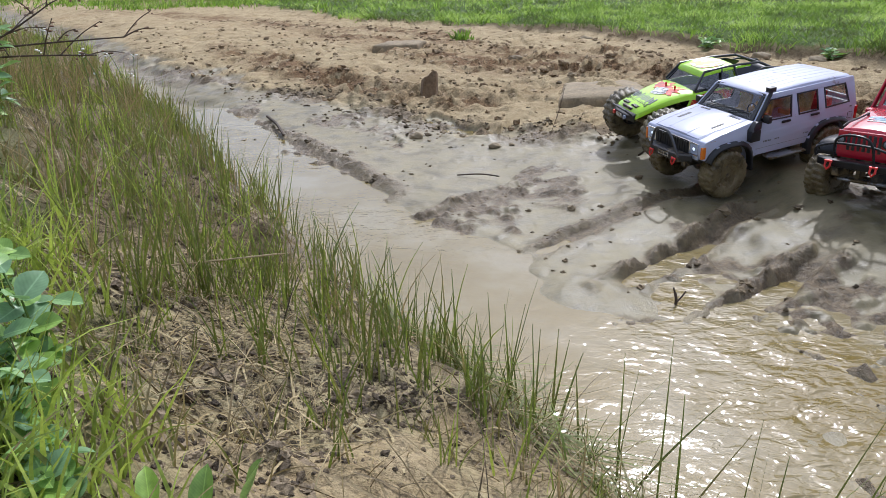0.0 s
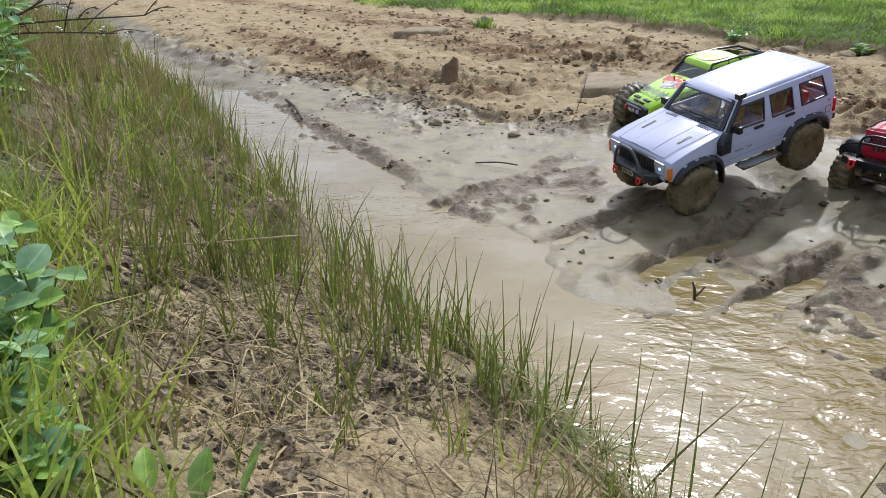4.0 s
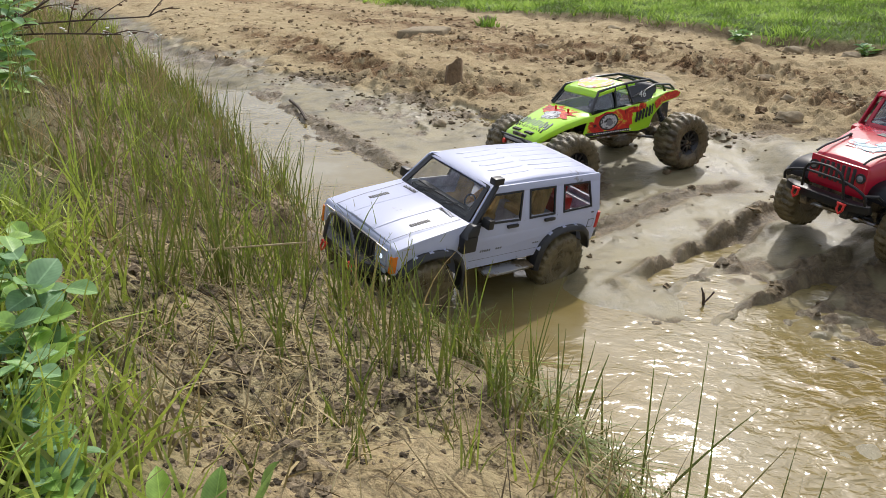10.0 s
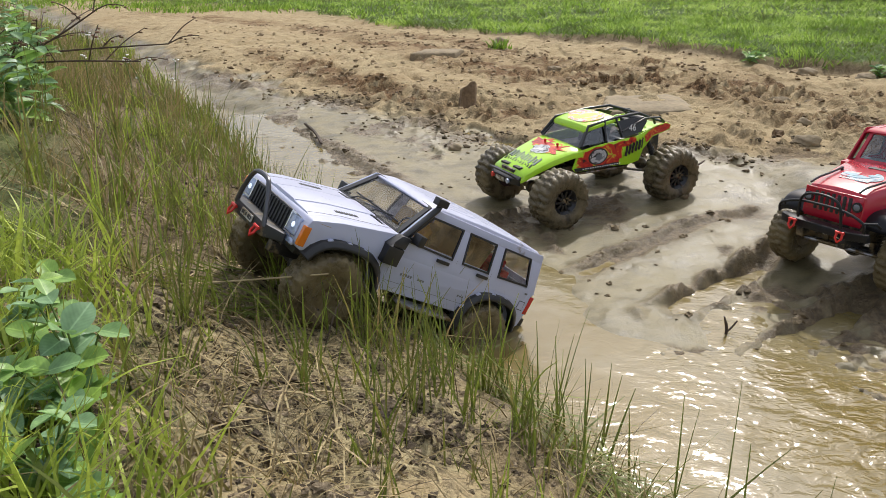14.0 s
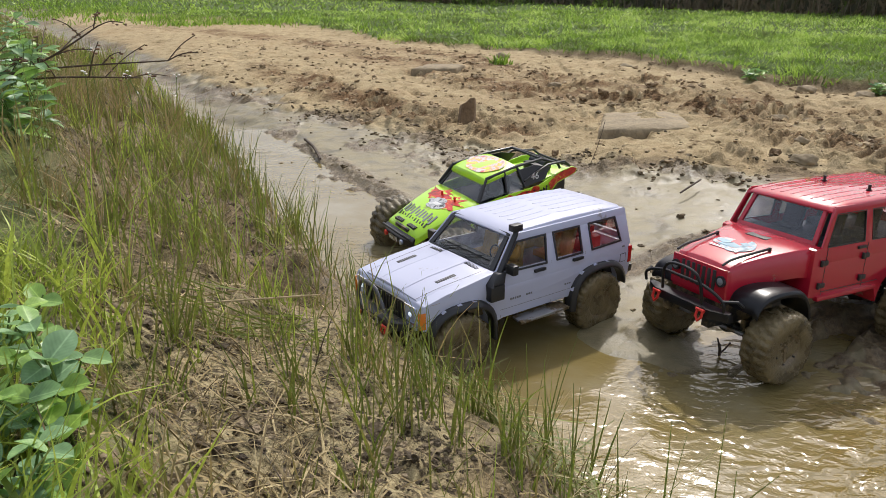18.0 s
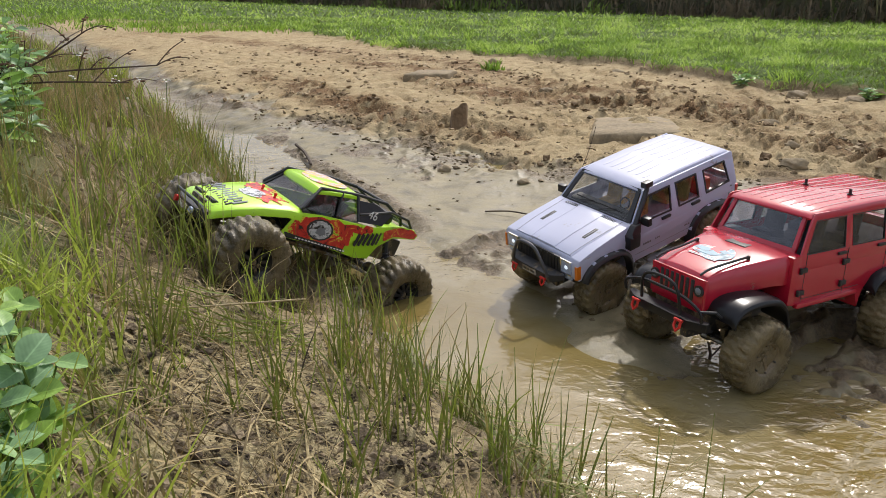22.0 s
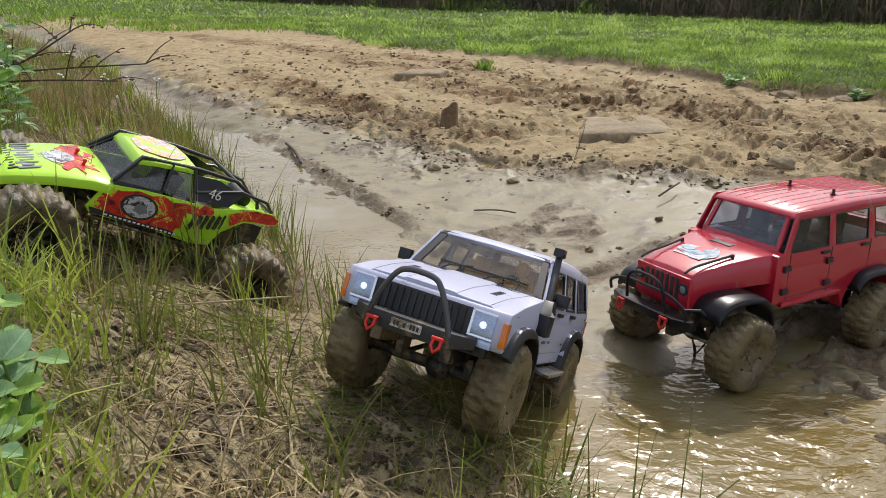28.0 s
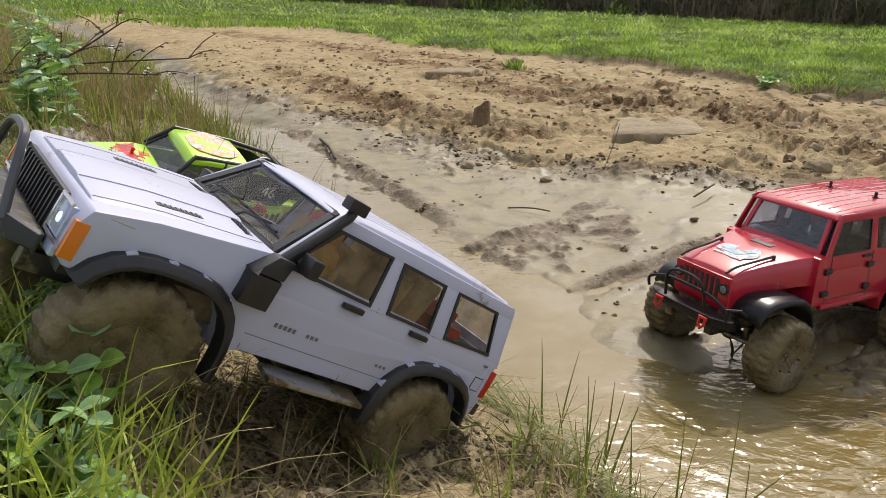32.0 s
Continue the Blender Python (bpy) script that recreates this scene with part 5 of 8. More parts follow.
# ---------------- red four-door off-road model ----------------
def build_red():
    car = new("red_rc_car")
    tagged(car, "red remote-controlled off-road model with black fenders and muddy tyres", "toy car", "rc cars")
    yb = lambda z: 0.099 - 0.16 * max(0.0, z - 0.215)
    s = Shape()
    r_arch = arch(-0.177, 0.078, 0.078, 10, 170, 12, 0.08)
    tub = [(0.094, 0.130), (0.094, 0.214), (0.075, 0.2175), (0.070, 0.190), (-0.27, 0.190), (-0.272, 0.2175), (-0.295, 0.2175), (-0.298, 0.135)] + r_arch[::-1] + [(-0.085, 0.126), (0.06, 0.124)]
    s.prism(tub, lambda z: -yb(z), yb)
    body = part("body", s, M_RED, car, "glossy red body tub with mud splashes", 0.0025, 38)
    for sgn in (1, -1):
        s = Shape()
        s.prism([(0.088, 0.184), (-0.290, 0.184), (-0.290, 0.2165), (0.088, 0.2165)], lambda z: sgn * (yb(z) - 0.003), lambda z: sgn * (yb(z) - 0.0002))
        part("belt_panel", s, M_RED, body, "", 0.0008)
    # bonnet, tapering to the grille
    s = Shape()
    rings = []
    for x, zt, w, zb in ((0.082, 0.2185, 0.0945, 0.165), (0.12, 0.2150, 0.0850, 0.165), (0.17, 0.2085, 0.0735, 0.160), (0.215, 0.2010, 0.0640, 0.150), (0.240, 0.1935, 0.060, 0.135), (0.246, 0.1850, 0.059, 0.128)):
        rings.append([(x, -w, zb), (x, -w, zt - 0.012), (x, -w * 0.93, zt - 0.003), (x, -w * 0.45, zt), (x, 0, zt + 0.001), (x, w * 0.45, zt), (x, w * 0.93, zt - 0.003), (x, w, zt - 0.012), (x, w, zb)])
    s.poly(rings)
    hood = part("bonnet", s, M_RED, car, "red bonnet with an emblem", 0.0015, 35)
    zt = lambda x: 0.2185 - 0.0175 * (x - 0.082) / 0.133
    s = Shape()
    em = [(0.172 + 0.026 * math.cos(a) * (1 + 0.25 * math.sin(3 * a)), 0.040 * math.sin(a)) for a in [2 * math.pi * k / 26 for k in range(26)]]
    s.poly([[(x, y, zt(x) + 0.0016) for x, y in em], [(x, y, zt(x) + 0.0022) for x, y in em]])
    emblem = part("emblem", s, M_EMBLEM, hood, "pale blue and white bonnet emblem")
    s = Shape()
    for x0, y0, dx, dy in ((0.172, -0.022, 0.008, 0.016), (0.178, 0.004, 0.010, 0.014), (0.162, 0.016, 0.007, 0.010), (0.184, -0.008, 0.004, 0.02)):
        s.poly([[(x0 + a * dx, y0 + b_ * dy, zt(x0 + a * dx) + h) for a, b_ in ((-1, -0.6), (0.4, -1), (1, 0.3), (-0.3, 1))] for h in (0.0021, 0.0028)])
    part("emblem_shape", s, M_BLUEG, emblem)
    s = Shape()
    for k in range(9):
        y = -0.030 + k * 0.0068
        s.poly([[(x, yy, zt(x) + h) for x, yy in ((0.194, y), (0.200, y), (0.200, y + 0.0045), (0.194, y + 0.0045))] for h in (0.0018, 0.0025)])
    part("emblem_bars", s, M_WHITEG, emblem)
    s = Shape()
    s.box(0.098, 0.122, -0.022, 0.022, zt(0.12) - 0.002, zt(0.11) + 0.0022)
    part("bonnet_vent", s, M_INK, car, "black bonnet vent", 0.001)
    for sgn in (1, -1):
        s = Shape()
        s.cyl((0.152, sgn * 0.056, zt(0.152) - 0.005), (0.152, sgn * 0.056, zt(0.152) + 0.006), 0.0030, 8)
        s.tube(rounded([(0.150, sgn * 0.056, zt(0.150) + 0.004), (0.19, sgn * 0.052, zt(0.19) + 0.004), (0.232, sgn * 0.050, 0.203), (0.252, sgn * 0.050, 0.196)], 5), 0.0022, 7)
        part("bonnet_strap", s, M_BLACK, car, "black bonnet strap and pin")
    # grille with slots and round lamps
    s = Shape()
    s.poly([[(0.244, -0.062, z), (0.250, -0.060, z), (0.250, 0.060, z), (0.244, 0.062, z)] for z in (0.134, 0.188)])
    grille = part("grille", s, M_RED, car, "red slotted grille", 0.002)
    for k in range(7):
        y = (k - 3) * 0.0115
        s = Shape()
        s.box(0.2485, 0.2515, y - 0.0034, y + 0.0034, 0.146, 0.183)
        part("grille_slot", s, M_INK, grille, "", 0.0015)
    for sgn in (1, -1):
        s = Shape()
        s.cyl((0.246, sgn * 0.050, 0.168), (0.2535, sgn * 0.050, 0.168), 0.0095, 18)
        lamp = part("headlight", s, M_BLACK, car, "round black headlight")
        s = Shape()
        s.ball((0.2525, sgn * 0.050, 0.168), 0.0068, 0.4, 1, 1)
        part("lens", s, M_GREYG, lamp, "dark round lens")
    # bumper with stubby ends and tubes
    s = Shape()
    s.poly([[(0.284 - b_, y, 0.112), (0.284 - b_, y, 0.127), (0.262, y, 0.129), (0.254, y, 0.110)] for y, b_ in ((-0.090, 0.014), (-0.06, 0), (0.06, 0), (0.090, 0.014))])
    part("front_bumper", s, M_GLOSSBLACK, car, "black front bumper", 0.002)
    for line in (rounded([(0.280, -0.088, 0.132), (0.283, -0.085, 0.150), (0.283, -0.05, 0.163), (0.285, 0.0, 0.166), (0.283, 0.05, 0.163), (0.283, 0.085, 0.150), (0.280, 0.088, 0.132)], 5),
                 rounded([(0.282, -0.045, 0.131), (0.288, -0.040, 0.17), (0.288, -0.02, 0.184), (0.288, 0.02, 0.184), (0.288, 0.040, 0.17), (0.282, 0.045, 0.131)], 5),
                 [(0.283, 0.085, 0.150), (0.262, 0.098, 0.150), (0.250, 0.10, 0.14)], [(0.283, -0.085, 0.150), (0.262, -0.098, 0.150), (0.250, -0.10, 0.14)]):
        s = Shape()
        s.tube(line, 0.0027, 8)
        part("guard_tube", s, M_GLOSSBLACK, car, "black bumper guard tube")
    for y in (-0.050, 0.050):
        s = Shape()
        s.tube([(0.290, y - 0.0055, 0.124), (0.293, y - 0.006, 0.114), (0.294, y, 0.107), (0.293, y + 0.006, 0.114), (0.290, y + 0.0055, 0.124)], 0.0024, 8)
        s.cyl((0.290, y - 0.0085, 0.125), (0.290, y + 0.0085, 0.125), 0.0026, 8)
        part("shackle", s, M_SHACKLE, car, "red tow shackle")
    # flat fenders
    for sgn in (1, -1):
        for cx, z0, name in ((0.176, 0.1640, "front"), (-0.177, 0.1600, "rear")):
            s = Shape()
            top = rounded([(cx + 0.062, 0, z0 - 0.030), (cx + 0.054, 0, z0 - 0.013), (cx + 0.034, 0, z0 - 0.003), (cx, 0, z0), (cx - 0.036, 0, z0 - 0.004), (cx - 0.058, 0, z0 - 0.020), (cx - 0.070, 0, z0 - 0.050)], 3)
            ins = 0.060 if cx > 0 else 0.094
            s.poly([[(x, sgn * ins, z), (x, sgn * 0.108, z - 0.001), (x, sgn * 0.117, z - 0.004), (x, sgn * 0.1195, z - 0.009), (x * 0.97 + cx * 0.03, sgn * 0.118, z - 0.014), (x * 0.97 + cx * 0.03, sgn * 0.106, z - 0.008), (x, sgn * ins, z - 0.006)] for x, _, z in top])
            part("fender", s, M_GLOSSBLACK, car, "glossy black rounded fender", 0.0012, 40)
    # upper body
    def wsp(u, v, lift=0.0):
        return Vector((0.073 - 0.029 * v + lift * 0.88, u * (0.083 - 0.008 * v), 0.2165 + 0.060 * v + lift * 0.45))
    s = Shape()
    for a, c in (((-1, -0.03), (1, 0.09)), ((-1, 0.90), (1, 1.03)), ((-1, 0), (-0.90, 1)), ((0.90, 0), (1, 1))):
        q = [(a[0], a[1]), (c[0], a[1]), (c[0], c[1]), (a[0], c[1])]
        s.poly([[wsp(u, v, -0.004) for u, v in q], [wsp(u, v, 0.002) for u, v in q]])
    part("windscreen_frame", s, M_RED, car, "red windscreen frame", 0.0012)
    s = Shape()
    q = ((-0.91, 0.08), (0.91, 0.08), (0.91, 0.91), (-0.91, 0.91))
    s.poly([[wsp(u, v, -0.001) for u, v in q], [wsp(u, v, 0.0) for u, v in q]])
    part("windscreen", s, M_GLASS_D, car, "smoked windscreen").visible_shadow = False
    for sgn in (1, -1):
        lo, hi = (lambda z: sgn * (yb(z) - 0.004)), (lambda z: sgn * yb(z))
        for nm, xz in (("window_pillar", [(0.078, 0.212), (0.062, 0.212), (0.036, 0.280), (0.047, 0.280)]), ("window_pillar", [(-0.036, 0.212), (-0.056, 0.212), (-0.054, 0.269), (-0.038, 0.269)]),
                       ("window_pillar", [(-0.145, 0.212), (-0.165, 0.212), (-0.163, 0.269), (-0.147, 0.269)]), ("window_pillar", [(-0.275, 0.212), (-0.297, 0.212), (-0.292, 0.269), (-0.272, 0.269)]),
                       ("roof_rail", [(0.047, 0.268), (-0.293, 0.268), (-0.293, 0.282), (0.044, 0.282)])):
            s = Shape()
            s.prism(xz, lo, hi)
            part(nm, s, M_RED, body, "", 0.0010)
        for qd in ([(0.064, 0.2155), (-0.036, 0.2155), (-0.038, 0.2705), (0.040, 0.2705)], [(-0.056, 0.2155), (-0.145, 0.2155), (-0.147, 0.2705), (-0.054, 0.2705)],
                   [(-0.165, 0.2155), (-0.275, 0.2155), (-0.272, 0.2705), (-0.163, 0.2705)]):
            window(car, qd, lambda z: yb(z) - 0.0010, sgn, 0.0016, M_GLASS_D)
        s = Shape()
        for x in (0.062, -0.046, -0.155):
            s.prism([(x - 0.0005, 0.132), (x + 0.0005, 0.132), (x + 0.0005, 0.214), (x - 0.0005, 0.214)], sgn * 0.0985, sgn * 0.0994)
        s.prism([(0.062, 0.137), (-0.09, 0.137), (-0.09, 0.1380), (0.062, 0.1380)], sgn * 0.0985, sgn * 0.0994)
        part("door_seam", s, M_INK, car, "dark door shut-lines")
        for x, z in ((0.070, 0.190), (0.070, 0.150), (-0.040, 0.190), (-0.040, 0.150)):
            s = Shape()
            s.box(x - 0.010, x + 0.006, sgn * 0.0985, sgn * 0.1030, z - 0.004, z + 0.004)
            s.cyl((x + 0.005, sgn * 0.1015, z - 0.0055), (x + 0.005, sgn * 0.1015, z + 0.0055), 0.003, 8)
            part("door_hinge", s, M_BLACK, car, "black door hinge", 0.0008)
        for x in (-0.026, -0.135):
            s = Shape()
            s.box(x - 0.013, x + 0.009, sgn * 0.0985, sgn * 0.1025, 0.2045, 0.2095)
            part("door_handle", s, M_BLACK, car, "black door handle", 0.001)
        s = Shape()
        s.box(-0.085, 0.075, sgn * 0.094, sgn * 0.104, 0.122, 0.131)
        part("rocker_panel", s, M_RED, car, "", 0.003)
    s = Shape()
    rings = []
    for x, z, hw in ((0.052, 0.2755, 0.083), (0.046, 0.2810, 0.0855), (0.0, 0.2865, 0.0870), (-0.12, 0.2890, 0.0880), (-0.28, 0.2875, 0.0870), (-0.294, 0.2800, 0.086)):
        rings.append([(x, -hw - 0.003, 0.2735), (x, -hw, z - 0.004), (x, -hw * 0.93, z - 0.001), (x, 0, z), (x, hw * 0.93, z - 0.001), (x, hw, z - 0.004), (x, hw + 0.003, 0.2735)])
    s.poly(rings)
    roof = part("roof", s, M_RED, car, "red hard top with long ribs", 0.001, 40)
    zr = lambda x, y: float(np.interp(-x, [-0.046, 0.0, 0.12, 0.28], [0.2810, 0.2865, 0.2890, 0.2875])) + float(np.interp(abs(y) / 0.087, [0, 0.93], [0.0, -0.0010]))
    for k in range(8):
        y = -0.070 + k * 0.020
        for x0, x1 in ((0.034, -0.085), (-0.100, -0.270)):
            rib = Shape()
            rings = []
            for j in range(9):
                u = j / 8
                x = x0 + (x1 - x0) * u
                w = 0.0046 * min(1, 8 * u + 0.25, 8 * (1 - u) + 0.25)
                rings.append([(x, y - w, zr(x, y - w) - 0.0008), (x, y - w * 0.65, zr(x, y) + 0.0007), (x, y + w * 0.65, zr(x, y) + 0.0007), (x, y + w, zr(x, y + w) - 0.0008)])
            rib.poly(rings)
            part("roof_rib", rib, M_RED, roof)
    for y in (-0.045, 0.045):
        s = Shape()
        s.cyl((-0.105, y, 0.285), (-0.105, y, 0.299), 0.0028, 9)
        s.cyl((-0.105, y, 0.2885), (-0.105, y, 0.2905), 0.005, 10)
        part("body_post", s, M_BLACK, car, "black body post")
    s = Shape()
    s.box(-0.27, 0.06, -0.085, 0.085, 0.190, 0.200)
    for x in (-0.01, -0.11):
        for y in (-0.04, 0.04):
            s.box(x - 0.02, x + 0.016, y - 0.022, y + 0.022, 0.195, 0.215)
            s.poly([[(x - 0.018, yy, 0.21), (x - 0.008, yy, 0.21), (x - 0.018, yy, 0.255), (x - 0.026, yy, 0.255)] for yy in (y - 0.02, y + 0.02)])
    s.box(0.040, 0.066, -0.08, 0.08, 0.195, 0.222)
    part("interior", s, M_DARKIN, car, "dark moulded interior", 0.003)
    s = Shape()
    for y in (-0.045, 0.045):
        s.box(-0.28, 0.27, y - 0.008, y + 0.008, 0.090, 0.110)
    s.box(-0.07, 0.07, -0.045, 0.045, 0.086, 0.128)
    s.box(-0.27, 0.24, -0.055, 0.055, 0.108, 0.14)
    part("chassis", s, M_BLACK_M, car, "muddy black chassis", 0.002)
    for x in (0.177, -0.177):
        axle(car, x, 0.069, 0.10, M_BLACK_M)
        for y in (-0.06, 0.06):
            shock(car, (x - 0.022, y, 0.142), (x, y, 0.075))
    s = Shape()
    s.cyl((0.196, -0.09, 0.066), (0.196, 0.09, 0.070), 0.0042, 9)
    part("steering_rod", s, M_ALU, car, "pale steering link rod")
    for y in (-0.055, 0.055):
        for d in (1, -1):
            s = Shape()
            s.cyl((d * 0.165, y, 0.064), (d * 0.03, y * 0.7, 0.090), 0.004, 8)
            part("suspension_link", s, M_ALU, car)
    wheels = [wheel(car, x, sgn * 0.116, 0.0670, 0.0630, 0.052, 0.028, M_RIM, 26, 0.0042, 6, sgn, caked=0.4) for x in (0.177, -0.177) for sgn in (1, -1)]
    return car, wheels


# ---------------- lime rock racer ----------------
def flame_material():
    m, nt, b = nodes_of("flame_graphic")
    n = noise_node(nt, 36, 7.0, 0.68, dist=1.0)
    c = ramp_node(nt, n.outputs["Fac"], [(0.34, (0.02, 0.015, 0.015)), (0.40, (0.22, 0.015, 0.015)), (0.44, (0.56, 0.02, 0.02)), (0.54, (0.62, 0.045, 0.025)), (0.57, (0.78, 0.30, 0.04)), (0.60, (0.58, 0.80, 0.04)), (0.68, (0.05, 0.05, 0.02))])
    nt.links.new(c.outputs["Color"], b.inputs["Base Color"])
    b.inputs["Roughness"].default_value = 0.35
    return m


M_FLAME = flame_material()


def build_green():
    car = new("lime_rc_buggy")
    tagged(car, "lime-green remote-controlled rock racer with red flame graphics and huge tyres", "toy car", "rc cars")
    # bonnet shell
    s = Shape()
    rings = []
    for x, z, w, dz in ((0.072, 0.1785, 0.094, 0.020), (0.10, 0.1760, 0.090, 0.020), (0.15, 0.1620, 0.080, 0.020), (0.195, 0.1450, 0.073, 0.020), (0.228, 0.1310, 0.070, 0.020), (0.238, 0.1180, 0.066, 0.012)):
        rings.append([(x, -w - 0.002, z - dz), (x, -w, z - 0.006), (x, -w * 0.86, z), (x, -w * 0.3, z + 0.002), (x, w * 0.3, z + 0.002), (x, w * 0.86, z), (x, w, z - 0.006), (x, w + 0.002, z - dz)])
    s.poly(rings)
    hood = part("bonnet", s, M_LIME, car, "lime bonnet with a white emblem and red flames", 0.001, 45)
    hz = lambda x: float(np.interp(x, [0.072, 0.10, 0.15, 0.195, 0.228], [0.1785, 0.1760, 0.1620, 0.1450, 0.1310]))
    rnd = random.Random(3)

    def hood_patch(cx, cy, rx, ry, mat, name, lift, jag=0.3, n=15, parent=hood, label=""):
        pts = []
        for k in range(n):
            a = 2 * math.pi * k / n
            q = 1 + jag * rnd.uniform(-1, 1)
            pts.append((cx + rx * q * math.cos(a), cy + ry * q * math.sin(a)))
        sh = Shape()
        sh.poly([[(x, y, hz(x) + 0.0016 + lift) for x, y in pts], [(x, y, hz(x) + 0.0022 + lift) for x, y in pts]])
        return part(name, sh, mat, parent, label)

    hood_patch(0.120, 0.028, 0.026, 0.040, M_FLAME, "flame_graphic", 0.0, 0.5, 24, label="red flame graphic")
    hood_patch(0.112, -0.030, 0.024, 0.034, M_FLAME, "flame_graphic", 0.0004, 0.5, 24, label="orange flame graphic")
    emb = hood_patch(0.138, 0.002, 0.019, 0.030, M_SKULL, "emblem", 0.0009, 0.22, 20, label="grey and white skull-like emblem")
    for cx, cy, rx, ry in ((0.140, 0.006, 0.006, 0.012), (0.148, -0.008, 0.003, 0.008)):
        hood_patch(cx, cy, rx, ry, M_WHITEG, "emblem_shape", 0.0014, 0.3, parent=emb)
    # row of heavy slanted strokes, and thin strokes before it
    for k in range(11):
        y = -0.058 + k * 0.0112
        for x, l, w, mt in ((0.182, 0.0125 + 0.004 * math.sin(k * 2.6), 0.0034, M_GREYG), (0.203, 0.0045 + 0.002 * math.cos(k * 1.9), 0.0022, M_INK)):
            s = Shape()
            s.poly([[(xx, yy, hz(xx) + h) for xx, yy in ((x - l, y - w), (x + l, y - w + 0.004), (x + l * 0.9, y + w + 0.004), (x - l * 0.8, y + w))] for h in (0.0006, 0.0023)])
            part("lettering_bar", s, mt, hood)
    for y in (-0.028, 0.028):
        s = Shape()
        for k in range(3):
            s.box(0.216 + k * 0.004, 0.2185 + k * 0.004, y - 0.016, y + 0.016, hz(0.22) - 0.004, hz(0.22) + 0.0040)
        part("nose_slot", s, M_INK, car, "dark nose vent")
    for y in (-0.020, 0.035):
        s = Shape()
        s.cyl((0.108, y, hz(0.108)), (0.108, y, hz(0.108) + 0.009), 0.0026, 8)
        s.ball((0.108, y, hz(0.108) + 0.009), 0.0036)
        part("body_pin", s, M_SHACKLE, car, "red body pin")
    # sides
    SH = [(0.082, 0.173), (0.098, 0.128), (0.088, 0.118), (-0.02, 0.120), (-0.085, 0.116), (-0.118, 0.122), (-0.135, 0.150), (-0.185, 0.172), (-0.285, 0.171), (-0.292, 0.181), (-0.265, 0.194), (-0.20, 0.200), (-0.10, 0.190), (0.02, 0.182)]
    ysd = lambda z: 0.090 + 0.05 * (z - 0.15)
    yt = lambda x, z: (0.090 + 0.05 * (z - 0.15)) * (1 if x > -0.12 else max(0.62, 1 + (x + 0.12) * 1.7))
    def kick(x, z):
        """The tail is short and rises behind the cab."""
        return (x, z) if x > -0.12 else (-0.12 + (x + 0.12) * 0.72, z + 0.10 * (-0.12 - x))

    for sgn in (1, -1):
        s = Shape()
        s.poly([[(kick(x, z)[0], sgn * (yt(x, z) - 0.003), kick(x, z)[1]) for x, z in SH], [(kick(x, z)[0], sgn * yt(x, z), kick(x, z)[1]) for x, z in SH]])
        panel = part("side_panel", s, M_LIME, car, "lime side panel with red flames", 0.0008, 40)

        def patch(pts, mat, name, lift, parent=panel, label="", jag=0.0025):
            P = []
            for a, c in zip(pts, pts[1:] + pts[:1]):
                for k in range(4):
                    u = k / 4
                    j = jag if k else 0
                    P.append((a[0] + (c[0] - a[0]) * u + rnd.uniform(-j, j), a[1] + (c[1] - a[1]) * u + rnd.uniform(-j, j)))
            sh = Shape()
            sh.poly([[(kick(x, z)[0], sgn * (yt(x, z) + o + lift), kick(x, z)[1]) for x, z in P] for o in (-0.0005, 0.0004)])
            return part(name, sh, mat, parent, label)

        patch([(0.078, 0.168), (0.086, 0.131), (0.02, 0.124), (-0.050, 0.124), (-0.060, 0.160), (-0.05, 0.183), (0.03, 0.178)], M_FLAME, "flame_graphic", 0.0, label="red flame graphic", jag=0.005)
        patch([(0.080, 0.158), (0.075, 0.140), (0.06, 0.137), (0.052, 0.150), (0.060, 0.166)], M_FLAME, "flame_graphic", 0.0003, label="orange flame graphic", jag=0.005)
        patch([(-0.045, 0.182), (-0.048, 0.160), (-0.070, 0.168), (-0.098, 0.172), (-0.100, 0.187), (-0.07, 0.185)], M_FLAME, "flame_graphic", 0.0003, label="orange flame graphic", jag=0.006)
        patch([(-0.135, 0.186), (-0.150, 0.165), (-0.185, 0.176), (-0.283, 0.174), (-0.288, 0.182), (-0.262, 0.192), (-0.20, 0.197)], M_FLAME, "flame_graphic", 0.0, label="red tail graphic")
        patch([(-0.165, 0.190), (-0.19, 0.181), (-0.24, 0.183), (-0.22, 0.195)], M_FLAME, "flame_graphic", 0.0003)
        e = [(0.020 + 0.031 * math.cos(a), 0.152 + 0.022 * math.sin(a)) for a in [2 * math.pi * k / 14 for k in range(14)]]
        em = patch(e, M_INK, "emblem", 0.0008, label="round black and white skull-like emblem", jag=0.0)
        patch([(x * 0.85 + 0.003, z * 0.85 + 0.0228) for x, z in e], M_SKULL, "emblem_shape", 0.0012, em, jag=0.0)
        patch([(0.030, 0.146), (0.014, 0.139), (0.006, 0.146), (0.012, 0.158), (0.026, 0.156)], M_GREYG, "emblem_shape", 0.0016, em, jag=0.002)
        for k in range(6):
            x = -0.068 - k * 0.0105
            patch([(x, 0.142 + k * 0.003), (x - 0.006, 0.140 + k * 0.003), (x - 0.0085, 0.166 + k * 0.003), (x - 0.002, 0.170 + k * 0.003)], M_INK, "lettering_bar", 0.0010, jag=0.0012)
        patch([(0.092, 0.1290), (0.088, 0.1190), (-0.02, 0.1208), (-0.050, 0.1190), (-0.050, 0.1275), (0.02, 0.1285)], M_INK, "sill_band", 0.0005, label="black lower edge", jag=0.0012)
        s = Shape()
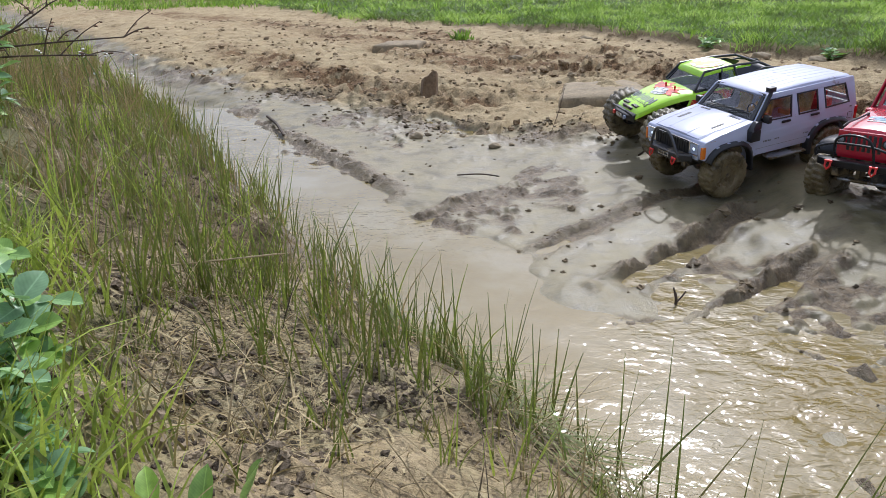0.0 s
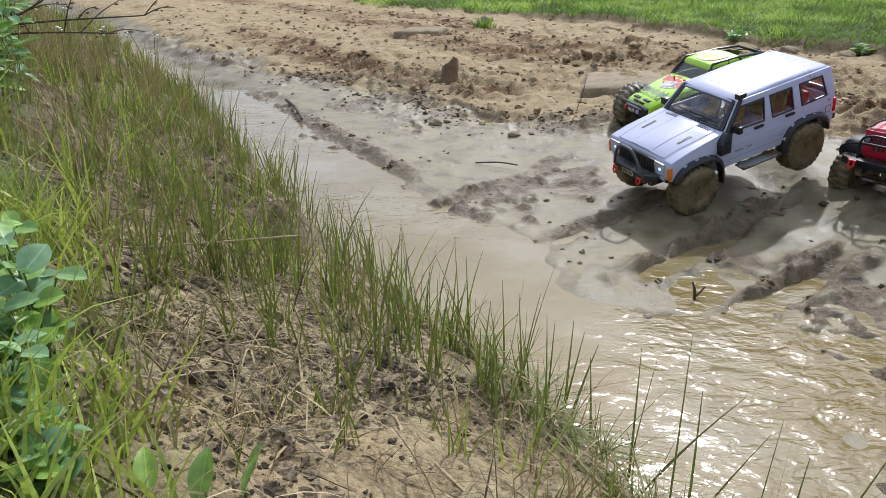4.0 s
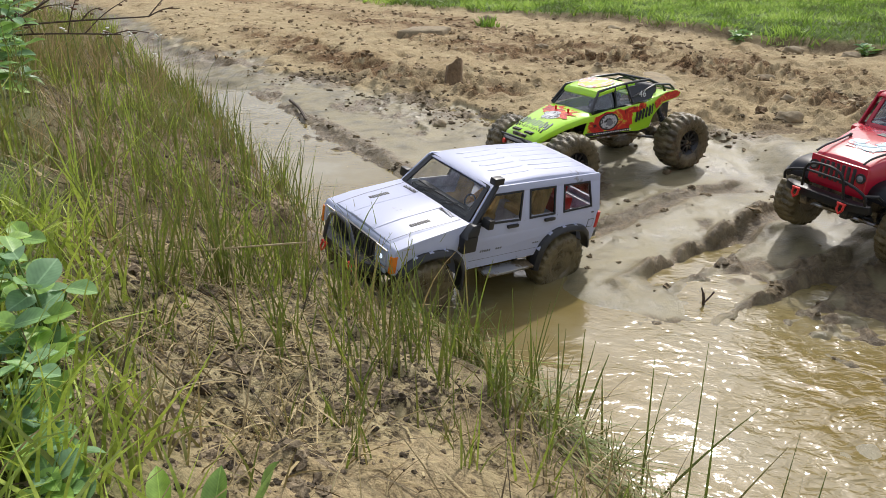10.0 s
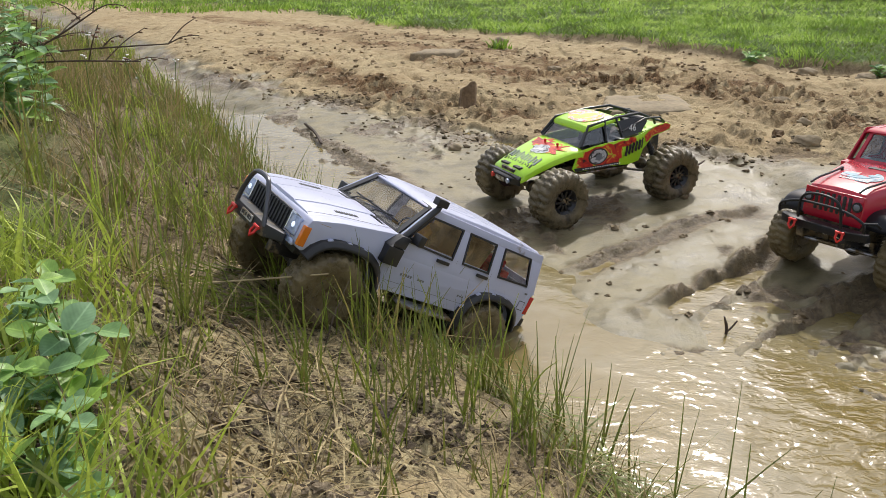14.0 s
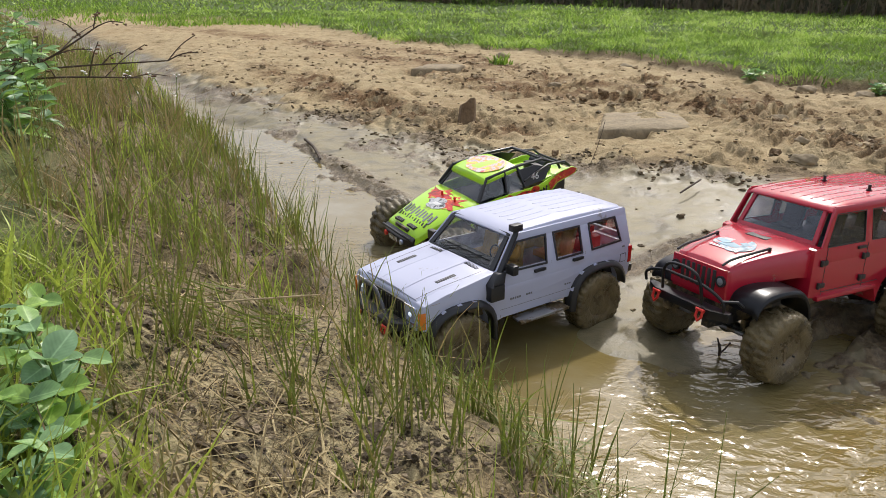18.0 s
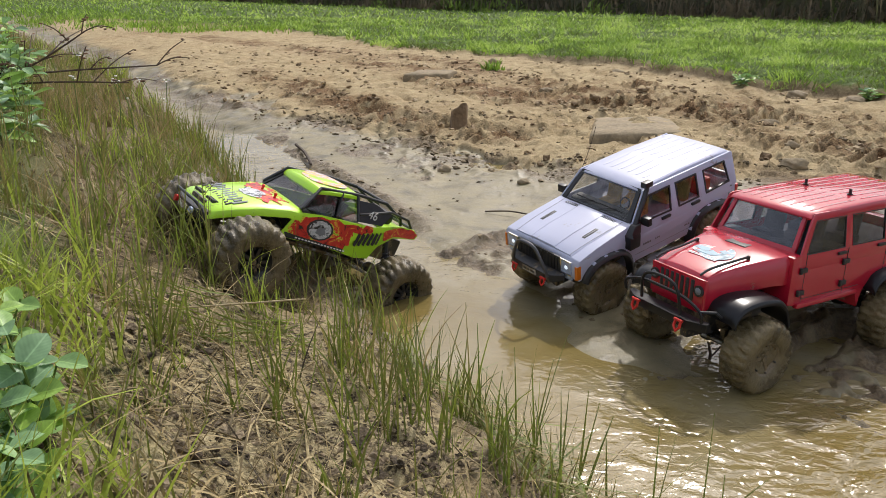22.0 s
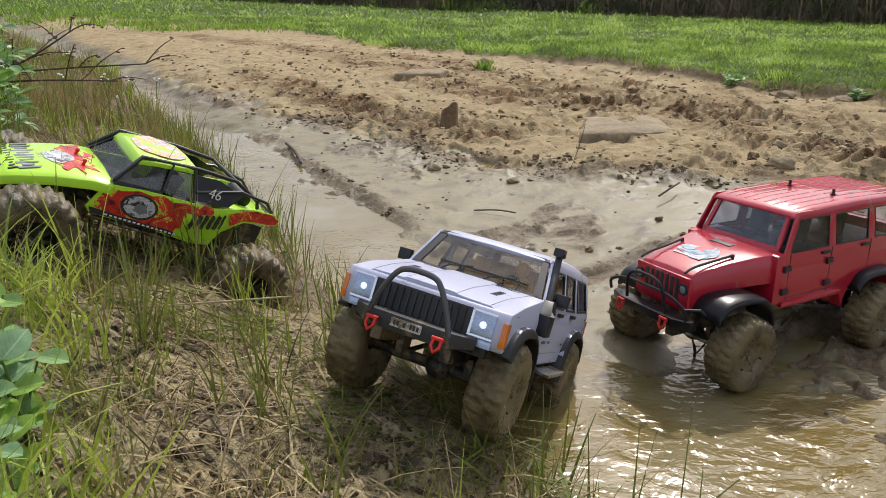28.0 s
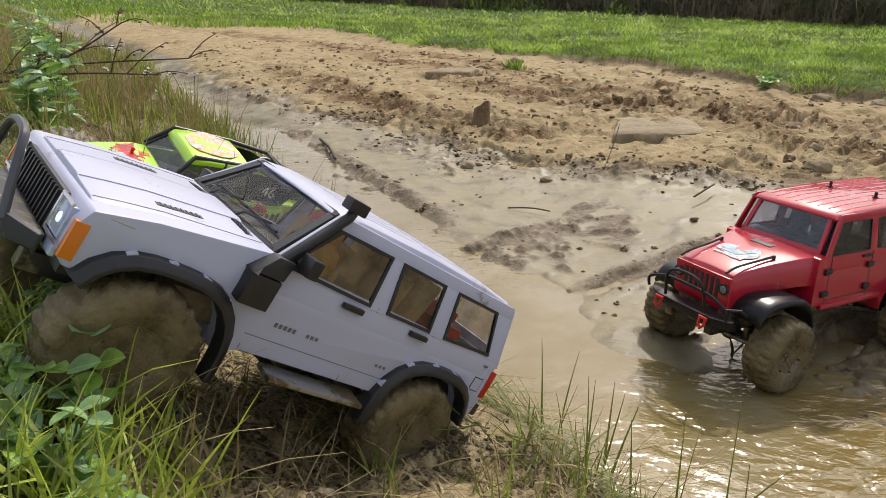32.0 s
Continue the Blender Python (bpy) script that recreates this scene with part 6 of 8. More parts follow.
        for k in range(16):
            x = 0.066 - k * 0.0078
            s.poly([[(xx, sgn * (yt(xx, 0.125) + h), z) for xx, z in ((x, 0.1225), (x - 0.0045, 0.1225), (x - 0.0045, 0.1252), (x, 0.1252))] for h in (-0.0005, 0.0012)])
        part("small_lettering", s, M_WHITEG, panel, "row of small pale marks")
    # cab: windscreen, roof, pillars
    def wsp(u, v, lift=0.0):
        return Vector((0.075 - 0.036 * v + lift * 0.8, u * (0.086 - 0.018 * v), 0.1795 + 0.046 * v + lift * 0.6))
    s = Shape()
    q = ((-1, 0.0), (1, 0.0), (1, 1.0), (-1, 1.0))
    s.poly([[wsp(u, v, -0.001) for u, v in q], [wsp(u, v, 0.0) for u, v in q]])
    part("windscreen", s, M_GLASS_G, car, "dark tinted windscreen").visible_shadow = False
    for a, c in (((-1.02, 0), (-0.90, 1)), ((0.90, 0), (1.02, 1))):
        s = Shape()
        qq = [(a[0], a[1]), (c[0], a[1]), (c[0], c[1]), (a[0], c[1])]
        s.poly([[wsp(u, v, -0.003) for u, v in qq], [wsp(u, v, 0.0012) for u, v in qq]])
        part("windscreen_pillar", s, M_BLACK, car, "black windscreen pillar")
    s = Shape()
    rings = []
    for x, z, w in ((0.049, 0.2200, 0.070), (0.044, 0.2270, 0.074), (0.020, 0.2330, 0.076), (-0.030, 0.2400, 0.072), (-0.052, 0.2410, 0.066), (-0.058, 0.2340, 0.064)):
        rings.append([(x, -w, z - 0.012), (x, -w, z - 0.005), (x, -w * 0.85, z), (x, 0, z + 0.002), (x, w * 0.85, z), (x, w, z - 0.005), (x, w, z - 0.012)])
    s.poly(rings)
    roof = part("roof", s, M_LIME, car, "lime roof with red and white graphics", 0.001, 40)
    rz = lambda x: float(np.interp(x, [-0.052, -0.03, 0.02, 0.044], [0.241, 0.240, 0.233, 0.227])) + 0.0012
    for cx, cy, rx, ry, mt, lf in ((-0.004, 0.0, 0.044, 0.060, M_SPLASH, 0.0004),):
        pts = [(cx + rx * (1 + 0.10 * rnd.uniform(-1, 1)) * math.cos(2 * math.pi * k / 16), cy + ry * (1 + 0.10 * rnd.uniform(-1, 1)) * math.sin(2 * math.pi * k / 16)) for k in range(16)]
        s = Shape()
        s.poly([[(x, y, rz(x) + 0.0006 + lf) for x, y in pts], [(x, y, rz(x) + 0.0012 + lf) for x, y in pts]])
        part("roof_graphic", s, mt, roof)
    # cage of black tubes
    for sgn in (1, -1):
        for line, r in (([(0.074, 0.088, 0.178), (0.042, 0.071, 0.224), (-0.055, 0.064, 0.236), (-0.135, 0.060, 0.2365), (-0.212, 0.056, 0.206), (-0.222, 0.056, 0.192)], 0.0036), ([(-0.050, 0.066, 0.234), (-0.062, 0.084, 0.186)], 0.0032),
                        ([(-0.010, 0.070, 0.232), (-0.006, 0.086, 0.184)], 0.0026), ([(-0.062, 0.080, 0.200), (-0.150, 0.072, 0.222), (-0.235, 0.062, 0.208), (-0.262, 0.060, 0.190)], 0.0030)):
            s = Shape()
            s.tube([(kick(x, z)[0], sgn * y, kick(x, z)[1] + 0.004) for x, y, z in line], r, 8)
            part("cage_tube", s, M_BLACK, car, "black roll-cage tube")
        s = Shape()
        s.poly([[(x, sgn * (y_ + o), z) for x, y_, z in ((0.068, 0.0855, 0.183), (0.040, 0.0700, 0.224), (-0.050, 0.0640, 0.231), (-0.060, 0.0815, 0.189))] for o in (0, 0.0010)])
        part("side_window", s, M_GLASS_G, car, "dark tinted side window").visible_shadow = False
        s = Shape()
        s.poly([[(x, sgn * (y_ + o), z) for x, y_, z in ((-0.052, 0.068, 0.230), (-0.062, 0.083, 0.190), (-0.128, 0.078, 0.196), (-0.150, 0.068, 0.222), (-0.100, 0.066, 0.234))] for o in (0, 0.0012)])
        num = part("number_panel", s, M_BLACK, car, "black side panel with a white number")
        writing("46", 0.025, M_WHITEG, num, Matrix.Translation((-0.095, sgn * 0.0808, 0.2105)) @ Matrix(((-sgn, 0, 0, 0), (0, 0, sgn, 0), (0, 1, 0, 0), (0, 0, 0, 1))), "number", "white race number")
    for x, w, z in ((-0.135, 0.060, 0.2365), (-0.212, 0.056, 0.206), (-0.262, 0.060, 0.190)):
        s = Shape()
        s.tube([(kick(x, z)[0], -w, kick(x, z)[1] + 0.004), (kick(x, z)[0], w, kick(x, z)[1] + 0.004)], 0.0033, 8)
        part("cross_tube", s, M_BLACK, car, "black cross tube")
    s = Shape()
    s.poly([[(-0.130, y, 0.188), (-0.228, y * 0.76, 0.193), (-0.228, y * 0.76, 0.199), (-0.130, y, 0.194)] for y in (-0.07, 0.07)])
    part("rear_deck", s, M_LIME, car, "lime and red rear deck", 0.001)
    s = Shape()
    s.cyl((-0.175, -0.03, 0.208), (-0.175, 0.03, 0.208), 0.014, 14)
    s.box(-0.18, -0.145, -0.03, 0.03, 0.192, 0.212)
    part("rear_gear", s, M_BLACK, car, "black gear on the rear deck", 0.002)
    # interior and driver
    s = Shape()
    s.box(-0.12, 0.07, -0.080, 0.080, 0.118, 0.160)
    s.poly([[(-0.035, y, 0.158), (-0.022, y, 0.158), (-0.036, y, 0.212), (-0.046, y, 0.212)] for y in (0.010, 0.055)])
    s.poly([[(-0.035, y, 0.158), (-0.022, y, 0.158), (-0.036, y, 0.212), (-0.046, y, 0.212)] for y in (-0.055, -0.010)])
    part("interior", s, M_DARKIN, car, "black interior", 0.002)
    part("driver_figure", doll("driver_figure", "", -0.015, 0.032, 0.157, 1.0, M_REDG, M_GREYG), M_GREYG, car, "small grey toy driver")
    # front bumper and lights
    s = Shape()
    s.poly([[(0.238, y, 0.098), (0.252 - b_, y, 0.100), (0.256 - b_, y, 0.116), (0.236, y, 0.122)] for y, b_ in ((-0.066, 0.012), (-0.035, 0), (0.035, 0), (0.066, 0.012))])
    s.tube([(0.246, -0.058, 0.118), (0.258, -0.045, 0.128), (0.258, 0.045, 0.128), (0.246, 0.058, 0.118)], 0.003, 8)
    part("front_bumper", s, M_BLACK, car, "black front bumper", 0.002)
    s = Shape()
    s.box(0.2565, 0.2585, -0.018, 0.018, 0.101, 0.1125)
    part("plate", s, M_PLATEW, car, "small white and red plate", 0.001)
    for y in (-0.036, 0.036):
        s = Shape()
        s.cyl((0.254, y, 0.108), (0.259, y, 0.108), 0.0065, 12)
        part("headlight", s, M_SHACKLE if y < 0 else M_LENS, car, "small round lamp")
    # chassis
    s = Shape()
    s.box(-0.12, 0.10, -0.050, 0.050, 0.098, 0.124)
    s.box(0.08, 0.235, -0.030, 0.030, 0.104, 0.132)
    s.box(-0.235, -0.10, -0.032, 0.032, 0.116, 0.170)
    part("chassis", s, M_BLACK_M, car, "muddy black tub chassis", 0.003)
    for sgn in (1, -1):
        for p0, p1 in (((0.085, 0.070, 0.108), (-0.09, 0.070, 0.105)), ((0.155, 0.075, 0.072), (0.06, 0.04, 0.103)), ((-0.188, 0.085, 0.080), (-0.06, 0.05, 0.103))):
            s = Shape()
            s.cyl((p0[0], sgn * p0[1], p0[2]), (p1[0], sgn * p1[1], p1[2]), 0.0035, 8)
            part("suspension_link", s, M_ALU, car, "pale alloy suspension link")
    for x, zh in ((0.168, 0.074), (-0.195, 0.084)):
        axle(car, x, zh, 0.11, M_BLACK_M)
        for y in (-0.078, 0.078):
            shock(car, (x * 0.86, y * 0.8, 0.165 if x < 0 else 0.148), (x, y, 0.086), 0.009)
    wheels = [wheel(car, x, sgn * 0.133, zh, 0.0735, 0.072, 0.032, M_RIMD, 24, 0.0070, 10, sgn, M_TYRE_DARK) for x, zh in ((0.168, 0.074), (-0.195, 0.084)) for sgn in (1, -1)]
    return car, wheels


white, white_wheels = build_white()
red, red_wheels = build_red()
green, green_wheels = build_green()


# ---------------- plants ----------------
def leaf_material(name, stops, trans=0.35, rough=0.5):
    """Thin leaf: colour by each blade's own tint, light shining through."""
    m, nt, b = nodes_of(name)
    t = attr_node(nt, "tint")
    c = ramp_node(nt, t, stops)
    n = noise_node(nt, 240, 2.0)
    v = ramp_node(nt, n.outputs["Fac"], [(0.3, (0.75, 0.75, 0.75)), (0.7, (1.15, 1.15, 1.15))])
    mul = nt.nodes.new("ShaderNodeMix")
    mul.data_type, mul.blend_type = "RGBA", "MULTIPLY"
    mul.inputs[0].default_value = 1.0
    nt.links.new(c.outputs["Color"], mul.inputs[6])
    nt.links.new(v.outputs["Color"], mul.inputs[7])
    nt.links.new(mul.outputs[2], b.inputs["Base Color"])
    b.inputs["Roughness"].default_value = rough
    tr = nt.nodes.new("ShaderNodeBsdfTranslucent")
    nt.links.new(mul.outputs[2], tr.inputs["Color"])
    mx = nt.nodes.new("ShaderNodeMixShader")
    mx.inputs[0].default_value = trans
    nt.links.new(b.outputs[0], mx.inputs[1])
    nt.links.new(tr.outputs[0], mx.inputs[2])
    nt.links.new(mx.outputs[0], nt.nodes["Material Output"].inputs["Surface"])
    return m


GREENS = [(0.0, (0.40, 0.30, 0.15)), (0.16, (0.30, 0.24, 0.10)), (0.30, (0.24, 0.225, 0.065)), (0.55, (0.155, 0.185, 0.038)), (0.80, (0.25, 0.325, 0.045)), (1.0, (0.48, 0.57, 0.09))]
RUSHES = [(0.0, (0.38, 0.28, 0.13)), (0.22, (0.28, 0.24, 0.08)), (0.38, (0.155, 0.17, 0.035)), (0.70, (0.14, 0.185, 0.030)), (1.0, (0.29, 0.35, 0.05))]
STRAWS = [(0.0, (0.06, 0.042, 0.022)), (0.45, (0.19, 0.14, 0.060)), (0.8, (0.37, 0.285, 0.13)), (1.0, (0.56, 0.46, 0.25))]
LAWNS = [(0.0, (0.12, 0.15, 0.035)), (0.35, (0.15, 0.26, 0.027)), (0.7, (0.27, 0.43, 0.045)), (1.0, (0.50, 0.65, 0.14))]
HEDGES = [(0.0, (0.26, 0.20, 0.13)), (0.25, (0.14, 0.125, 0.07)), (0.6, (0.12, 0.165, 0.05)), (0.85, (0.22, 0.32, 0.07)), (1.0, (0.34, 0.46, 0.09))]
M_GRASS = leaf_material("meadow_grass", GREENS, 0.32)
M_RUSH = leaf_material("rush_stems", RUSHES, 0.35, 0.62)
M_STRAW = leaf_material("dry_straw", STRAWS, 0.15, 0.7)
M_LAWN = leaf_material("lawn_grass", LAWNS, 0.45)
M_HEDGE = leaf_material("hedge_leaves", HEDGES, 0.45, 0.6)
vr = np.random.default_rng(21)


def blades(x, y, z, h, az, lean, bend, w, tint, seg=4, tip=0.12, droop=0.0):
    """Points, faces and tints of tapered, curved blades."""
    n = len(x)
    u = np.linspace(0, 1, seg + 1)[None, :]
    ca, sa_ = np.cos(az)[:, None], np.sin(az)[:, None]
    out = h[:, None] * (lean[:, None] * u + bend[:, None] * u ** 2.2)
    up = h[:, None] * (u - 0.5 * (lean[:, None] ** 2) * u - 0.55 * (bend[:, None] ** 2) * u ** 2.5)
    cx, cy, cz = x[:, None] + out * ca, y[:, None] + out * sa_, z[:, None] + up
    wid = w[:, None] * (np.where(u < 0.3, 0.7 + u, 1.0) * (1 - (1 - tip) * np.clip((u - 0.3) / 0.7, 0, 1) ** 1.3)) * 0.5
    tw = vr.uniform(0, np.pi, n)[:, None]
    px, py = np.cos(tw), np.sin(tw)
    A = np.stack([cx - px * wid, cy - py * wid, cz], -1)
    C = np.stack([cx + px * wid, cy + py * wid, cz], -1)
    V = np.stack([A, C], 2).reshape(n, -1, 3)
    k = np.arange(seg)
    f = np.stack([2 * k, 2 * k + 1, 2 * k + 3, 2 * k + 2], -1)[None] + (np.arange(n) * 2 * (seg + 1))[:, None, None]
    tt = np.repeat(tint, 2 * (seg + 1))
    return V.reshape(-1, 3), f.reshape(-1, 4), tt


def stuff(name, packs, mat, label, category):
    V, F, T, o = [], [], [], 0
    for v, f, t in packs:
        V.append(v)
        F.append(f + o)
        T.append(t)
        o += len(v)
    return mesh_np(name, np.concatenate(V), np.concatenate(F), [mat], "stuff", label, category, attrs={"tint": np.concatenate(T)})


def run_over(x, y, keep_share=0.15):
    """False where the wheels and bellies of the climbing cars flatten the plants; thinned where they only pass."""
    ok = np.ones(len(x), bool)
    for cx, cy, yaw, L, W, share in ((-0.60, 1.22, 219, 0.30, 0.17, 0.75), (-0.40, 1.42, 217, 0.30, 0.17, 0.75), (-0.20, 0.72, 222, 0.24, 0.135, keep_share), (-0.02, 0.90, 240, 0.22, 0.13, keep_share), (-0.16, 1.16, 217, 0.16, 0.12, 0.4)):
        a = radians(yaw)
        u = (x - cx) * math.cos(a) + (y - cy) * math.sin(a)
        v = -(x - cx) * math.sin(a) + (y - cy) * math.cos(a)
        ok &= ~((np.abs(u) < L) & (np.abs(v) < W)) | (vr.random(len(x)) < share)
    return ok


def pressed(x, y, h):
    """Plants held low where a car comes to rest on them."""
    for cx, cy, yaw, L, W in ((-0.20, 0.72, 222, 0.26, 0.145), (-0.02, 0.90, 240, 0.24, 0.14)):   # where the white car climbs
        a = radians(yaw)
        u = (x - cx) * math.cos(a) + (y - cy) * math.sin(a)
        v = -(x - cx) * math.sin(a) + (y - cy) * math.cos(a)
        h = np.where((np.abs(u) < L) & (np.abs(v) < W), np.minimum(h, 0.045), h)
    return h


def scatter(n, x0, x1, y0, y1, cond):
    x, y = vr.uniform(x0, x1, n), vr.uniform(y0, y1, n)
    s, u, g = masks(x, y)
    ok = cond(x, y, s, u, g)
    return x[ok], y[ok], s[ok]


def tufts(cx, cy, count, height, spread_, lean, bend, width, tint, az=None, az_spread=3.2):
    """Blades in bunches: each bunch has a centre, a number, a height and a tone of its own."""
    x, y = np.repeat(cx, count) + vr.normal(0, 1, count.sum()) * spread_, np.repeat(cy, count) + vr.normal(0, 1, count.sum()) * spread_
    h = np.repeat(height, count) * vr.uniform(0.45, 1.1, len(x))
    t = np.clip(np.repeat(tint, count) + vr.normal(0, 0.21, len(x)), 0, 1)
    base = vr.uniform(0, 2 * np.pi, len(cx)) if az is None else az
    a = np.repeat(base, count) + vr.uniform(-az_spread, az_spread, len(x))
    n = len(x)
    ok = run_over(x, y, 0.55)
    h = pressed(x, y, h)
    k = np.flatnonzero(ok)
    return blades(x[k], y[k], land(x[k], y[k]) - 0.004, h[k], a[k], vr.uniform(lean[0], lean[1], n)[k], (bend[1] * vr.random(n) ** 1.8 + bend[0])[k], vr.uniform(width[0], width[1], n)[k] * (1 + 0.35 * smooth(1.8, 4, y[k])), t[k], 5, 0.14)


# tall meadow grass of the bank, in bunches with soil between them
packs = []
x, y, s = scatter(7600, -3.2, 0.1, 0.80, 5.5, lambda x, y, s, u, g: (s > 0.03) & (s < 1.6) & (vr.random(len(x)) < smooth(1.08, 1.60, y + 0.45 * s + 0.25 * fbm(x, y, 5, 2)) * smooth(0.02, 0.12, s) * np.clip(1.7 / np.maximum(y, 1), 0.3, 1) * (0.30 + 0.70 * smooth(-0.10, 0.08, fbm(x, y, 5, 3)))))
n = len(x)
packs.append(tufts(x, y, vr.integers(5, 19, n), (0.07 + 0.13 * vr.random(n) ** 1.3) * (1 + 0.4 * fbm(x, y, 4, 2)), 0.0085, (0.0, 0.22), (0.0, 0.75), (0.0018, 0.0042), np.clip(0.44 + 1.0 * fbm(x, y, 3, 3) + vr.normal(0, 0.22, n), 0.02, 0.95)))
# stray blades between the bunches
x, y, s = scatter(9000, -3.2, 0.1, 0.95, 5.5, lambda x, y, s, u, g: (s > 0.06) & (s < 1.6) & (vr.random(len(x)) < 0.55 * smooth(1.05, 1.6, y + 0.5 * s) * np.clip(1.5 / np.maximum(y, 1), 0.25, 1)))
ok = run_over(x, y, 0.2)
x, y, s = x[ok], y[ok], s[ok]
n = len(x)
packs.append(blades(x, y, land(x, y) - 0.004, vr.uniform(0.03, 0.12, n), vr.uniform(0, 2 * np.pi, n), vr.uniform(0.0, 0.5, n), vr.uniform(0.0, 0.9, n), vr.uniform(0.0018, 0.0040, n) * (1 + 0.5 * smooth(1.2, 3, y)), np.clip(vr.normal(0.30, 0.26, n), 0, 1)))
# small bunches and single blades on the bare mud
x, y, s = scatter(900, -0.62, 0.32, 0.42, 1.35, lambda x, y, s, u, g: (s > 0.02) & (s < 0.52) & (vr.random(len(x)) < 0.10 + 0.55 * smooth(0.02, 0.2, fbm(x + 2, y, 8, 3)) + 0.5 * smooth(0.40, 0.52, s)))
n = len(x)
packs.append(tufts(x, y, vr.integers(2, 8, n), vr.uniform(0.035, 0.105, n), 0.008, (0.0, 0.45), (0.0, 0.6), (0.0015, 0.0031), np.clip(vr.normal(0.52, 0.18, n), 0.05, 0.95)))
# lush grass at the photographer's feet
x, y, s = scatter(11000, -1.4, 0.05, 0.10, 0.88, lambda x, y, s, u, g: (s > 0.36) & (vr.random(len(x)) < smooth(0.36, 0.56, s + 0.08 * fbm(x, y, 6, 2))) & (x < -0.205 - 0.46 * (y - 0.4) + 0.08 * fbm(x, y, 9, 2)))
ok = run_over(x, y, 0.1) & (np.hypot(x, y) > 0.16)
x, y = x[ok], y[ok]
n = len(x)
packs.append(blades(x, y, land(x, y) - 0.004, vr.uniform(0.035, 0.105, n), vr.uniform(0, 2 * np.pi, n), vr.uniform(0, 0.4, n), vr.uniform(0.1, 0.8, n), vr.uniform(0.0022, 0.0050, n), np.clip(0.90 + vr.normal(0, 0.14, n), 0, 1)))
# rougher grass behind the photographer and further along the bank
x, y, s = scatter(60000, -9, 4, -6, 12, lambda x, y, s, u, g: (s > 0.45) & ((s > 1.3) | (y < 0.12) | (x < -1.3)) & (np.hypot(x, y) > 0.5) & (vr.random(len(x)) < np.clip(1.6 - 0.2 * s, 0.15, 1)))
n = len(x)
packs.append(blades(x, y, land(x, y) - 0.006, vr.uniform(0.06, 0.16, n), vr.uniform(0, 2 * np.pi, n), vr.uniform(0, 0.4, n), vr.uniform(0, 0.7, n), vr.uniform(0.006, 0.014, n), np.clip(0.5 + 0.9 * fbm(x, y, 2, 3) + vr.normal(0, 0.25, n), 0, 1), 3))
stuff("bank_grass", packs, M_GRASS, "tall green and yellowed grass on the muddy bank", "grass")

# stiff rushes along the shore, in bunches
packs = []
sl = np.concatenate([[0], np.cumsum([math.hypot(q[0] - p[0], q[1] - p[1]) for p, q in zip(SHORE[1:12], SHORE[2:13])])])


def on_shore(d, back):
    """A point d metres along the shore from its near end, set back on the bank."""
    px, py = np.interp(d, sl, [p[0] for p in SHORE[1:13]]), np.interp(d, sl, [p[1] for p in SHORE[1:13]])
    return px - 0.86 * back, py - 0.50 * back


d = np.sort(vr.uniform(0.35, 3.2, 120))
keep_ = vr.random(len(d)) < np.where(d < 0.80, 0.45, 0.9)
d = d[keep_]
x, y = on_shore(d, -0.012 + 0.15 * vr.random(len(d)) ** 1.6)
n = len(x)
packs.append(tufts(x, y, np.where(d < 0.80, vr.integers(2, 6, n), vr.integers(4, 15, n)), 0.08 + 0.13 * vr.random(n), 0.010, (0.0, 0.34), (0.0, 0.24), (0.0021, 0.0037), np.clip(vr.normal(0.56, 0.16, n), 0.1, 0.95)))
# bunches that stand apart on the bank: x, y, number of stems, height; each is a thing that a car can bend
apart = [(-0.317, 0.932, 34, 0.17), (-0.28, 0.95, 22, 0.14), (-0.253, 1.03, 30, 0.15), (-0.21, 1.0, 18, 0.12), (-0.146, 0.924, 24, 0.15), (-0.12, 0.90, 10, 0.13), (-0.098, 0.864, 14, 0.13), (-0.058, 0.891, 18, 0.16), (-0.02, 0.93, 14, 0.15),
         (-0.163, 0.617, 5, 0.09), (-0.105, 0.671, 7, 0.15), (-0.091, 0.55, 8, 0.09), (0.039, 0.86, 22, 0.16), (0.011, 0.86, 14, 0.12), (0.056, 0.748, 12, 0.13), (-0.02, 0.66, 5, 0.12), (-0.304, 0.592, 14, 0.08), (-0.325, 0.71, 16, 0.11), (-0.36, 0.83, 22, 0.13),
         (0.10, 0.80, 16, 0.15), (0.13, 0.74, 12, 0.14), (-0.13, 0.78, 12, 0.15), (-0.07, 0.75, 14, 0.14), (0.0, 0.74, 12, 0.13), (-0.17, 0.72, 10, 0.13), (-0.03, 0.80, 14, 0.15), (-0.21, 0.82, 14, 0.14),
         (0.06, 0.70, 10, 0.12), (-0.24, 0.74, 9, 0.12), (-0.40, 1.00, 18, 0.14), (-0.46, 0.92, 14, 0.12), (-0.36, 1.08, 16, 0.13)]
# matted stems pressed down along the water's edge
n = 700
d = vr.uniform(0.10, 0.98, n)
x, y = on_shore(d, vr.normal(0.055, 0.022, n))
az = np.radians(vr.normal(-52, 26, n)) + np.where(vr.random(n) < 0.35, np.pi, 0)
packs.append(blades(x, y, land(x, y) + vr.uniform(0.002, 0.020, n), vr.uniform(0.04, 0.11, n), az, vr.uniform(1.22, 1.42, n), vr.uniform(-0.1, 0.1, n), vr.uniform(0.0020, 0.0036, n), np.clip(vr.normal(0.42, 0.26, n), 0, 1), 5, 0.3))
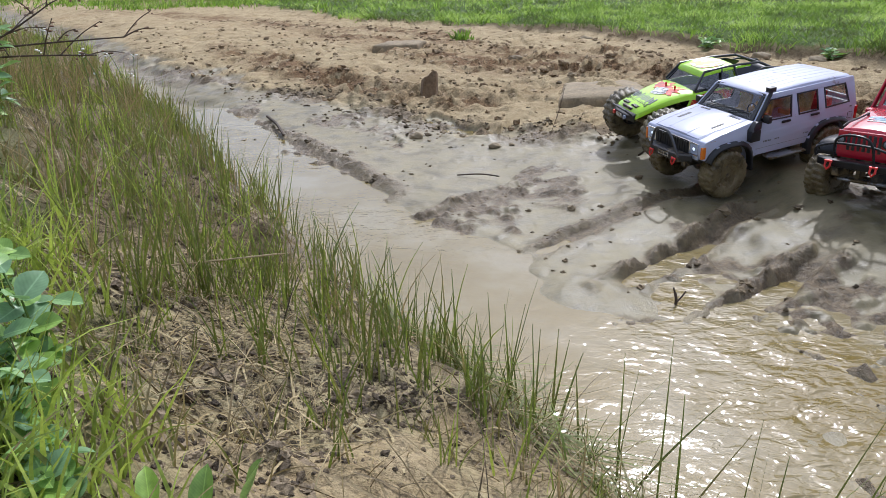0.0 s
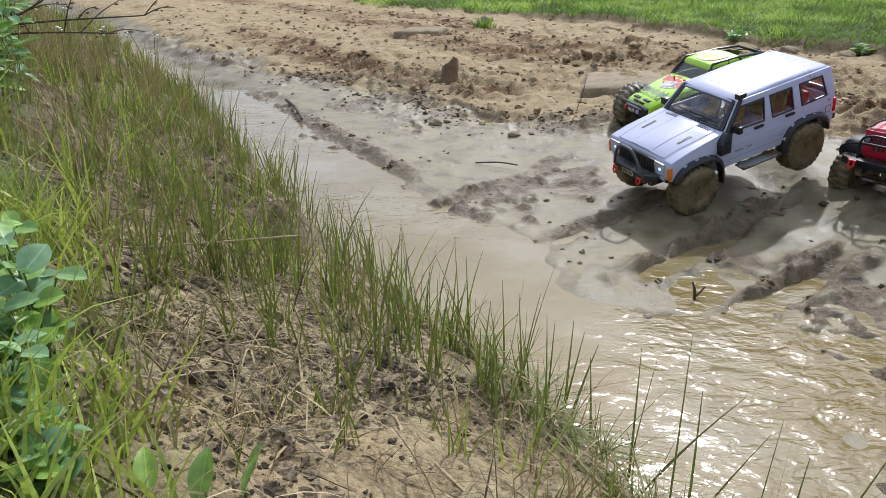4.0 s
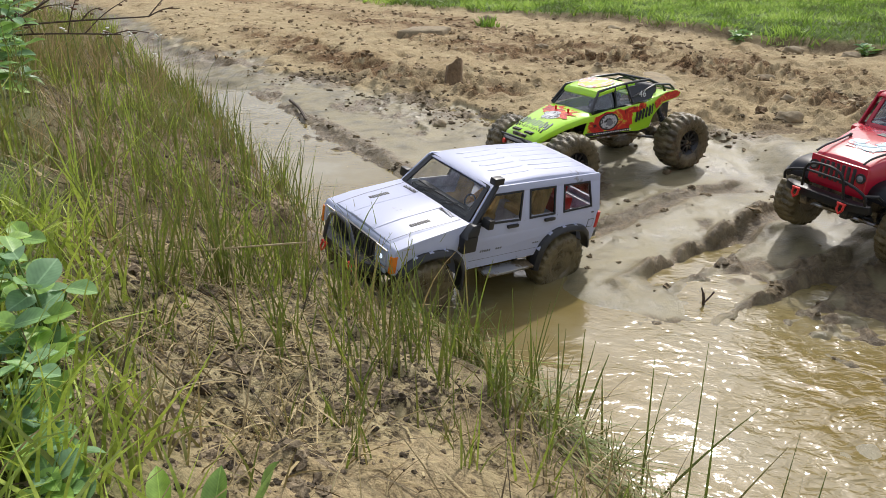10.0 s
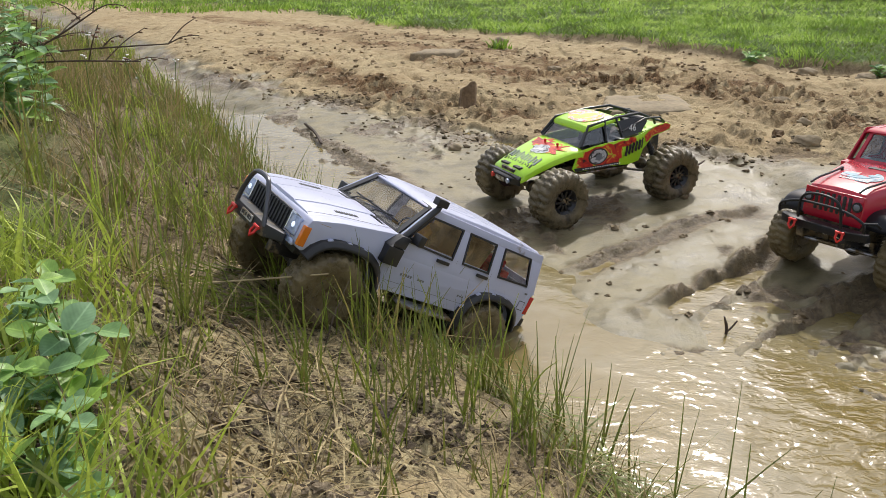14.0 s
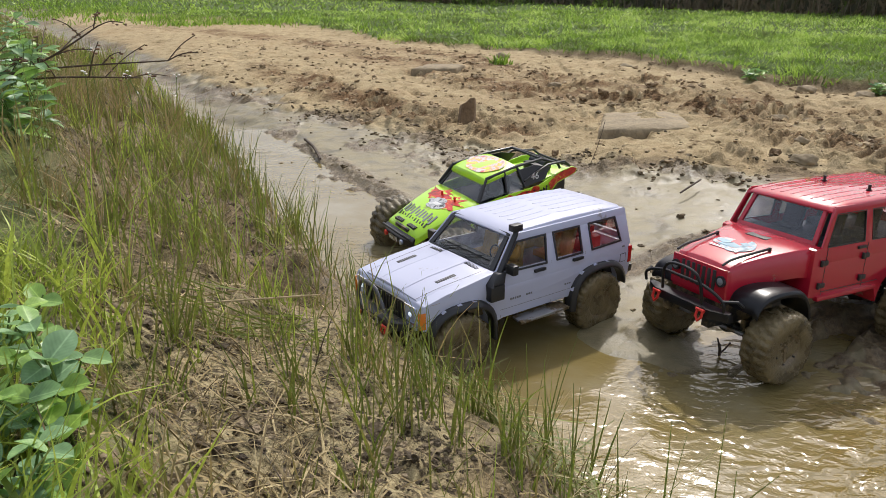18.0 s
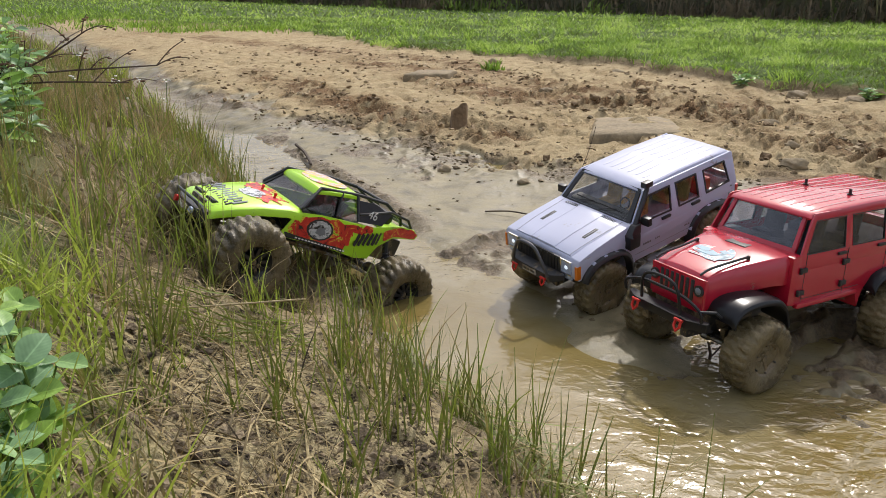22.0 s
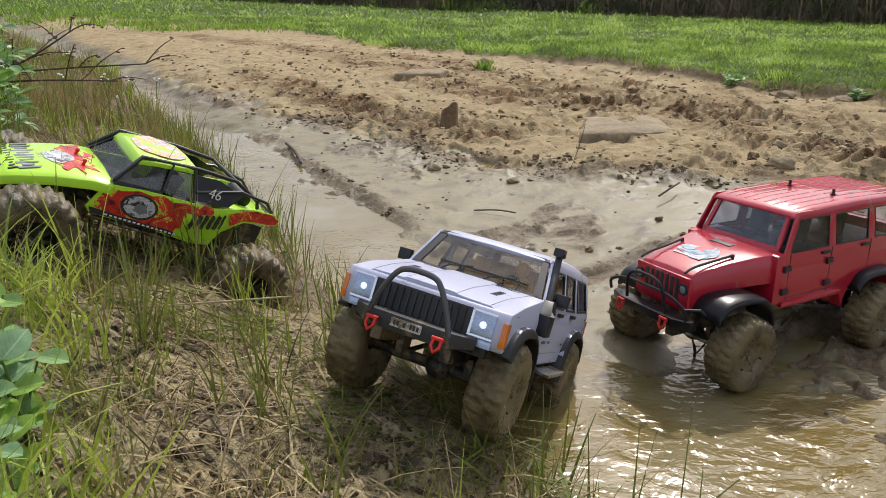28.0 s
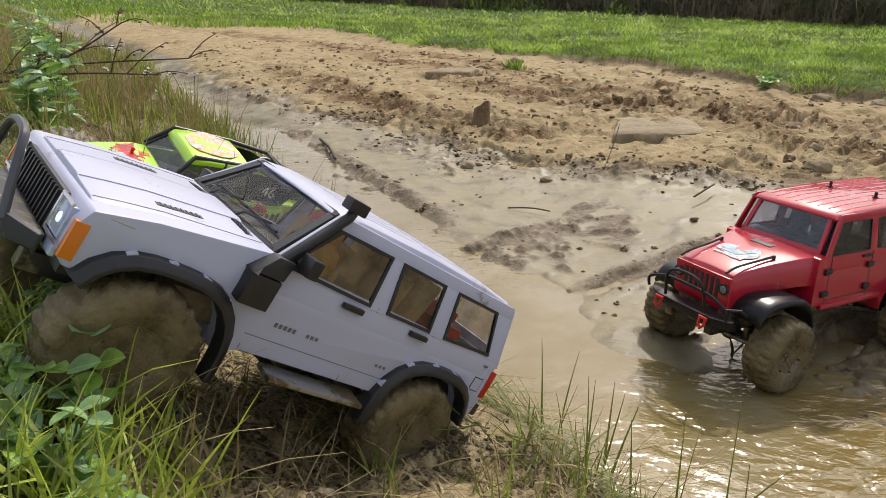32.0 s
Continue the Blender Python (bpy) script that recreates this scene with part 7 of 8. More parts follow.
# long single stems leaning over the water: x, y, length, direction, lean
lead = [(0.30, 0.50, 0.19, 5, 0.45), (0.33, 0.47, 0.21, 28, 0.55), (0.27, 0.55, 0.17, 60, 0.25), (0.24, 0.60, 0.16, 20, 0.5), (0.36, 0.42, 0.22, 15, 0.35), (0.21, 0.66, 0.15, 75, 0.2), (0.20, 0.68, 0.16, 10, 0.55), (0.17, 0.72, 0.14, 95, 0.15),
        (0.15, 0.76, 0.15, 35, 0.45), (0.13, 0.78, 0.13, 85, 0.1), (0.38, 0.45, 0.20, 45, 0.3), (0.40, 0.40, 0.20, 70, 0.3), (0.29, 0.53, 0.18, 350, 0.6), (0.42, 0.38, 0.21, 20, 0.45), (0.10, 0.84, 0.14, 100, 0.1), (0.09, 0.85, 0.13, 40, 0.35),
        (0.25, 0.57, 0.19, 80, 0.2), (0.34, 0.50, 0.17, 60, 0.4)]
q = np.array(lead)
q = np.concatenate([q + vr.normal(0, 1, q.shape) * np.array([0.016, 0.016, 0.02, 10, 0.06]) for _ in range(2)])
packs.append(blades(q[:, 0], q[:, 1], land(q[:, 0], q[:, 1]) - 0.004, q[:, 2], np.radians(q[:, 3]), np.abs(q[:, 4]) * 0.9, vr.uniform(0.0, 0.2, len(q)), vr.uniform(0.0027, 0.0040, len(q)), np.clip(vr.normal(0.60, 0.14, len(q)), 0, 1), 6, 0.22))
stuff("shore_rushes", packs, M_RUSH, "stiff dark-green rushes standing along the water's edge", "rushes")

tuft_things = []
extra = [(float(p[0]) + vr.normal(0, 0.03), float(p[1]) + vr.normal(0, 0.03), int(vr.integers(3, 9)), vr.uniform(0.06, 0.11)) for p in apart[::2]]
for tx_, ty_, cnt, th_ in apart + extra:
    n = int(cnt)
    px, py = vr.normal(0, 0.011, n), vr.normal(0, 0.011, n)
    z0 = land1(tx_, ty_)
    v_, f_, t_ = blades(px, py, land(px + tx_, py + ty_) - z0 - 0.004, th_ * vr.uniform(0.45, 1.1, n), vr.uniform(0, 2 * np.pi, n), vr.uniform(0.0, 0.36, n), 0.36 * vr.random(n) ** 1.8, vr.uniform(0.0019, 0.0036, n), np.clip(vr.normal(0.56, 0.2, n), 0, 1), 5, 0.2)
    ob = mesh_np("rush_tuft", v_, f_, [M_RUSH], "", "tuft of stiff green rush stems rooted in mud", "rushes", attrs={"tint": t_})
    ob["group"] = "rush tufts on the bank"
    ob.location = (tx_, ty_, z0)
    tuft_things.append(ob)

# dead stalks and straw lying on the bank
packs = []
x, y, s = scatter(30000, -1.2, 0.45, 0.2, 2.4, lambda x, y, s, u, g: (s > 0.015) & (s < 0.75) & (vr.random(len(x)) < (0.07 + 0.6 * smooth(-0.04, 0.12, fbm(x, y, 5, 3)) + 0.38 * smooth(0.22, 0.06, s)) * np.clip(1.2 - 0.4 * y, 0.3, 1) * (0.35 + 0.65 * smooth(0.20, 0.42, s + 0.12 * fbm(x, y, 6, 2)))))
n = len(x)
az = vr.uniform(0, 2 * np.pi, n)
ln = 0.015 + 0.10 * vr.random(n) ** 1.6
slope = (land(x + np.cos(az) * ln, y + np.sin(az) * ln) - land(x, y)) / ln
bl = blades(x, y, land(x, y) + vr.uniform(0.001, 0.010, n), ln, az, np.full(n, 1.0), vr.uniform(-0.1, 0.1, n), vr.uniform(0.0013, 0.0032, n), np.clip(vr.beta(2.6, 1.7, n), 0, 1), 3, 0.6)
V = bl[0].reshape(n, -1, 3)
u3 = np.linspace(0, 1, 4).repeat(2)[None]
V[:, :, 2] = (land(x, y) + vr.uniform(0.001, 0.009, n))[:, None] + (np.clip(slope, -0.5, 0.7) * ln)[:, None] * u3 + 0.006 * np.sin(u3 * 3)
packs.append((V.reshape(-1, 3), bl[1], bl[2]))
# arching dead blades
x, y, s = scatter(8500, -1.2, 0.42, 0.30, 2.2, lambda x, y, s, u, g: (s > 0.02) & (s < 0.7) & (vr.random(len(x)) < 0.3 + 0.7 * smooth(-0.05, 0.15, fbm(x + 3, y, 4, 2))))
ok = run_over(x, y, 0.4)
x, y = x[ok], y[ok]
n = len(x)
packs.append(blades(x, y, land(x, y) - 0.003, vr.uniform(0.03, 0.10, n), vr.uniform(0, 2 * np.pi, n), vr.uniform(0.3, 0.95, n), vr.uniform(0.2, 0.8, n), vr.uniform(0.0010, 0.0022, n), np.clip(vr.normal(0.55, 0.25, n), 0, 1), 4, 0.3))
stuff("straw_litter", packs, M_STRAW, "dry straw and dead stalks strewn over the bank", "straw")

# lawn beyond the track: short leaning blades, thicker in bunches and along its torn edge
packs = []
for cnt, y0, y1, x0, x1, hh, ww in ((85000, 2.6, 7.4, -2.0, 4.4, (0.022, 0.055), (0.004, 0.009)), (60000, 6.5, 13, -8, 8, (0.03, 0.07), (0.008, 0.017)), (26000, 12, 27, -18, 18, (0.04, 0.09), (0.02, 0.04))):
    x, y, s = scatter(cnt, x0, x1, y0, y1, lambda x, y, s, u, g: (g + 0.22 * fbm(x, y, 3, 4) > 0.0) & (vr.random(len(x)) < 0.45 + 0.55 * smooth(-0.12, 0.12, fbm(x, y, 5, 3))))
    n = len(x)
    edge = np.exp(-((-side(TURF, x, y) + 0.22 * fbm(x, y, 3, 4) - 0.04) / 0.07) ** 2)
    packs.append(blades(x, y, land(x, y) - 0.005, vr.uniform(*hh, n) * (0.7 + 1.5 * np.clip(fbm(x, y, 4.5, 3) + 0.12, 0, 1) + 0.9 * edge), vr.uniform(0, 2 * np.pi, n), vr.uniform(0.1, 0.8, n), vr.uniform(0.1, 0.8, n), vr.uniform(*ww, n),
                        np.clip(0.58 + 1.2 * fbm(x, y, 3.2, 4) + vr.normal(0, 0.24, n) - 0.15 * edge, 0, 1), 3, 0.2))
# stray turf on the far sand
for cx, cy, r, cnt in ((0.31, 5.50, 0.04, 60), (-6.2, 12.2, 0.8, 1400), (-4.2, 10.6, 0.5, 900), (-2.5, 9.9, 0.45, 1000), (-3.4, 9.4, 0.25, 300), (-8.5, 14.0, 1.2, 1500)):
    x, y = cx + vr.normal(0, r, cnt), cy + vr.normal(0, r * 0.7, cnt)
    packs.append(blades(x, y, land(x, y) - 0.005, vr.uniform(0.03, 0.10, cnt), vr.uniform(0, 2 * np.pi, cnt), vr.uniform(0, 0.4, cnt), vr.uniform(0, 0.7, cnt), vr.uniform(0.005, 0.010, cnt) * (1 + cy / 12), np.clip(0.5 + vr.normal(0, 0.2, cnt), 0, 1), 3, 0.15))
stuff("lawn_grass", packs, M_LAWN, "bright short meadow grass beyond the sandy track", "grass")

# hedge at the far side of the meadow
HEDGE = [(-60, 78), (-30, 48), (-12, 30), (-1.5, 20.6), (2.4, 16.4), (4.5, 14.0), (6.2, 12.2), (10, 7.8), (18, -0.6), (34, -17)]
hd = np.concatenate([[0], np.cumsum([math.hypot(b_[0] - a_[0], b_[1] - a_[1]) for a_, b_ in zip(HEDGE, HEDGE[1:])])])


def on_hedge(d, back):
    hx, hy = np.interp(d, hd, [p[0] for p in HEDGE]), np.interp(d, hd, [p[1] for p in HEDGE])
    return hx + 0.71 * back, hy + 0.70 * back


packs = []
for n, lo, hi, hs, ws in ((30000, 62, 105, (0.05, 0.20), (0.025, 0.07)), (14000, 20, 130, (0.10, 0.30), (0.05, 0.12))):
    d = vr.uniform(lo, hi, n)
    zz = vr.uniform(0, 1, n) ** 1.9 * (1.7 + 0.9 * fbm(d, d * 0, 0.5, 3))
    clump = fbm(d, zz, 1.3, 3)
    x, y = on_hedge(d, vr.uniform(0, 1, n) ** 1.5 * 1.6 + 0.15 * zz - 0.5 * np.clip(clump, 0, 1) + 0.35 * fbm(d, d * 0, 0.8, 2))
    packs.append(blades(x, y, zz + 0.10, vr.uniform(*hs, n), vr.uniform(0, 2 * np.pi, n), vr.uniform(-0.9, 0.9, n), vr.uniform(-0.4, 0.9, n), vr.uniform(*ws, n), np.clip(0.40 + 1.7 * clump + vr.normal(0, 0.18, n), 0, 1), 2, 0.3))
n = 1300
d = vr.uniform(60, 106, n)
x, y = on_hedge(d, vr.uniform(-0.25, 0.5, n) + 0.35 * fbm(d, d * 0, 0.8, 2))
packs.append(blades(x, y, np.full(n, 0.08), vr.uniform(0.3, 1.6, n), vr.uniform(0, 2 * np.pi, n), vr.uniform(0, 0.2, n), vr.uniform(0, 0.25, n), vr.uniform(0.010, 0.030, n), np.clip(vr.normal(0.10, 0.12, n), 0, 1), 3, 0.3))
stuff("hedge", packs, M_HEDGE, "dark overgrown hedge with bare stems behind the meadow", "hedge")
# solid core behind the leaves; the hedge's inner shade is put into its colour
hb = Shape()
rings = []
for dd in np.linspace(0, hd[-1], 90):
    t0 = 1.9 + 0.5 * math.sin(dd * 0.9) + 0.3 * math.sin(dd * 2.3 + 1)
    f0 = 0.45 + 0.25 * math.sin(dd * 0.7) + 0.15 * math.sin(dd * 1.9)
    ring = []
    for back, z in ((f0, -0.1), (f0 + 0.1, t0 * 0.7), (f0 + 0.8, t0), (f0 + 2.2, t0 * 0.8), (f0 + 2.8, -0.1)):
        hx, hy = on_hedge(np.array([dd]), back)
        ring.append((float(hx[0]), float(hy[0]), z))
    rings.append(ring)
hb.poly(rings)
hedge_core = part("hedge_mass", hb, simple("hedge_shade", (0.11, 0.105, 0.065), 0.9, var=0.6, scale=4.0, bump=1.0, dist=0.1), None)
tagged(hedge_core, "solid core filling the hedge, coloured dark for the shade inside it", "hedge", "", "stuff")


# ---------------- broad-leaved weeds ----------------
def leaf_mesh(name, L, W, fold, curl, notch=0.0):
    """One cupped leaf along +x with its midrib."""
    V, F = [], []
    nu, nv = 8, 5
    for i in range(nu):
        u = i / (nu - 1)
        w = W * 0.5 * (math.sin(math.pi * min(1, u * 0.93 + 0.07)) ** 0.7)
        for j in range(nv):
            v = (j / (nv - 1)) * 2 - 1
            V.append((L * u, w * v, fold * abs(v) * w - curl * u * u * L + 0.012 * L * math.sin(9 * u + 3 * v)))
    for i in range(nu - 1):
        for j in range(nv - 1):
            a = i * nv + j
            F.append((a, a + 1, a + nv + 1, a + nv))
    me = bpy.data.meshes.new(name)
    me.from_pydata(V, [], F)
    me.materials.append(M_LEAF)
    for p in me.polygons:
        p.use_smooth = True
    return me


def broad_leaf_material():
    m, nt, b = nodes_of("broad_leaf")
    info = nt.nodes.new("ShaderNodeObjectInfo")
    c = ramp_node(nt, info.outputs["Random"], [(0.0, (0.22, 0.36, 0.20)), (0.5, (0.25, 0.42, 0.13)), (1.0, (0.34, 0.52, 0.09))])
    n = noise_node(nt, 90, 4.0)
    tc = nt.nodes.new("ShaderNodeTexCoord")
    xyz = nt.nodes.new("ShaderNodeSeparateXYZ")
    nt.links.new(tc.outputs["Object"], xyz.inputs["Vector"])
    off = math_node(nt, "ABSOLUTE", xyz.outputs["Y"])
    rib = ramp_node(nt, math_node(nt, "MULTIPLY", off, 1000.0), [(0.25, (1, 1, 1)), (0.7, (0, 0, 0))])
    veins = math_node(nt, "SINE", math_node(nt, "MULTIPLY", math_node(nt, "SUBTRACT", xyz.outputs["X"], off), 2200.0))
    tone = math_node(nt, "ADD", math_node(nt, "ADD", n.outputs["Fac"], math_node(nt, "MULTIPLY", veins, 0.035)), math_node(nt, "MULTIPLY", rib.outputs["Color"], 0.35))
    v = ramp_node(nt, tone, [(0.3, (0.62, 0.66, 0.64)), (0.65, (1.05, 1.05, 1.02)), (0.95, (1.5, 1.4, 1.5))])
    mul = nt.nodes.new("ShaderNodeMix")
    mul.data_type, mul.blend_type = "RGBA", "MULTIPLY"
    mul.inputs[0].default_value = 1.0
    nt.links.new(c.outputs["Color"], mul.inputs[6])
    nt.links.new(v.outputs["Color"], mul.inputs[7])
    nt.links.new(mul.outputs[2], b.inputs["Base Color"])
    b.inputs["Roughness"].default_value = 0.42
    tr = nt.nodes.new("ShaderNodeBsdfTranslucent")
    nt.links.new(mul.outputs[2], tr.inputs["Color"])
    mx = nt.nodes.new("ShaderNodeMixShader")
    mx.inputs[0].default_value = 0.30
    nt.links.new(b.outputs[0], mx.inputs[1])
    nt.links.new(tr.outputs[0], mx.inputs[2])
    nt.links.new(mx.outputs[0], nt.nodes["Material Output"].inputs["Surface"])
    return m


M_LEAF = broad_leaf_material()
M_STEM = simple("green_stem", (0.10, 0.16, 0.03), 0.5)
LEAF_ROUND = leaf_mesh("leaf", 0.022, 0.017, 0.35, 0.10)
LEAF_LONG = leaf_mesh("leaf", 0.036, 0.016, 0.4, 0.22)
LEAF_BIG = leaf_mesh("leaf", 0.046, 0.022, 0.5, 0.05)
rl = random.Random(11)


def weed(x, y, stems, height, lean, size=1.0, leaf=None, label="leafy green weed with paired rounded leaves on the bank"):
    """A low herb: several leaning stems with leaves in pairs."""
    z = land1(x, y)
    root = new("leafy_weed")
    root.location = (x, y, z)
    tagged(root, label, "plant", "weeds on the bank")
    for k in range(stems):
        a = rl.uniform(0, 2 * math.pi)
        l = height * rl.uniform(0.7, 1.1)
        q = rl.uniform(0.2, 0.7) * lean
        pts = [(0, 0, -0.004), (q * l * 0.4 * math.cos(a), q * l * 0.4 * math.sin(a), l * 0.5), (q * l * math.cos(a), q * l * math.sin(a), l * (1 - 0.25 * q))]
        line = rounded(pts, 4)
        sh = Shape()
        sh.tube(line, [0.0014 * (1 - 0.5 * i / len(line)) for i in range(len(line))], 5)
        part("stem", sh, M_STEM, root)
        pairs = rl.randint(3, 5)
        for j in range(pairs):
            f = 0.30 + 0.70 * j / (pairs - 1)
            p = line[min(len(line) - 1, int(f * (len(line) - 1)))]
            for d in (0, math.pi):
                lf = new("leaf", leaf or LEAF_ROUND)
                lf.parent = root
                sc = size * rl.uniform(0.75, 1.2) * (1 - 0.25 * (f - 0.3))
                lf.matrix_basis = Matrix.Translation(p) @ Matrix.Rotation(a + j * 1.57 + d + rl.uniform(-0.4, 0.4), 4, "Z") @ Matrix.Rotation(rl.uniform(-0.7, 0.15), 4, "Y") @ Matrix.Rotation(rl.uniform(-0.5, 0.5), 4, "X") @ Matrix.Diagonal((sc, sc, sc, 1))
    return root


for wx_, wy_, st, hh, ln_, sz in ((-0.315, 0.470, 3, 0.115, 0.5, 1.0), (-0.30, 0.435, 3, 0.085, 0.9, 0.9), (-0.335, 0.500, 3, 0.075, 0.8, 0.85), (-0.36, 0.45, 4, 0.09, 0.8, 0.9), (-0.30, 0.385, 4, 0.06, 1.0, 0.8),
                                 (-0.40, 0.53, 3, 0.08, 0.8, 0.9), (-0.27, 0.36, 3, 0.045, 1.0, 0.75), (-0.345, 0.395, 3, 0.055, 1.0, 0.8), (-0.42, 0.60, 3, 0.07, 0.9, 0.9), (-0.24, 0.33, 3, 0.04, 1.1, 0.7)):
    weed(wx_ + 0.016, wy_, st, hh * 0.95, ln_, sz * 1.30)
for wx_, wy_, sz, tilt in ((-0.142, 0.405, 1.0, -1.25), (-0.165, 0.375, 0.8, -0.9), (-0.275, 0.40, 0.9, -0.8), (-0.19, 0.36, 0.7, -0.6)):
    root = new("broad_leaf_sprout")
    root.location = (wx_, wy_, land1(wx_, wy_))
    tagged(root, "single upright broad green leaf sprouting from mud", "plant")
    sh = Shape()
    sh.tube([(0, 0, -0.003), (0, 0, 0.006)], 0.0016, 6)
    part("stem", sh, M_STEM, root)
    lf = new("leaf", LEAF_BIG)
    lf.parent = root
    lf.matrix_basis = Matrix.Translation((0, 0, 0.004)) @ Matrix.Rotation(rl.uniform(0, 6), 4, "Z") @ Matrix.Rotation(tilt, 4, "Y") @ Matrix.Diagonal((sz, sz, sz, 1))
# rosettes at the edge of the turf, and taller herbs far up the bank
for wx_, wy_, sz in ((1.74, 4.52, 2.2), (2.22, 3.98, 1.9)):
    weed(wx_, wy_, 5, 0.07, 1.9, sz * 0.75, LEAF_LONG, "spreading long-leaved weed at the edge of the turf")
for wx_, wy_, hh in ((-1.25, 2.15, 0.20), (-1.45, 2.5, 0.24), (-1.15, 1.95, 0.18), (-1.65, 2.8, 0.26), (-1.0, 1.75, 0.15), (-1.9, 3.2, 0.28), (-0.95, 1.55, 0.12), (-1.35, 2.3, 0.17)):
    weed(wx_, wy_, 5, hh, 0.5, 1.7, LEAF_LONG, "tall leafy weed among the grass of the bank")

# dead twigs over the bank
M_TWIG = simple("dead_twig", (0.075, 0.050, 0.032), 0.75, var=0.3, scale=150)
M_DRYLEAF = simple("dry_leaf", (0.16, 0.09, 0.05), 0.8, var=0.4)


def dead_branch(start, end, sag, seed, sub=9):
    rr = random.Random(seed)
    a, c = Vector(start), Vector(end)
    root = new("dead_branch")
    root.location = start
    tagged(root, "bare brown dead branch with shrivelled leaves over the bank", "branch", "dead branches")
    mid = (c - a) * 0.5 + Vector((0, 0, sag))
    line = rounded([(0, 0, 0), mid, c - a], 7)
    sh = Shape()
    sh.tube(line, [0.0034 * (1 - 0.7 * i / len(line)) + 0.0006 for i in range(len(line))], 6)
    part("main_stem", sh, M_TWIG, root)
    for k in range(sub):
        p = line[rr.randint(2, len(line) - 1)]
        d = Vector((rr.uniform(-0.4, 1), rr.uniform(-0.8, 0.8), rr.uniform(-0.3, 0.9))).normalized() * rr.uniform(0.05, 0.16)
        t = rounded([p, p + d * 0.5 + Vector((0, 0, 0.008)), p + d], 4)
        sh = Shape()
        sh.tube(t, [0.0015 * (1 - 0.6 * i / len(t)) + 0.0004 for i in range(len(t))], 5)
        tw = part("twig", sh, M_TWIG, root)
        for _ in range(4):
            sh = Shape()
            q = t[rr.randint(2, len(t) - 1)] + Vector((rr.uniform(-1, 1), rr.uniform(-1, 1), rr.uniform(-1, 0.4))) * 0.008
            sh.ball(q, rr.uniform(0.003, 0.0065), rr.uniform(0.5, 1.4), rr.uniform(0.5, 1.4), 0.5, 6)
            part("shrivelled_leaf", sh, M_DRYLEAF, tw)
    return root


dead_branch((-1.45, 1.95, 0.335), (-0.80, 2.05, 0.412), 0.015, 1, 12)
dead_branch((-1.38, 1.95, 0.325), (-0.88, 2.05, 0.365), 0.02, 2, 9)
dead_branch((-1.22, 2.00, 0.365), (-0.97, 2.03, 0.50), -0.01, 3, 6)
# long straw across the bank
sh = Shape()
sh.tube(rounded([(-0.66, 0.935, 0.192), (-0.427, 0.935, 0.197), (-0.20, 0.935, 0.217)], 8), [0.0013] * 16 + [0.0008], 6)
ob = part("fallen_stalk", sh, simple("pale_stalk", (0.42, 0.33, 0.18), 0.7), None)
tagged(ob, "long pale dry stalk lying across the grass", "stalk")


# small white flowers among the tall weeds
M_PETAL = simple("white_petals", (0.78, 0.78, 0.72), 0.6, var=0.1)
for k in range(14):
    fx, fy = -1.75 + 0.85 * rl.random(), 1.75 + 1.3 * rl.random()
    root = new("wild_flower")
    root.location = (fx, fy, land1(fx, fy))
    tagged(root, "small white wild flower on a thin stem", "flower", "white flowers on the bank")
    hh = rl.uniform(0.12, 0.26)
    sh = Shape()
    line = rounded([(0, 0, -0.005), (rl.uniform(-0.02, 0.02), rl.uniform(-0.02, 0.02), hh * 0.6), (rl.uniform(-0.03, 0.03), rl.uniform(-0.03, 0.03), hh)], 4)
    sh.tube(line, 0.0012, 5)
    part("stem", sh, M_STEM, root)
    for j in range(3):
        sh = Shape()
        q = line[-1] + Vector((rl.uniform(-0.012, 0.012), rl.uniform(-0.012, 0.012), rl.uniform(-0.01, 0.006)))
        sh.ball(q, 0.0048, 1, 1, 0.5, 8)
        part("flower_head", sh, M_PETAL, root)


# ---------------- stones, stump and scraps ----------------
M_STONE = simple("sandy_stone", (0.26, 0.205, 0.125), 0.9, var=0.4, scale=70, bump=0.9, dist=0.004)
M_STUMP = simple("weathered_stump", (0.20, 0.135, 0.075), 0.85, var=0.45, scale=90, bump=0.9, dist=0.004)
M_DEADLEAF = simple("brown_leaf", (0.22, 0.13, 0.06), 0.7, var=0.4)
rp = random.Random(4)

# split wooden stump standing in the sand
s = Shape()
rings = []
for z, k in ((-0.03, 1.08), (0.0, 1.05), (0.03, 1.0), (0.06, 0.97), (0.085, 0.93)):
    ring = []
    for i in range(20):
        a = 2 * math.pi * i / 20
        q = (1 / max(abs(math.cos(a)), abs(math.sin(a)))) ** 0.55 * (1 + 0.10 * math.sin(5 * a) + 0.05 * math.sin(11 * a))
        ring.append((0.036 * k * q * math.cos(a) + 0.05 * z, 0.032 * k * q * math.sin(a), z + (0.018 * math.cos(a + 0.6) + rp.uniform(-0.006, 0.006) if z > 0.08 else 0)))
    rings.append(ring)
s.poly(rings)
ob = part("tree_stump", s, M_STUMP, None, bevel=0.003, angle=50, seg=1)
ob.location = (0.038, 3.30, land1(0.038, 3.30) + 0.004)
tagged(ob, "short weathered brown wooden stump stuck in sand", "stump")


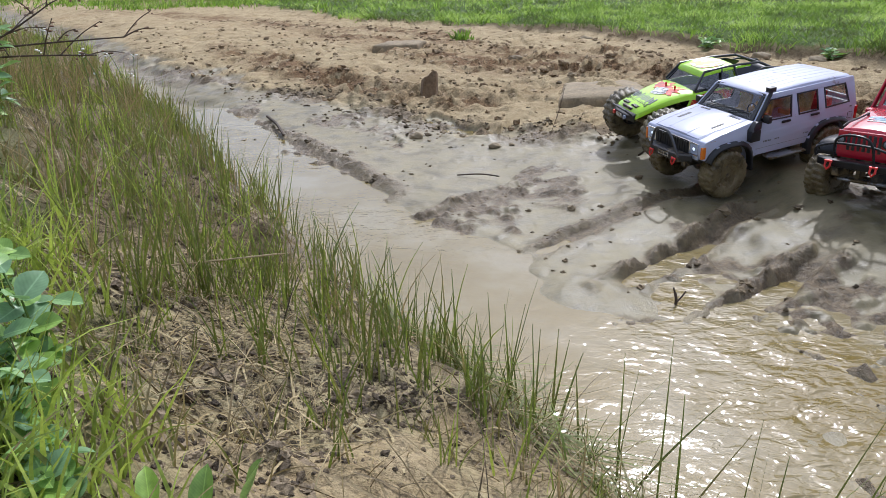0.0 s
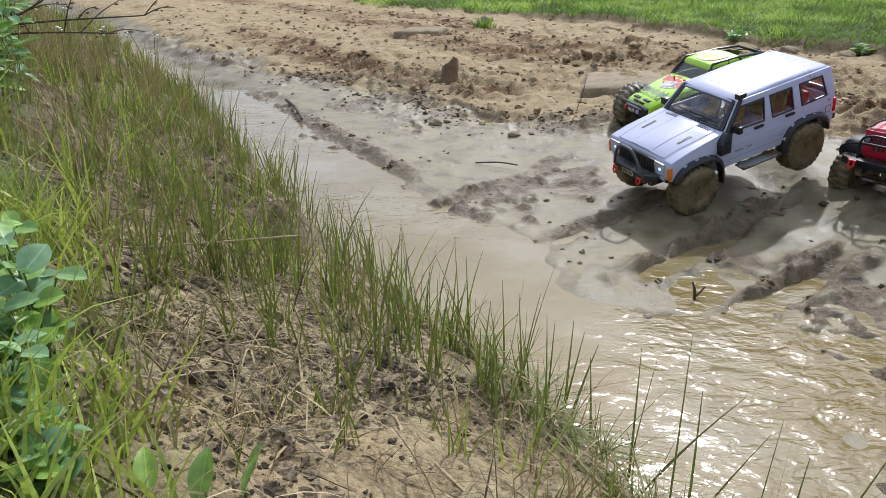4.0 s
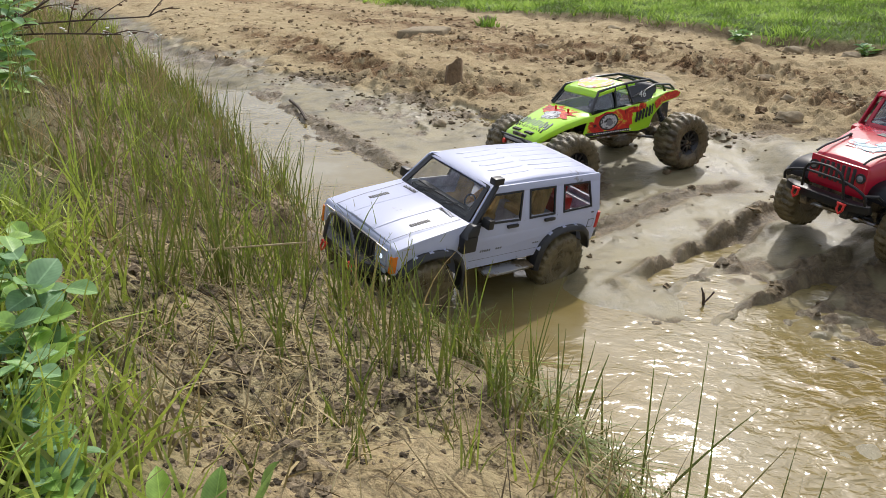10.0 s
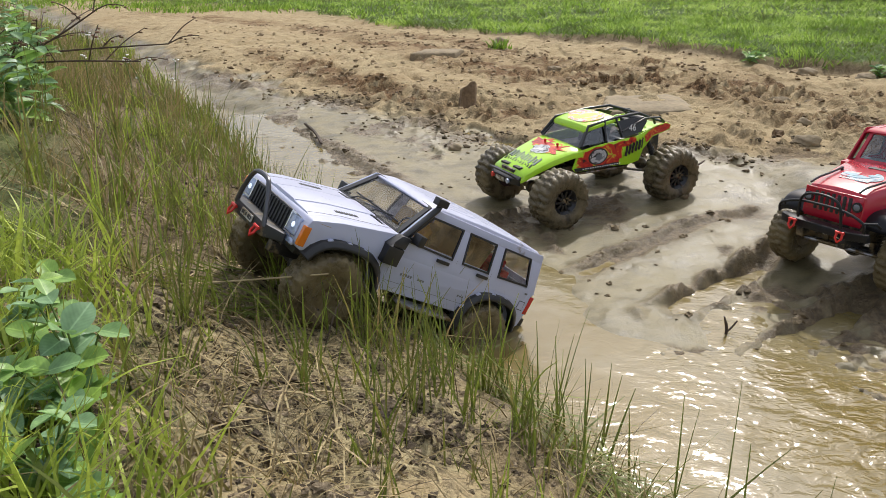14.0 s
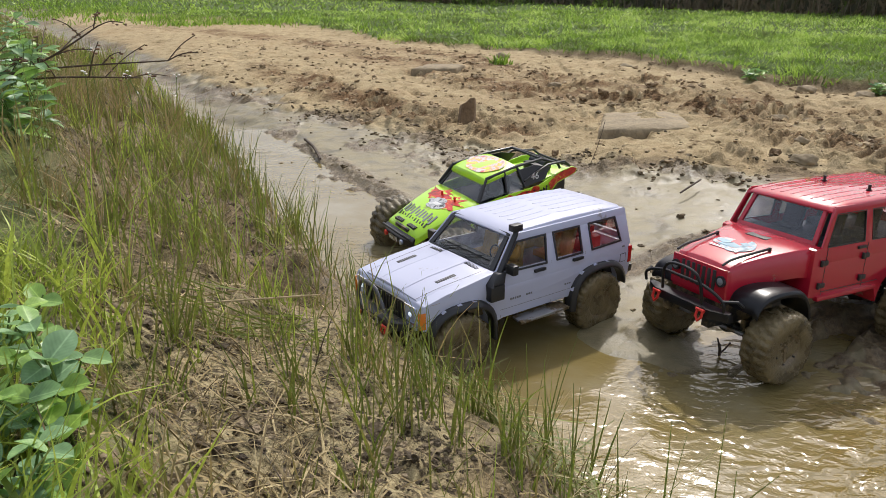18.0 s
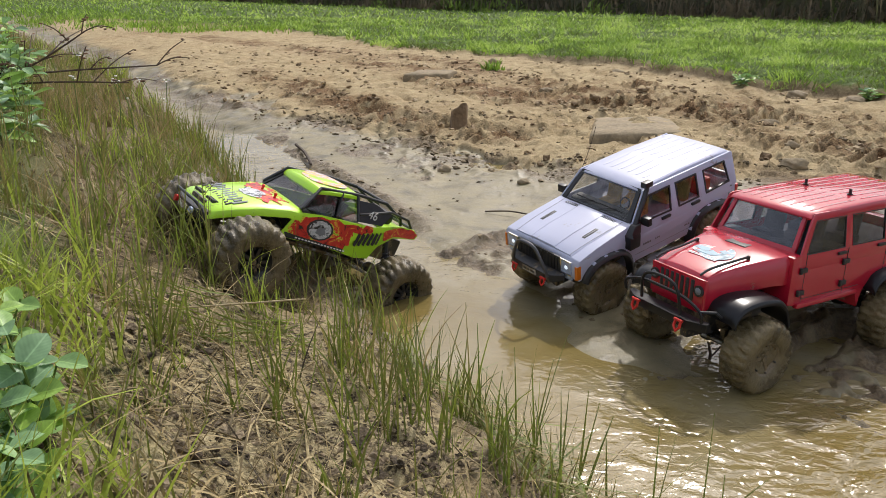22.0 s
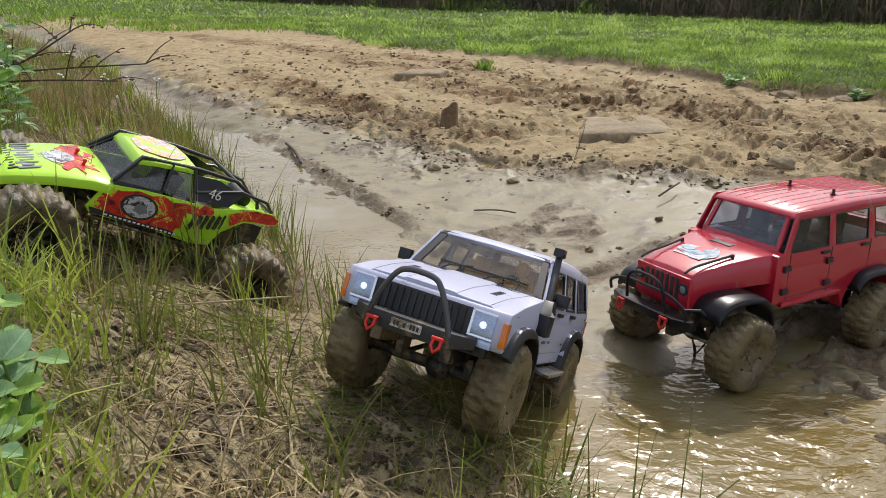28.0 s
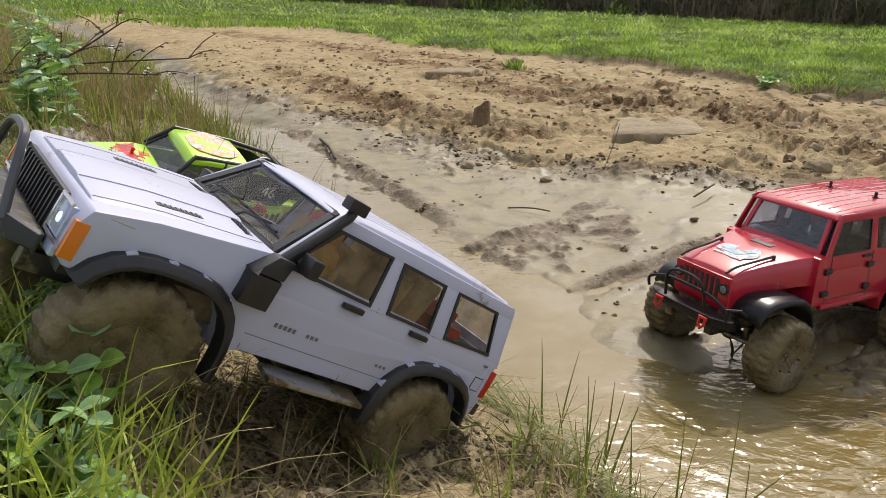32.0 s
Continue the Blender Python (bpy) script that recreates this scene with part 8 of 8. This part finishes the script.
def slab(name, outline, height, mat, label, category, tilt=0.006):
    """A worn stone plate with a chipped rim."""
    sh = Shape()
    pts = []
    for (ax, ay), (bx, by) in zip(outline, outline[1:] + outline[:1]):
        for k in range(7):
            u = k / 7
            pts.append((ax + (bx - ax) * u + rp.uniform(-0.008, 0.008), ay + (by - ay) * u + rp.uniform(-0.008, 0.008)))
    cx, cy = sum(p[0] for p in pts) / len(pts), sum(p[1] for p in pts) / len(pts)
    z0 = min(land1(x, y) for x, y in outline)
    top = max(land1(x, y) for x, y in outline) * 0.4 + z0 * 0.6 + height
    for_ring = lambda k, z, j: [(cx + (x - cx) * k, cy + (y - cy) * k, z + rp.uniform(-j, j)) for x, y in pts]
    sh.poly([for_ring(1.03, z0 - 0.03, 0), for_ring(1.02, top - 0.02, 0.002), for_ring(1.0, top - 0.006, 0.003), for_ring(0.96, top, 0.002), for_ring(0.6, top + tilt, 0.003), for_ring(0.2, top + tilt, 0.002)])
    return tagged(part(name, sh, mat, None, angle=60), label, category)


slab("stone_slab", [(0.55, 2.86), (0.93, 2.94), (0.98, 3.34), (0.64, 3.26)], 0.018, M_STONE, "flat sandy stone slab half buried in the track", "stone")
# the second plate stands in for a low ridge of sand
slab("sand_ridge", [(-0.30, 4.88), (-0.02, 4.95), (0.04, 5.20), (-0.22, 5.17)], 0.035, M_STONE, "low flat ridge of sand, modelled as a plate", "stone")
for sx, sy, r in ((1.09, 2.31, 0.035), (1.22, 2.62, 0.028), (-0.02, 2.56, 0.024), (0.24, 2.36, 0.018), (1.42, 3.3, 0.035), (0.55, 4.3, 0.03), (1.9, 4.12, 0.045), (2.1, 3.9, 0.04), (0.35, 5.9, 0.05), (1.15, 5.2, 0.045)):
    s = Shape()
    bmesh.ops.create_icosphere(s.bm, subdivisions=3, radius=1.0)
    k1, k2 = rp.uniform(0, 9), rp.uniform(0, 9)
    for v in s.bm.verts:
        c = v.co.copy()
        q = 1 + 0.22 * math.sin(3.1 * c.x + k1) * math.cos(2.7 * c.y + k2) + 0.10 * math.sin(7 * c.z + k1 + 5 * c.x)
        v.co = Vector((c.x * r * 1.15 * q, c.y * r * 0.9 * q, c.z * r * 0.62 * q))
    ob = part("stone", s, M_STONE, None, angle=60)
    ob.location = (sx, sy, land1(sx, sy) + r * 0.18)
    tagged(ob, "rounded sandy stone half sunk in the ground", "stone", "loose stones")

# forked twig standing in the shallow water
s = Shape()
s.tube(rounded([(0, 0, -0.02), (0.001, 0, 0.010), (-0.006, 0.002, 0.034)], 5), [0.0028] * 8 + [0.0016] * 3, 7)
twig = part("forked_twig", s, M_TWIG, None)
twig.location = (0.463, 1.196, 0.0)
tagged(twig, "short dark forked twig sticking out of water", "twig")
s = Shape()
s.tube(rounded([(0.002, 0, 0.004), (0.012, 0.001, 0.016), (0.018, 0.001, 0.026)], 5), 0.0016, 6)
part("prong", s, M_TWIG, twig)
# thin bare stalk on the sand and sticks in the mud
for a, c, r in (((0.43, 2.42, 0.0), (0.49, 2.50, 0.15), 0.0010), ((-0.62, 2.95, 0.02), (-0.50, 2.62, 0.012), 0.006), ((0.10, 2.05, 0.01), (0.22, 2.02, 0.012), 0.0022), ((0.62, 2.02, 0.03), (0.70, 2.10, 0.03), 0.003)):
    za, zc = land1(a[0], a[1]), land1(c[0], c[1])
    p0, p1 = Vector((a[0], a[1], za + a[2])), Vector((c[0], c[1], (za if c[2] > 0.1 else zc) + c[2]))
    s = Shape()
    s.tube(rounded([p0 - Vector((0, 0, 0.006)), p0.lerp(p1, 0.5) + Vector((0.006, 0.0, 0.002)), p1], 6), [r] * 12 + [r * 0.6], 7)
    tagged(part("loose_stick", s, M_TWIG, None), "thin brown stick lying on the muddy ground", "stick", "loose sticks")
WHITE_ROWS = [
    (0, 0.8668, 1.8599, 0.0752, 201.3, -6, -3.3), (0.5, 0.8539, 1.8371, 0.0775, 202.7, -5.6, -2.4), (1, 0.8576, 1.8473, 0.0767, 202.4, -5.8, -3),
    (1.5, 0.8458, 1.8398, 0.0792, 203.3, -6.4, -3.9), (2, 0.8355, 1.8376, 0.0847, 203.5, -7.6, -5.9), (2.5, 0.8365, 1.8254, 0.0846, 203.3, -8, -4.7),
    (3, 0.826, 1.8264, 0.0845, 203.1, -9.8, -5.1), (3.5, 0.7742, 1.8013, 0.0888, 203.5, -14.1, -6.5), (5.5, 0.449, 1.627, 0.0239, 207.7, -6.4, -1.6),
    (6, 0.4023, 1.6095, 0.0287, 205.6, -9.2, -3.3), (6.5, 0.3401, 1.5566, 0.0174, 208.2, -12.9, -1), (7, 0.2705, 1.5008, -0.0029, 212.9, -8.8, 2.4),
    (7.5, 0.2504, 1.4935, -0.0051, 212.5, -7.4, 0.4), (8, 0.2287, 1.4736, -0.0092, 211.9, -7.1, -0.8), (8.5, 0.1822, 1.4644, -0.0119, 213, -8.2, -5.5),
    (9, 0.1164, 1.4273, -0.0113, 215.4, -7, -5.5), (9.5, 0.0565, 1.3677, -0.0247, 217.6, -1.1, -4.3), (10, 0.0187, 1.2951, 0.0017, 219.2, 4.8, -8.2),
    (10.5, 0.0073, 1.3442, -0.0139, 220.1, 7, -9.1), (11, -0.0272, 1.2306, 0.0245, 225.9, 12.8, -6.4), (11.5, -0.0433, 1.2199, 0.0286, 227.7, 16.4, -5.1),
    (12, -0.0725, 1.2577, 0.0168, 221.8, 19.4, -0.5), (12.5, -0.1361, 1.1809, 0.0282, 220.3, 21.1, -2.1), (13, -0.1527, 1.1701, 0.0318, 217.7, 22.9, -1.5),
    (13.5, -0.1751, 1.1482, 0.0459, 219.1, 28.3, -6.3), (14, -0.1814, 1.1338, 0.0507, 219, 28.9, -7.1), (14.5, -0.1966, 1.1522, 0.0484, 214, 29, -7.4),
    (16.5, -0.0839, 1.2086, 0.0284, 208.2, 20.2, 12.8), (17, -0.0796, 1.1962, 0.0338, 210.4, 18.1, 10.3), (17.5, -0.0477, 1.2445, 0.0249, 209.9, 18, 13),
    (18, 0.0745, 1.311, -0.0159, 216.6, -0.8, 0.8), (18.5, 0.1798, 1.3841, 0.0063, 216.3, -10, 10.7), (19, 0.3109, 1.4969, 0.0121, 216.1, -9.5, 14.4),
    (19.5, 0.3878, 1.5802, 0.0354, 214.7, -11.1, 7.5), (20, 0.5108, 1.6576, 0.0361, 212.9, -8.5, 4), (20.5, 0.51, 1.6618, 0.0325, 213.5, -8.8, 3.8),
    (21, 0.5051, 1.6544, 0.0296, 212.2, -8.2, 3.5), (21.5, 0.4435, 1.6159, 0.0299, 214.7, -6.6, -3.6), (22, 0.3936, 1.5849, 0.0303, 215.8, -10.1, -4),
    (22.5, 0.3257, 1.5239, 0.005, 221.6, -8.1, 5.2), (23, 0.2693, 1.4468, -0.0032, 223.8, -5.9, 2.5), (23.5, 0.2116, 1.4001, -0.0071, 229, -5.9, -3.3),
    (24, 0.1778, 1.3756, -0.0197, 234.5, -5.9, -1.7), (24.5, 0.1521, 1.3386, -0.0249, 237.8, -4.1, -0.4), (25, 0.138, 1.2754, -0.019, 239.4, -1.7, 0.1),
    (25.5, 0.1119, 1.2327, -0.0079, 239.1, 2.2, -7.6), (27.5, 0.0597, 1.0042, 0.032, 245, 19.6, -7.5), (28, 0.0348, 0.9576, 0.0483, 247.1, 24.2, -7.1),
    (29, -0.0087, 0.8573, 0.0699, 239.8, 23.2, -8.9), (29.5, -0.0764, 0.843, 0.0829, 220.3, 15.5, -9.2), (30, -0.1358, 0.8074, 0.1247, 218, 12.7, -6.9),
    (30.5, -0.1792, 0.7456, 0.1414, 222.8, 10.9, -7.7), (31, -0.1816, 0.7291, 0.15, 224.1, 11.6, -8.5), (31.5, -0.2393, 0.6836, 0.1865, 224.4, 27.2, -9.9),
    (32, -0.2772, 0.6473, 0.2115, 223.1, 33.6, -7.6),
]
GREEN_ROWS = [
    (0, 0.8297, 2.1373, 0.0856, 189, -2.3, -3.4), (2, 0.8658, 2.2825, 0.0655, 191.4, -4.4, -4.1), (6, 0.6909, 2.16, 0.0693, 197.6, -5.4, 0.6),
    (9, 0.4173, 1.993, 0.0301, 205.2, -2.8, 1.3), (9.5, 0.4059, 1.993, 0.0269, 206.3, -1.7, 1.2), (10, 0.3982, 1.9651, 0.0313, 206.9, -1.6, 1.3),
    (10.5, 0.399, 1.977, 0.0317, 206.6, -2, 0.3), (11, 0.3948, 1.9545, 0.0337, 207.9, -2.2, 1), (11.5, 0.3883, 1.9392, 0.0373, 208, -2.2, 0.6),
    (12, 0.3853, 1.9499, 0.037, 207, -1.9, -0.3), (12.5, 0.3806, 1.9596, 0.0328, 206.9, -1.9, -0.2), (13, 0.3528, 1.9489, 0.0244, 207.5, -2, 0.1),
    (14, 0.3207, 1.9494, 0.0139, 207.9, -1.8, -0.8), (14.5, 0.2798, 1.9151, 0.0069, 208.7, -2.5, 0.2), (16.5, 0.1058, 1.7551, -0.023, 214.6, -4.1, 1.9),
    (17, 0.105, 1.7763, -0.0257, 215.1, -4.2, 0.7), (18, 0.0619, 1.7801, -0.0272, 213.1, -4, -2.7), (19, -0.1248, 1.6615, -0.027, 209.15, 4.6, -1.6),
    (19.5, -0.2066, 1.5483, 0.0159, 212.475, 14.5, 0.5), (20, -0.293, 1.5667, 0.0023, 215.3, 13.5, -4.3), (20.5, -0.3329, 1.3962, 0.0416, 218.6, 22.7, -5.3),
    (21, -0.3553, 1.4706, 0.0235, 219.6, 23.3, -9.2), (21.5, -0.3521, 1.4109, 0.0414, 221.2, 25.6, -8.3), (22, -0.3594, 1.4361, 0.0333, 220.6, 25.7, -6.1),
    (23, -0.4022, 1.3945, 0.0797, 219.1, 29.5, -11.3), (23.5, -0.4201, 1.4387, 0.0701, 214.6, 29.4, -8.9), (24, -0.424, 1.4473, 0.0649, 214.4, 29, -8.3),
    (24.5, -0.4211, 1.4206, 0.0671, 215.8, 28.4, -7.3), (25, -0.4218, 1.4151, 0.0628, 218.1, 26.8, -6.6), (25.5, -0.4163, 1.3772, 0.0632, 222, 24.9, -4.2),
    (28, -0.5958, 1.2216, 0.1432, 219.4, 27.5, -9.2), (32, -0.57, 1.1978, 0.1379, 217.6, 24.3, -11),
]
RED_ROWS = [
    (0, 1.1687, 1.6014, 0.0674, 208.6, -0.1, 3.5), (2, 1.1529, 1.5522, 0.0662, 204.4, 0.4, 1.8), (3.5, 1.183, 1.6185, 0.0508, 205.5, 0.4, 1.5),
    (5.5, 1.0303, 1.5059, 0.053, 205.8, -2.2, 0.3), (6, 0.9727, 1.4774, 0.0508, 206, -2.4, -1.6), (9, 0.966, 1.4677, 0.0528, 206.5, -2.1, -1.9),
    (13, 0.9874, 1.5021, 0.0502, 206.9, -4, -1.6), (14.5, 0.8414, 1.4456, 0.0141, 210.2, 2.7, 2.9), (16.5, 0.6161, 1.2839, -0.0063, 208.4, 1.6, 2.5),
    (19, 0.6177, 1.2865, -0.0063, 208.4, 1.4, 2.1), (21, 0.615, 1.2843, -0.0058, 208.4, 1.6, 2.3), (21.5, 0.608, 1.281, -0.006, 208.5, 0.7, 1.7),
    (22, 0.6001, 1.2821, -0.0084, 208.2, 0.1, 1.2), (28, 0.5974, 1.2682, -0.0084, 208.2, 0.6, 2.3), (32, 0.5931, 1.273, -0.0084, 209, 0.7, 0.9),
]



def stand(x, y, z, yaw, pitch, roll):
    """A vehicle's pose: its nose along yaw, pitch lifts the nose, roll lowers its left."""
    return pose(x, y, z, roll, -pitch, yaw)


def drive(car, wheels, rows, radius):
    """Keys a vehicle along its rows and turns its wheels by the way it goes."""
    walk(car, [(r[0], stand(*r[1:])) for r in rows])
    ts = np.arange(0, 32.01, 0.25)
    T = np.array([r[0] for r in rows])
    X, Y, A = (np.interp(ts, T, [r[k] for r in rows]) for k in (1, 2, 4))
    ahead = np.diff(X) * np.cos(np.radians(A[:-1])) + np.diff(Y) * np.sin(np.radians(A[:-1]))
    spin = np.concatenate([[0], np.cumsum(np.clip(ahead, -0.08, 0.08))]) / radius
    for w in wheels:
        at = w.location.copy()
        sgn = 1 if at.y > 0 else -1
        walk(w, [(float(t), pose(*at, 0, sgn * math.degrees(s), 0 if sgn > 0 else 180)) for t, s in zip(ts, spin)])


def bend(ob, rows):
    """A tuft stands until a car's nose reaches it, then lies flat along the car's way."""
    ts = np.arange(0, 32.01, 0.1)
    T = np.array([r[0] for r in rows])
    X, Y, A = (np.interp(ts, T, [r[k] for r in rows]) for k in (1, 2, 4))
    c, s_ = np.cos(np.radians(A)), np.sin(np.radians(A))
    dx, dy = ob.location.x - X, ob.location.y - Y
    hit = np.flatnonzero((np.abs(-dx * s_ + dy * c) < 0.125) & (dx * c + dy * s_ < 0.28) & (dx * c + dy * s_ > -0.1))
    if len(hit) == 0:
        return
    k = hit[0]
    t0, t1 = max(0.2, float(ts[k]) - 0.3), min(31.9, float(ts[k]) + 0.4)
    up = Matrix.Translation(ob.location)
    flat = up @ Matrix.Rotation(radians(74), 4, Vector((-s_[k], c[k], 0)))
    walk(ob, [(0, up), (t0, up), (t1, flat), (32, flat)])


def motions():
    for ob in tuft_things:
        bend(ob, WHITE_ROWS)
    drive(white, white_wheels, WHITE_ROWS, 0.059)
    drive(green, green_wheels, GREEN_ROWS, 0.0735)
    drive(red, red_wheels, RED_ROWS, 0.063)


motions()
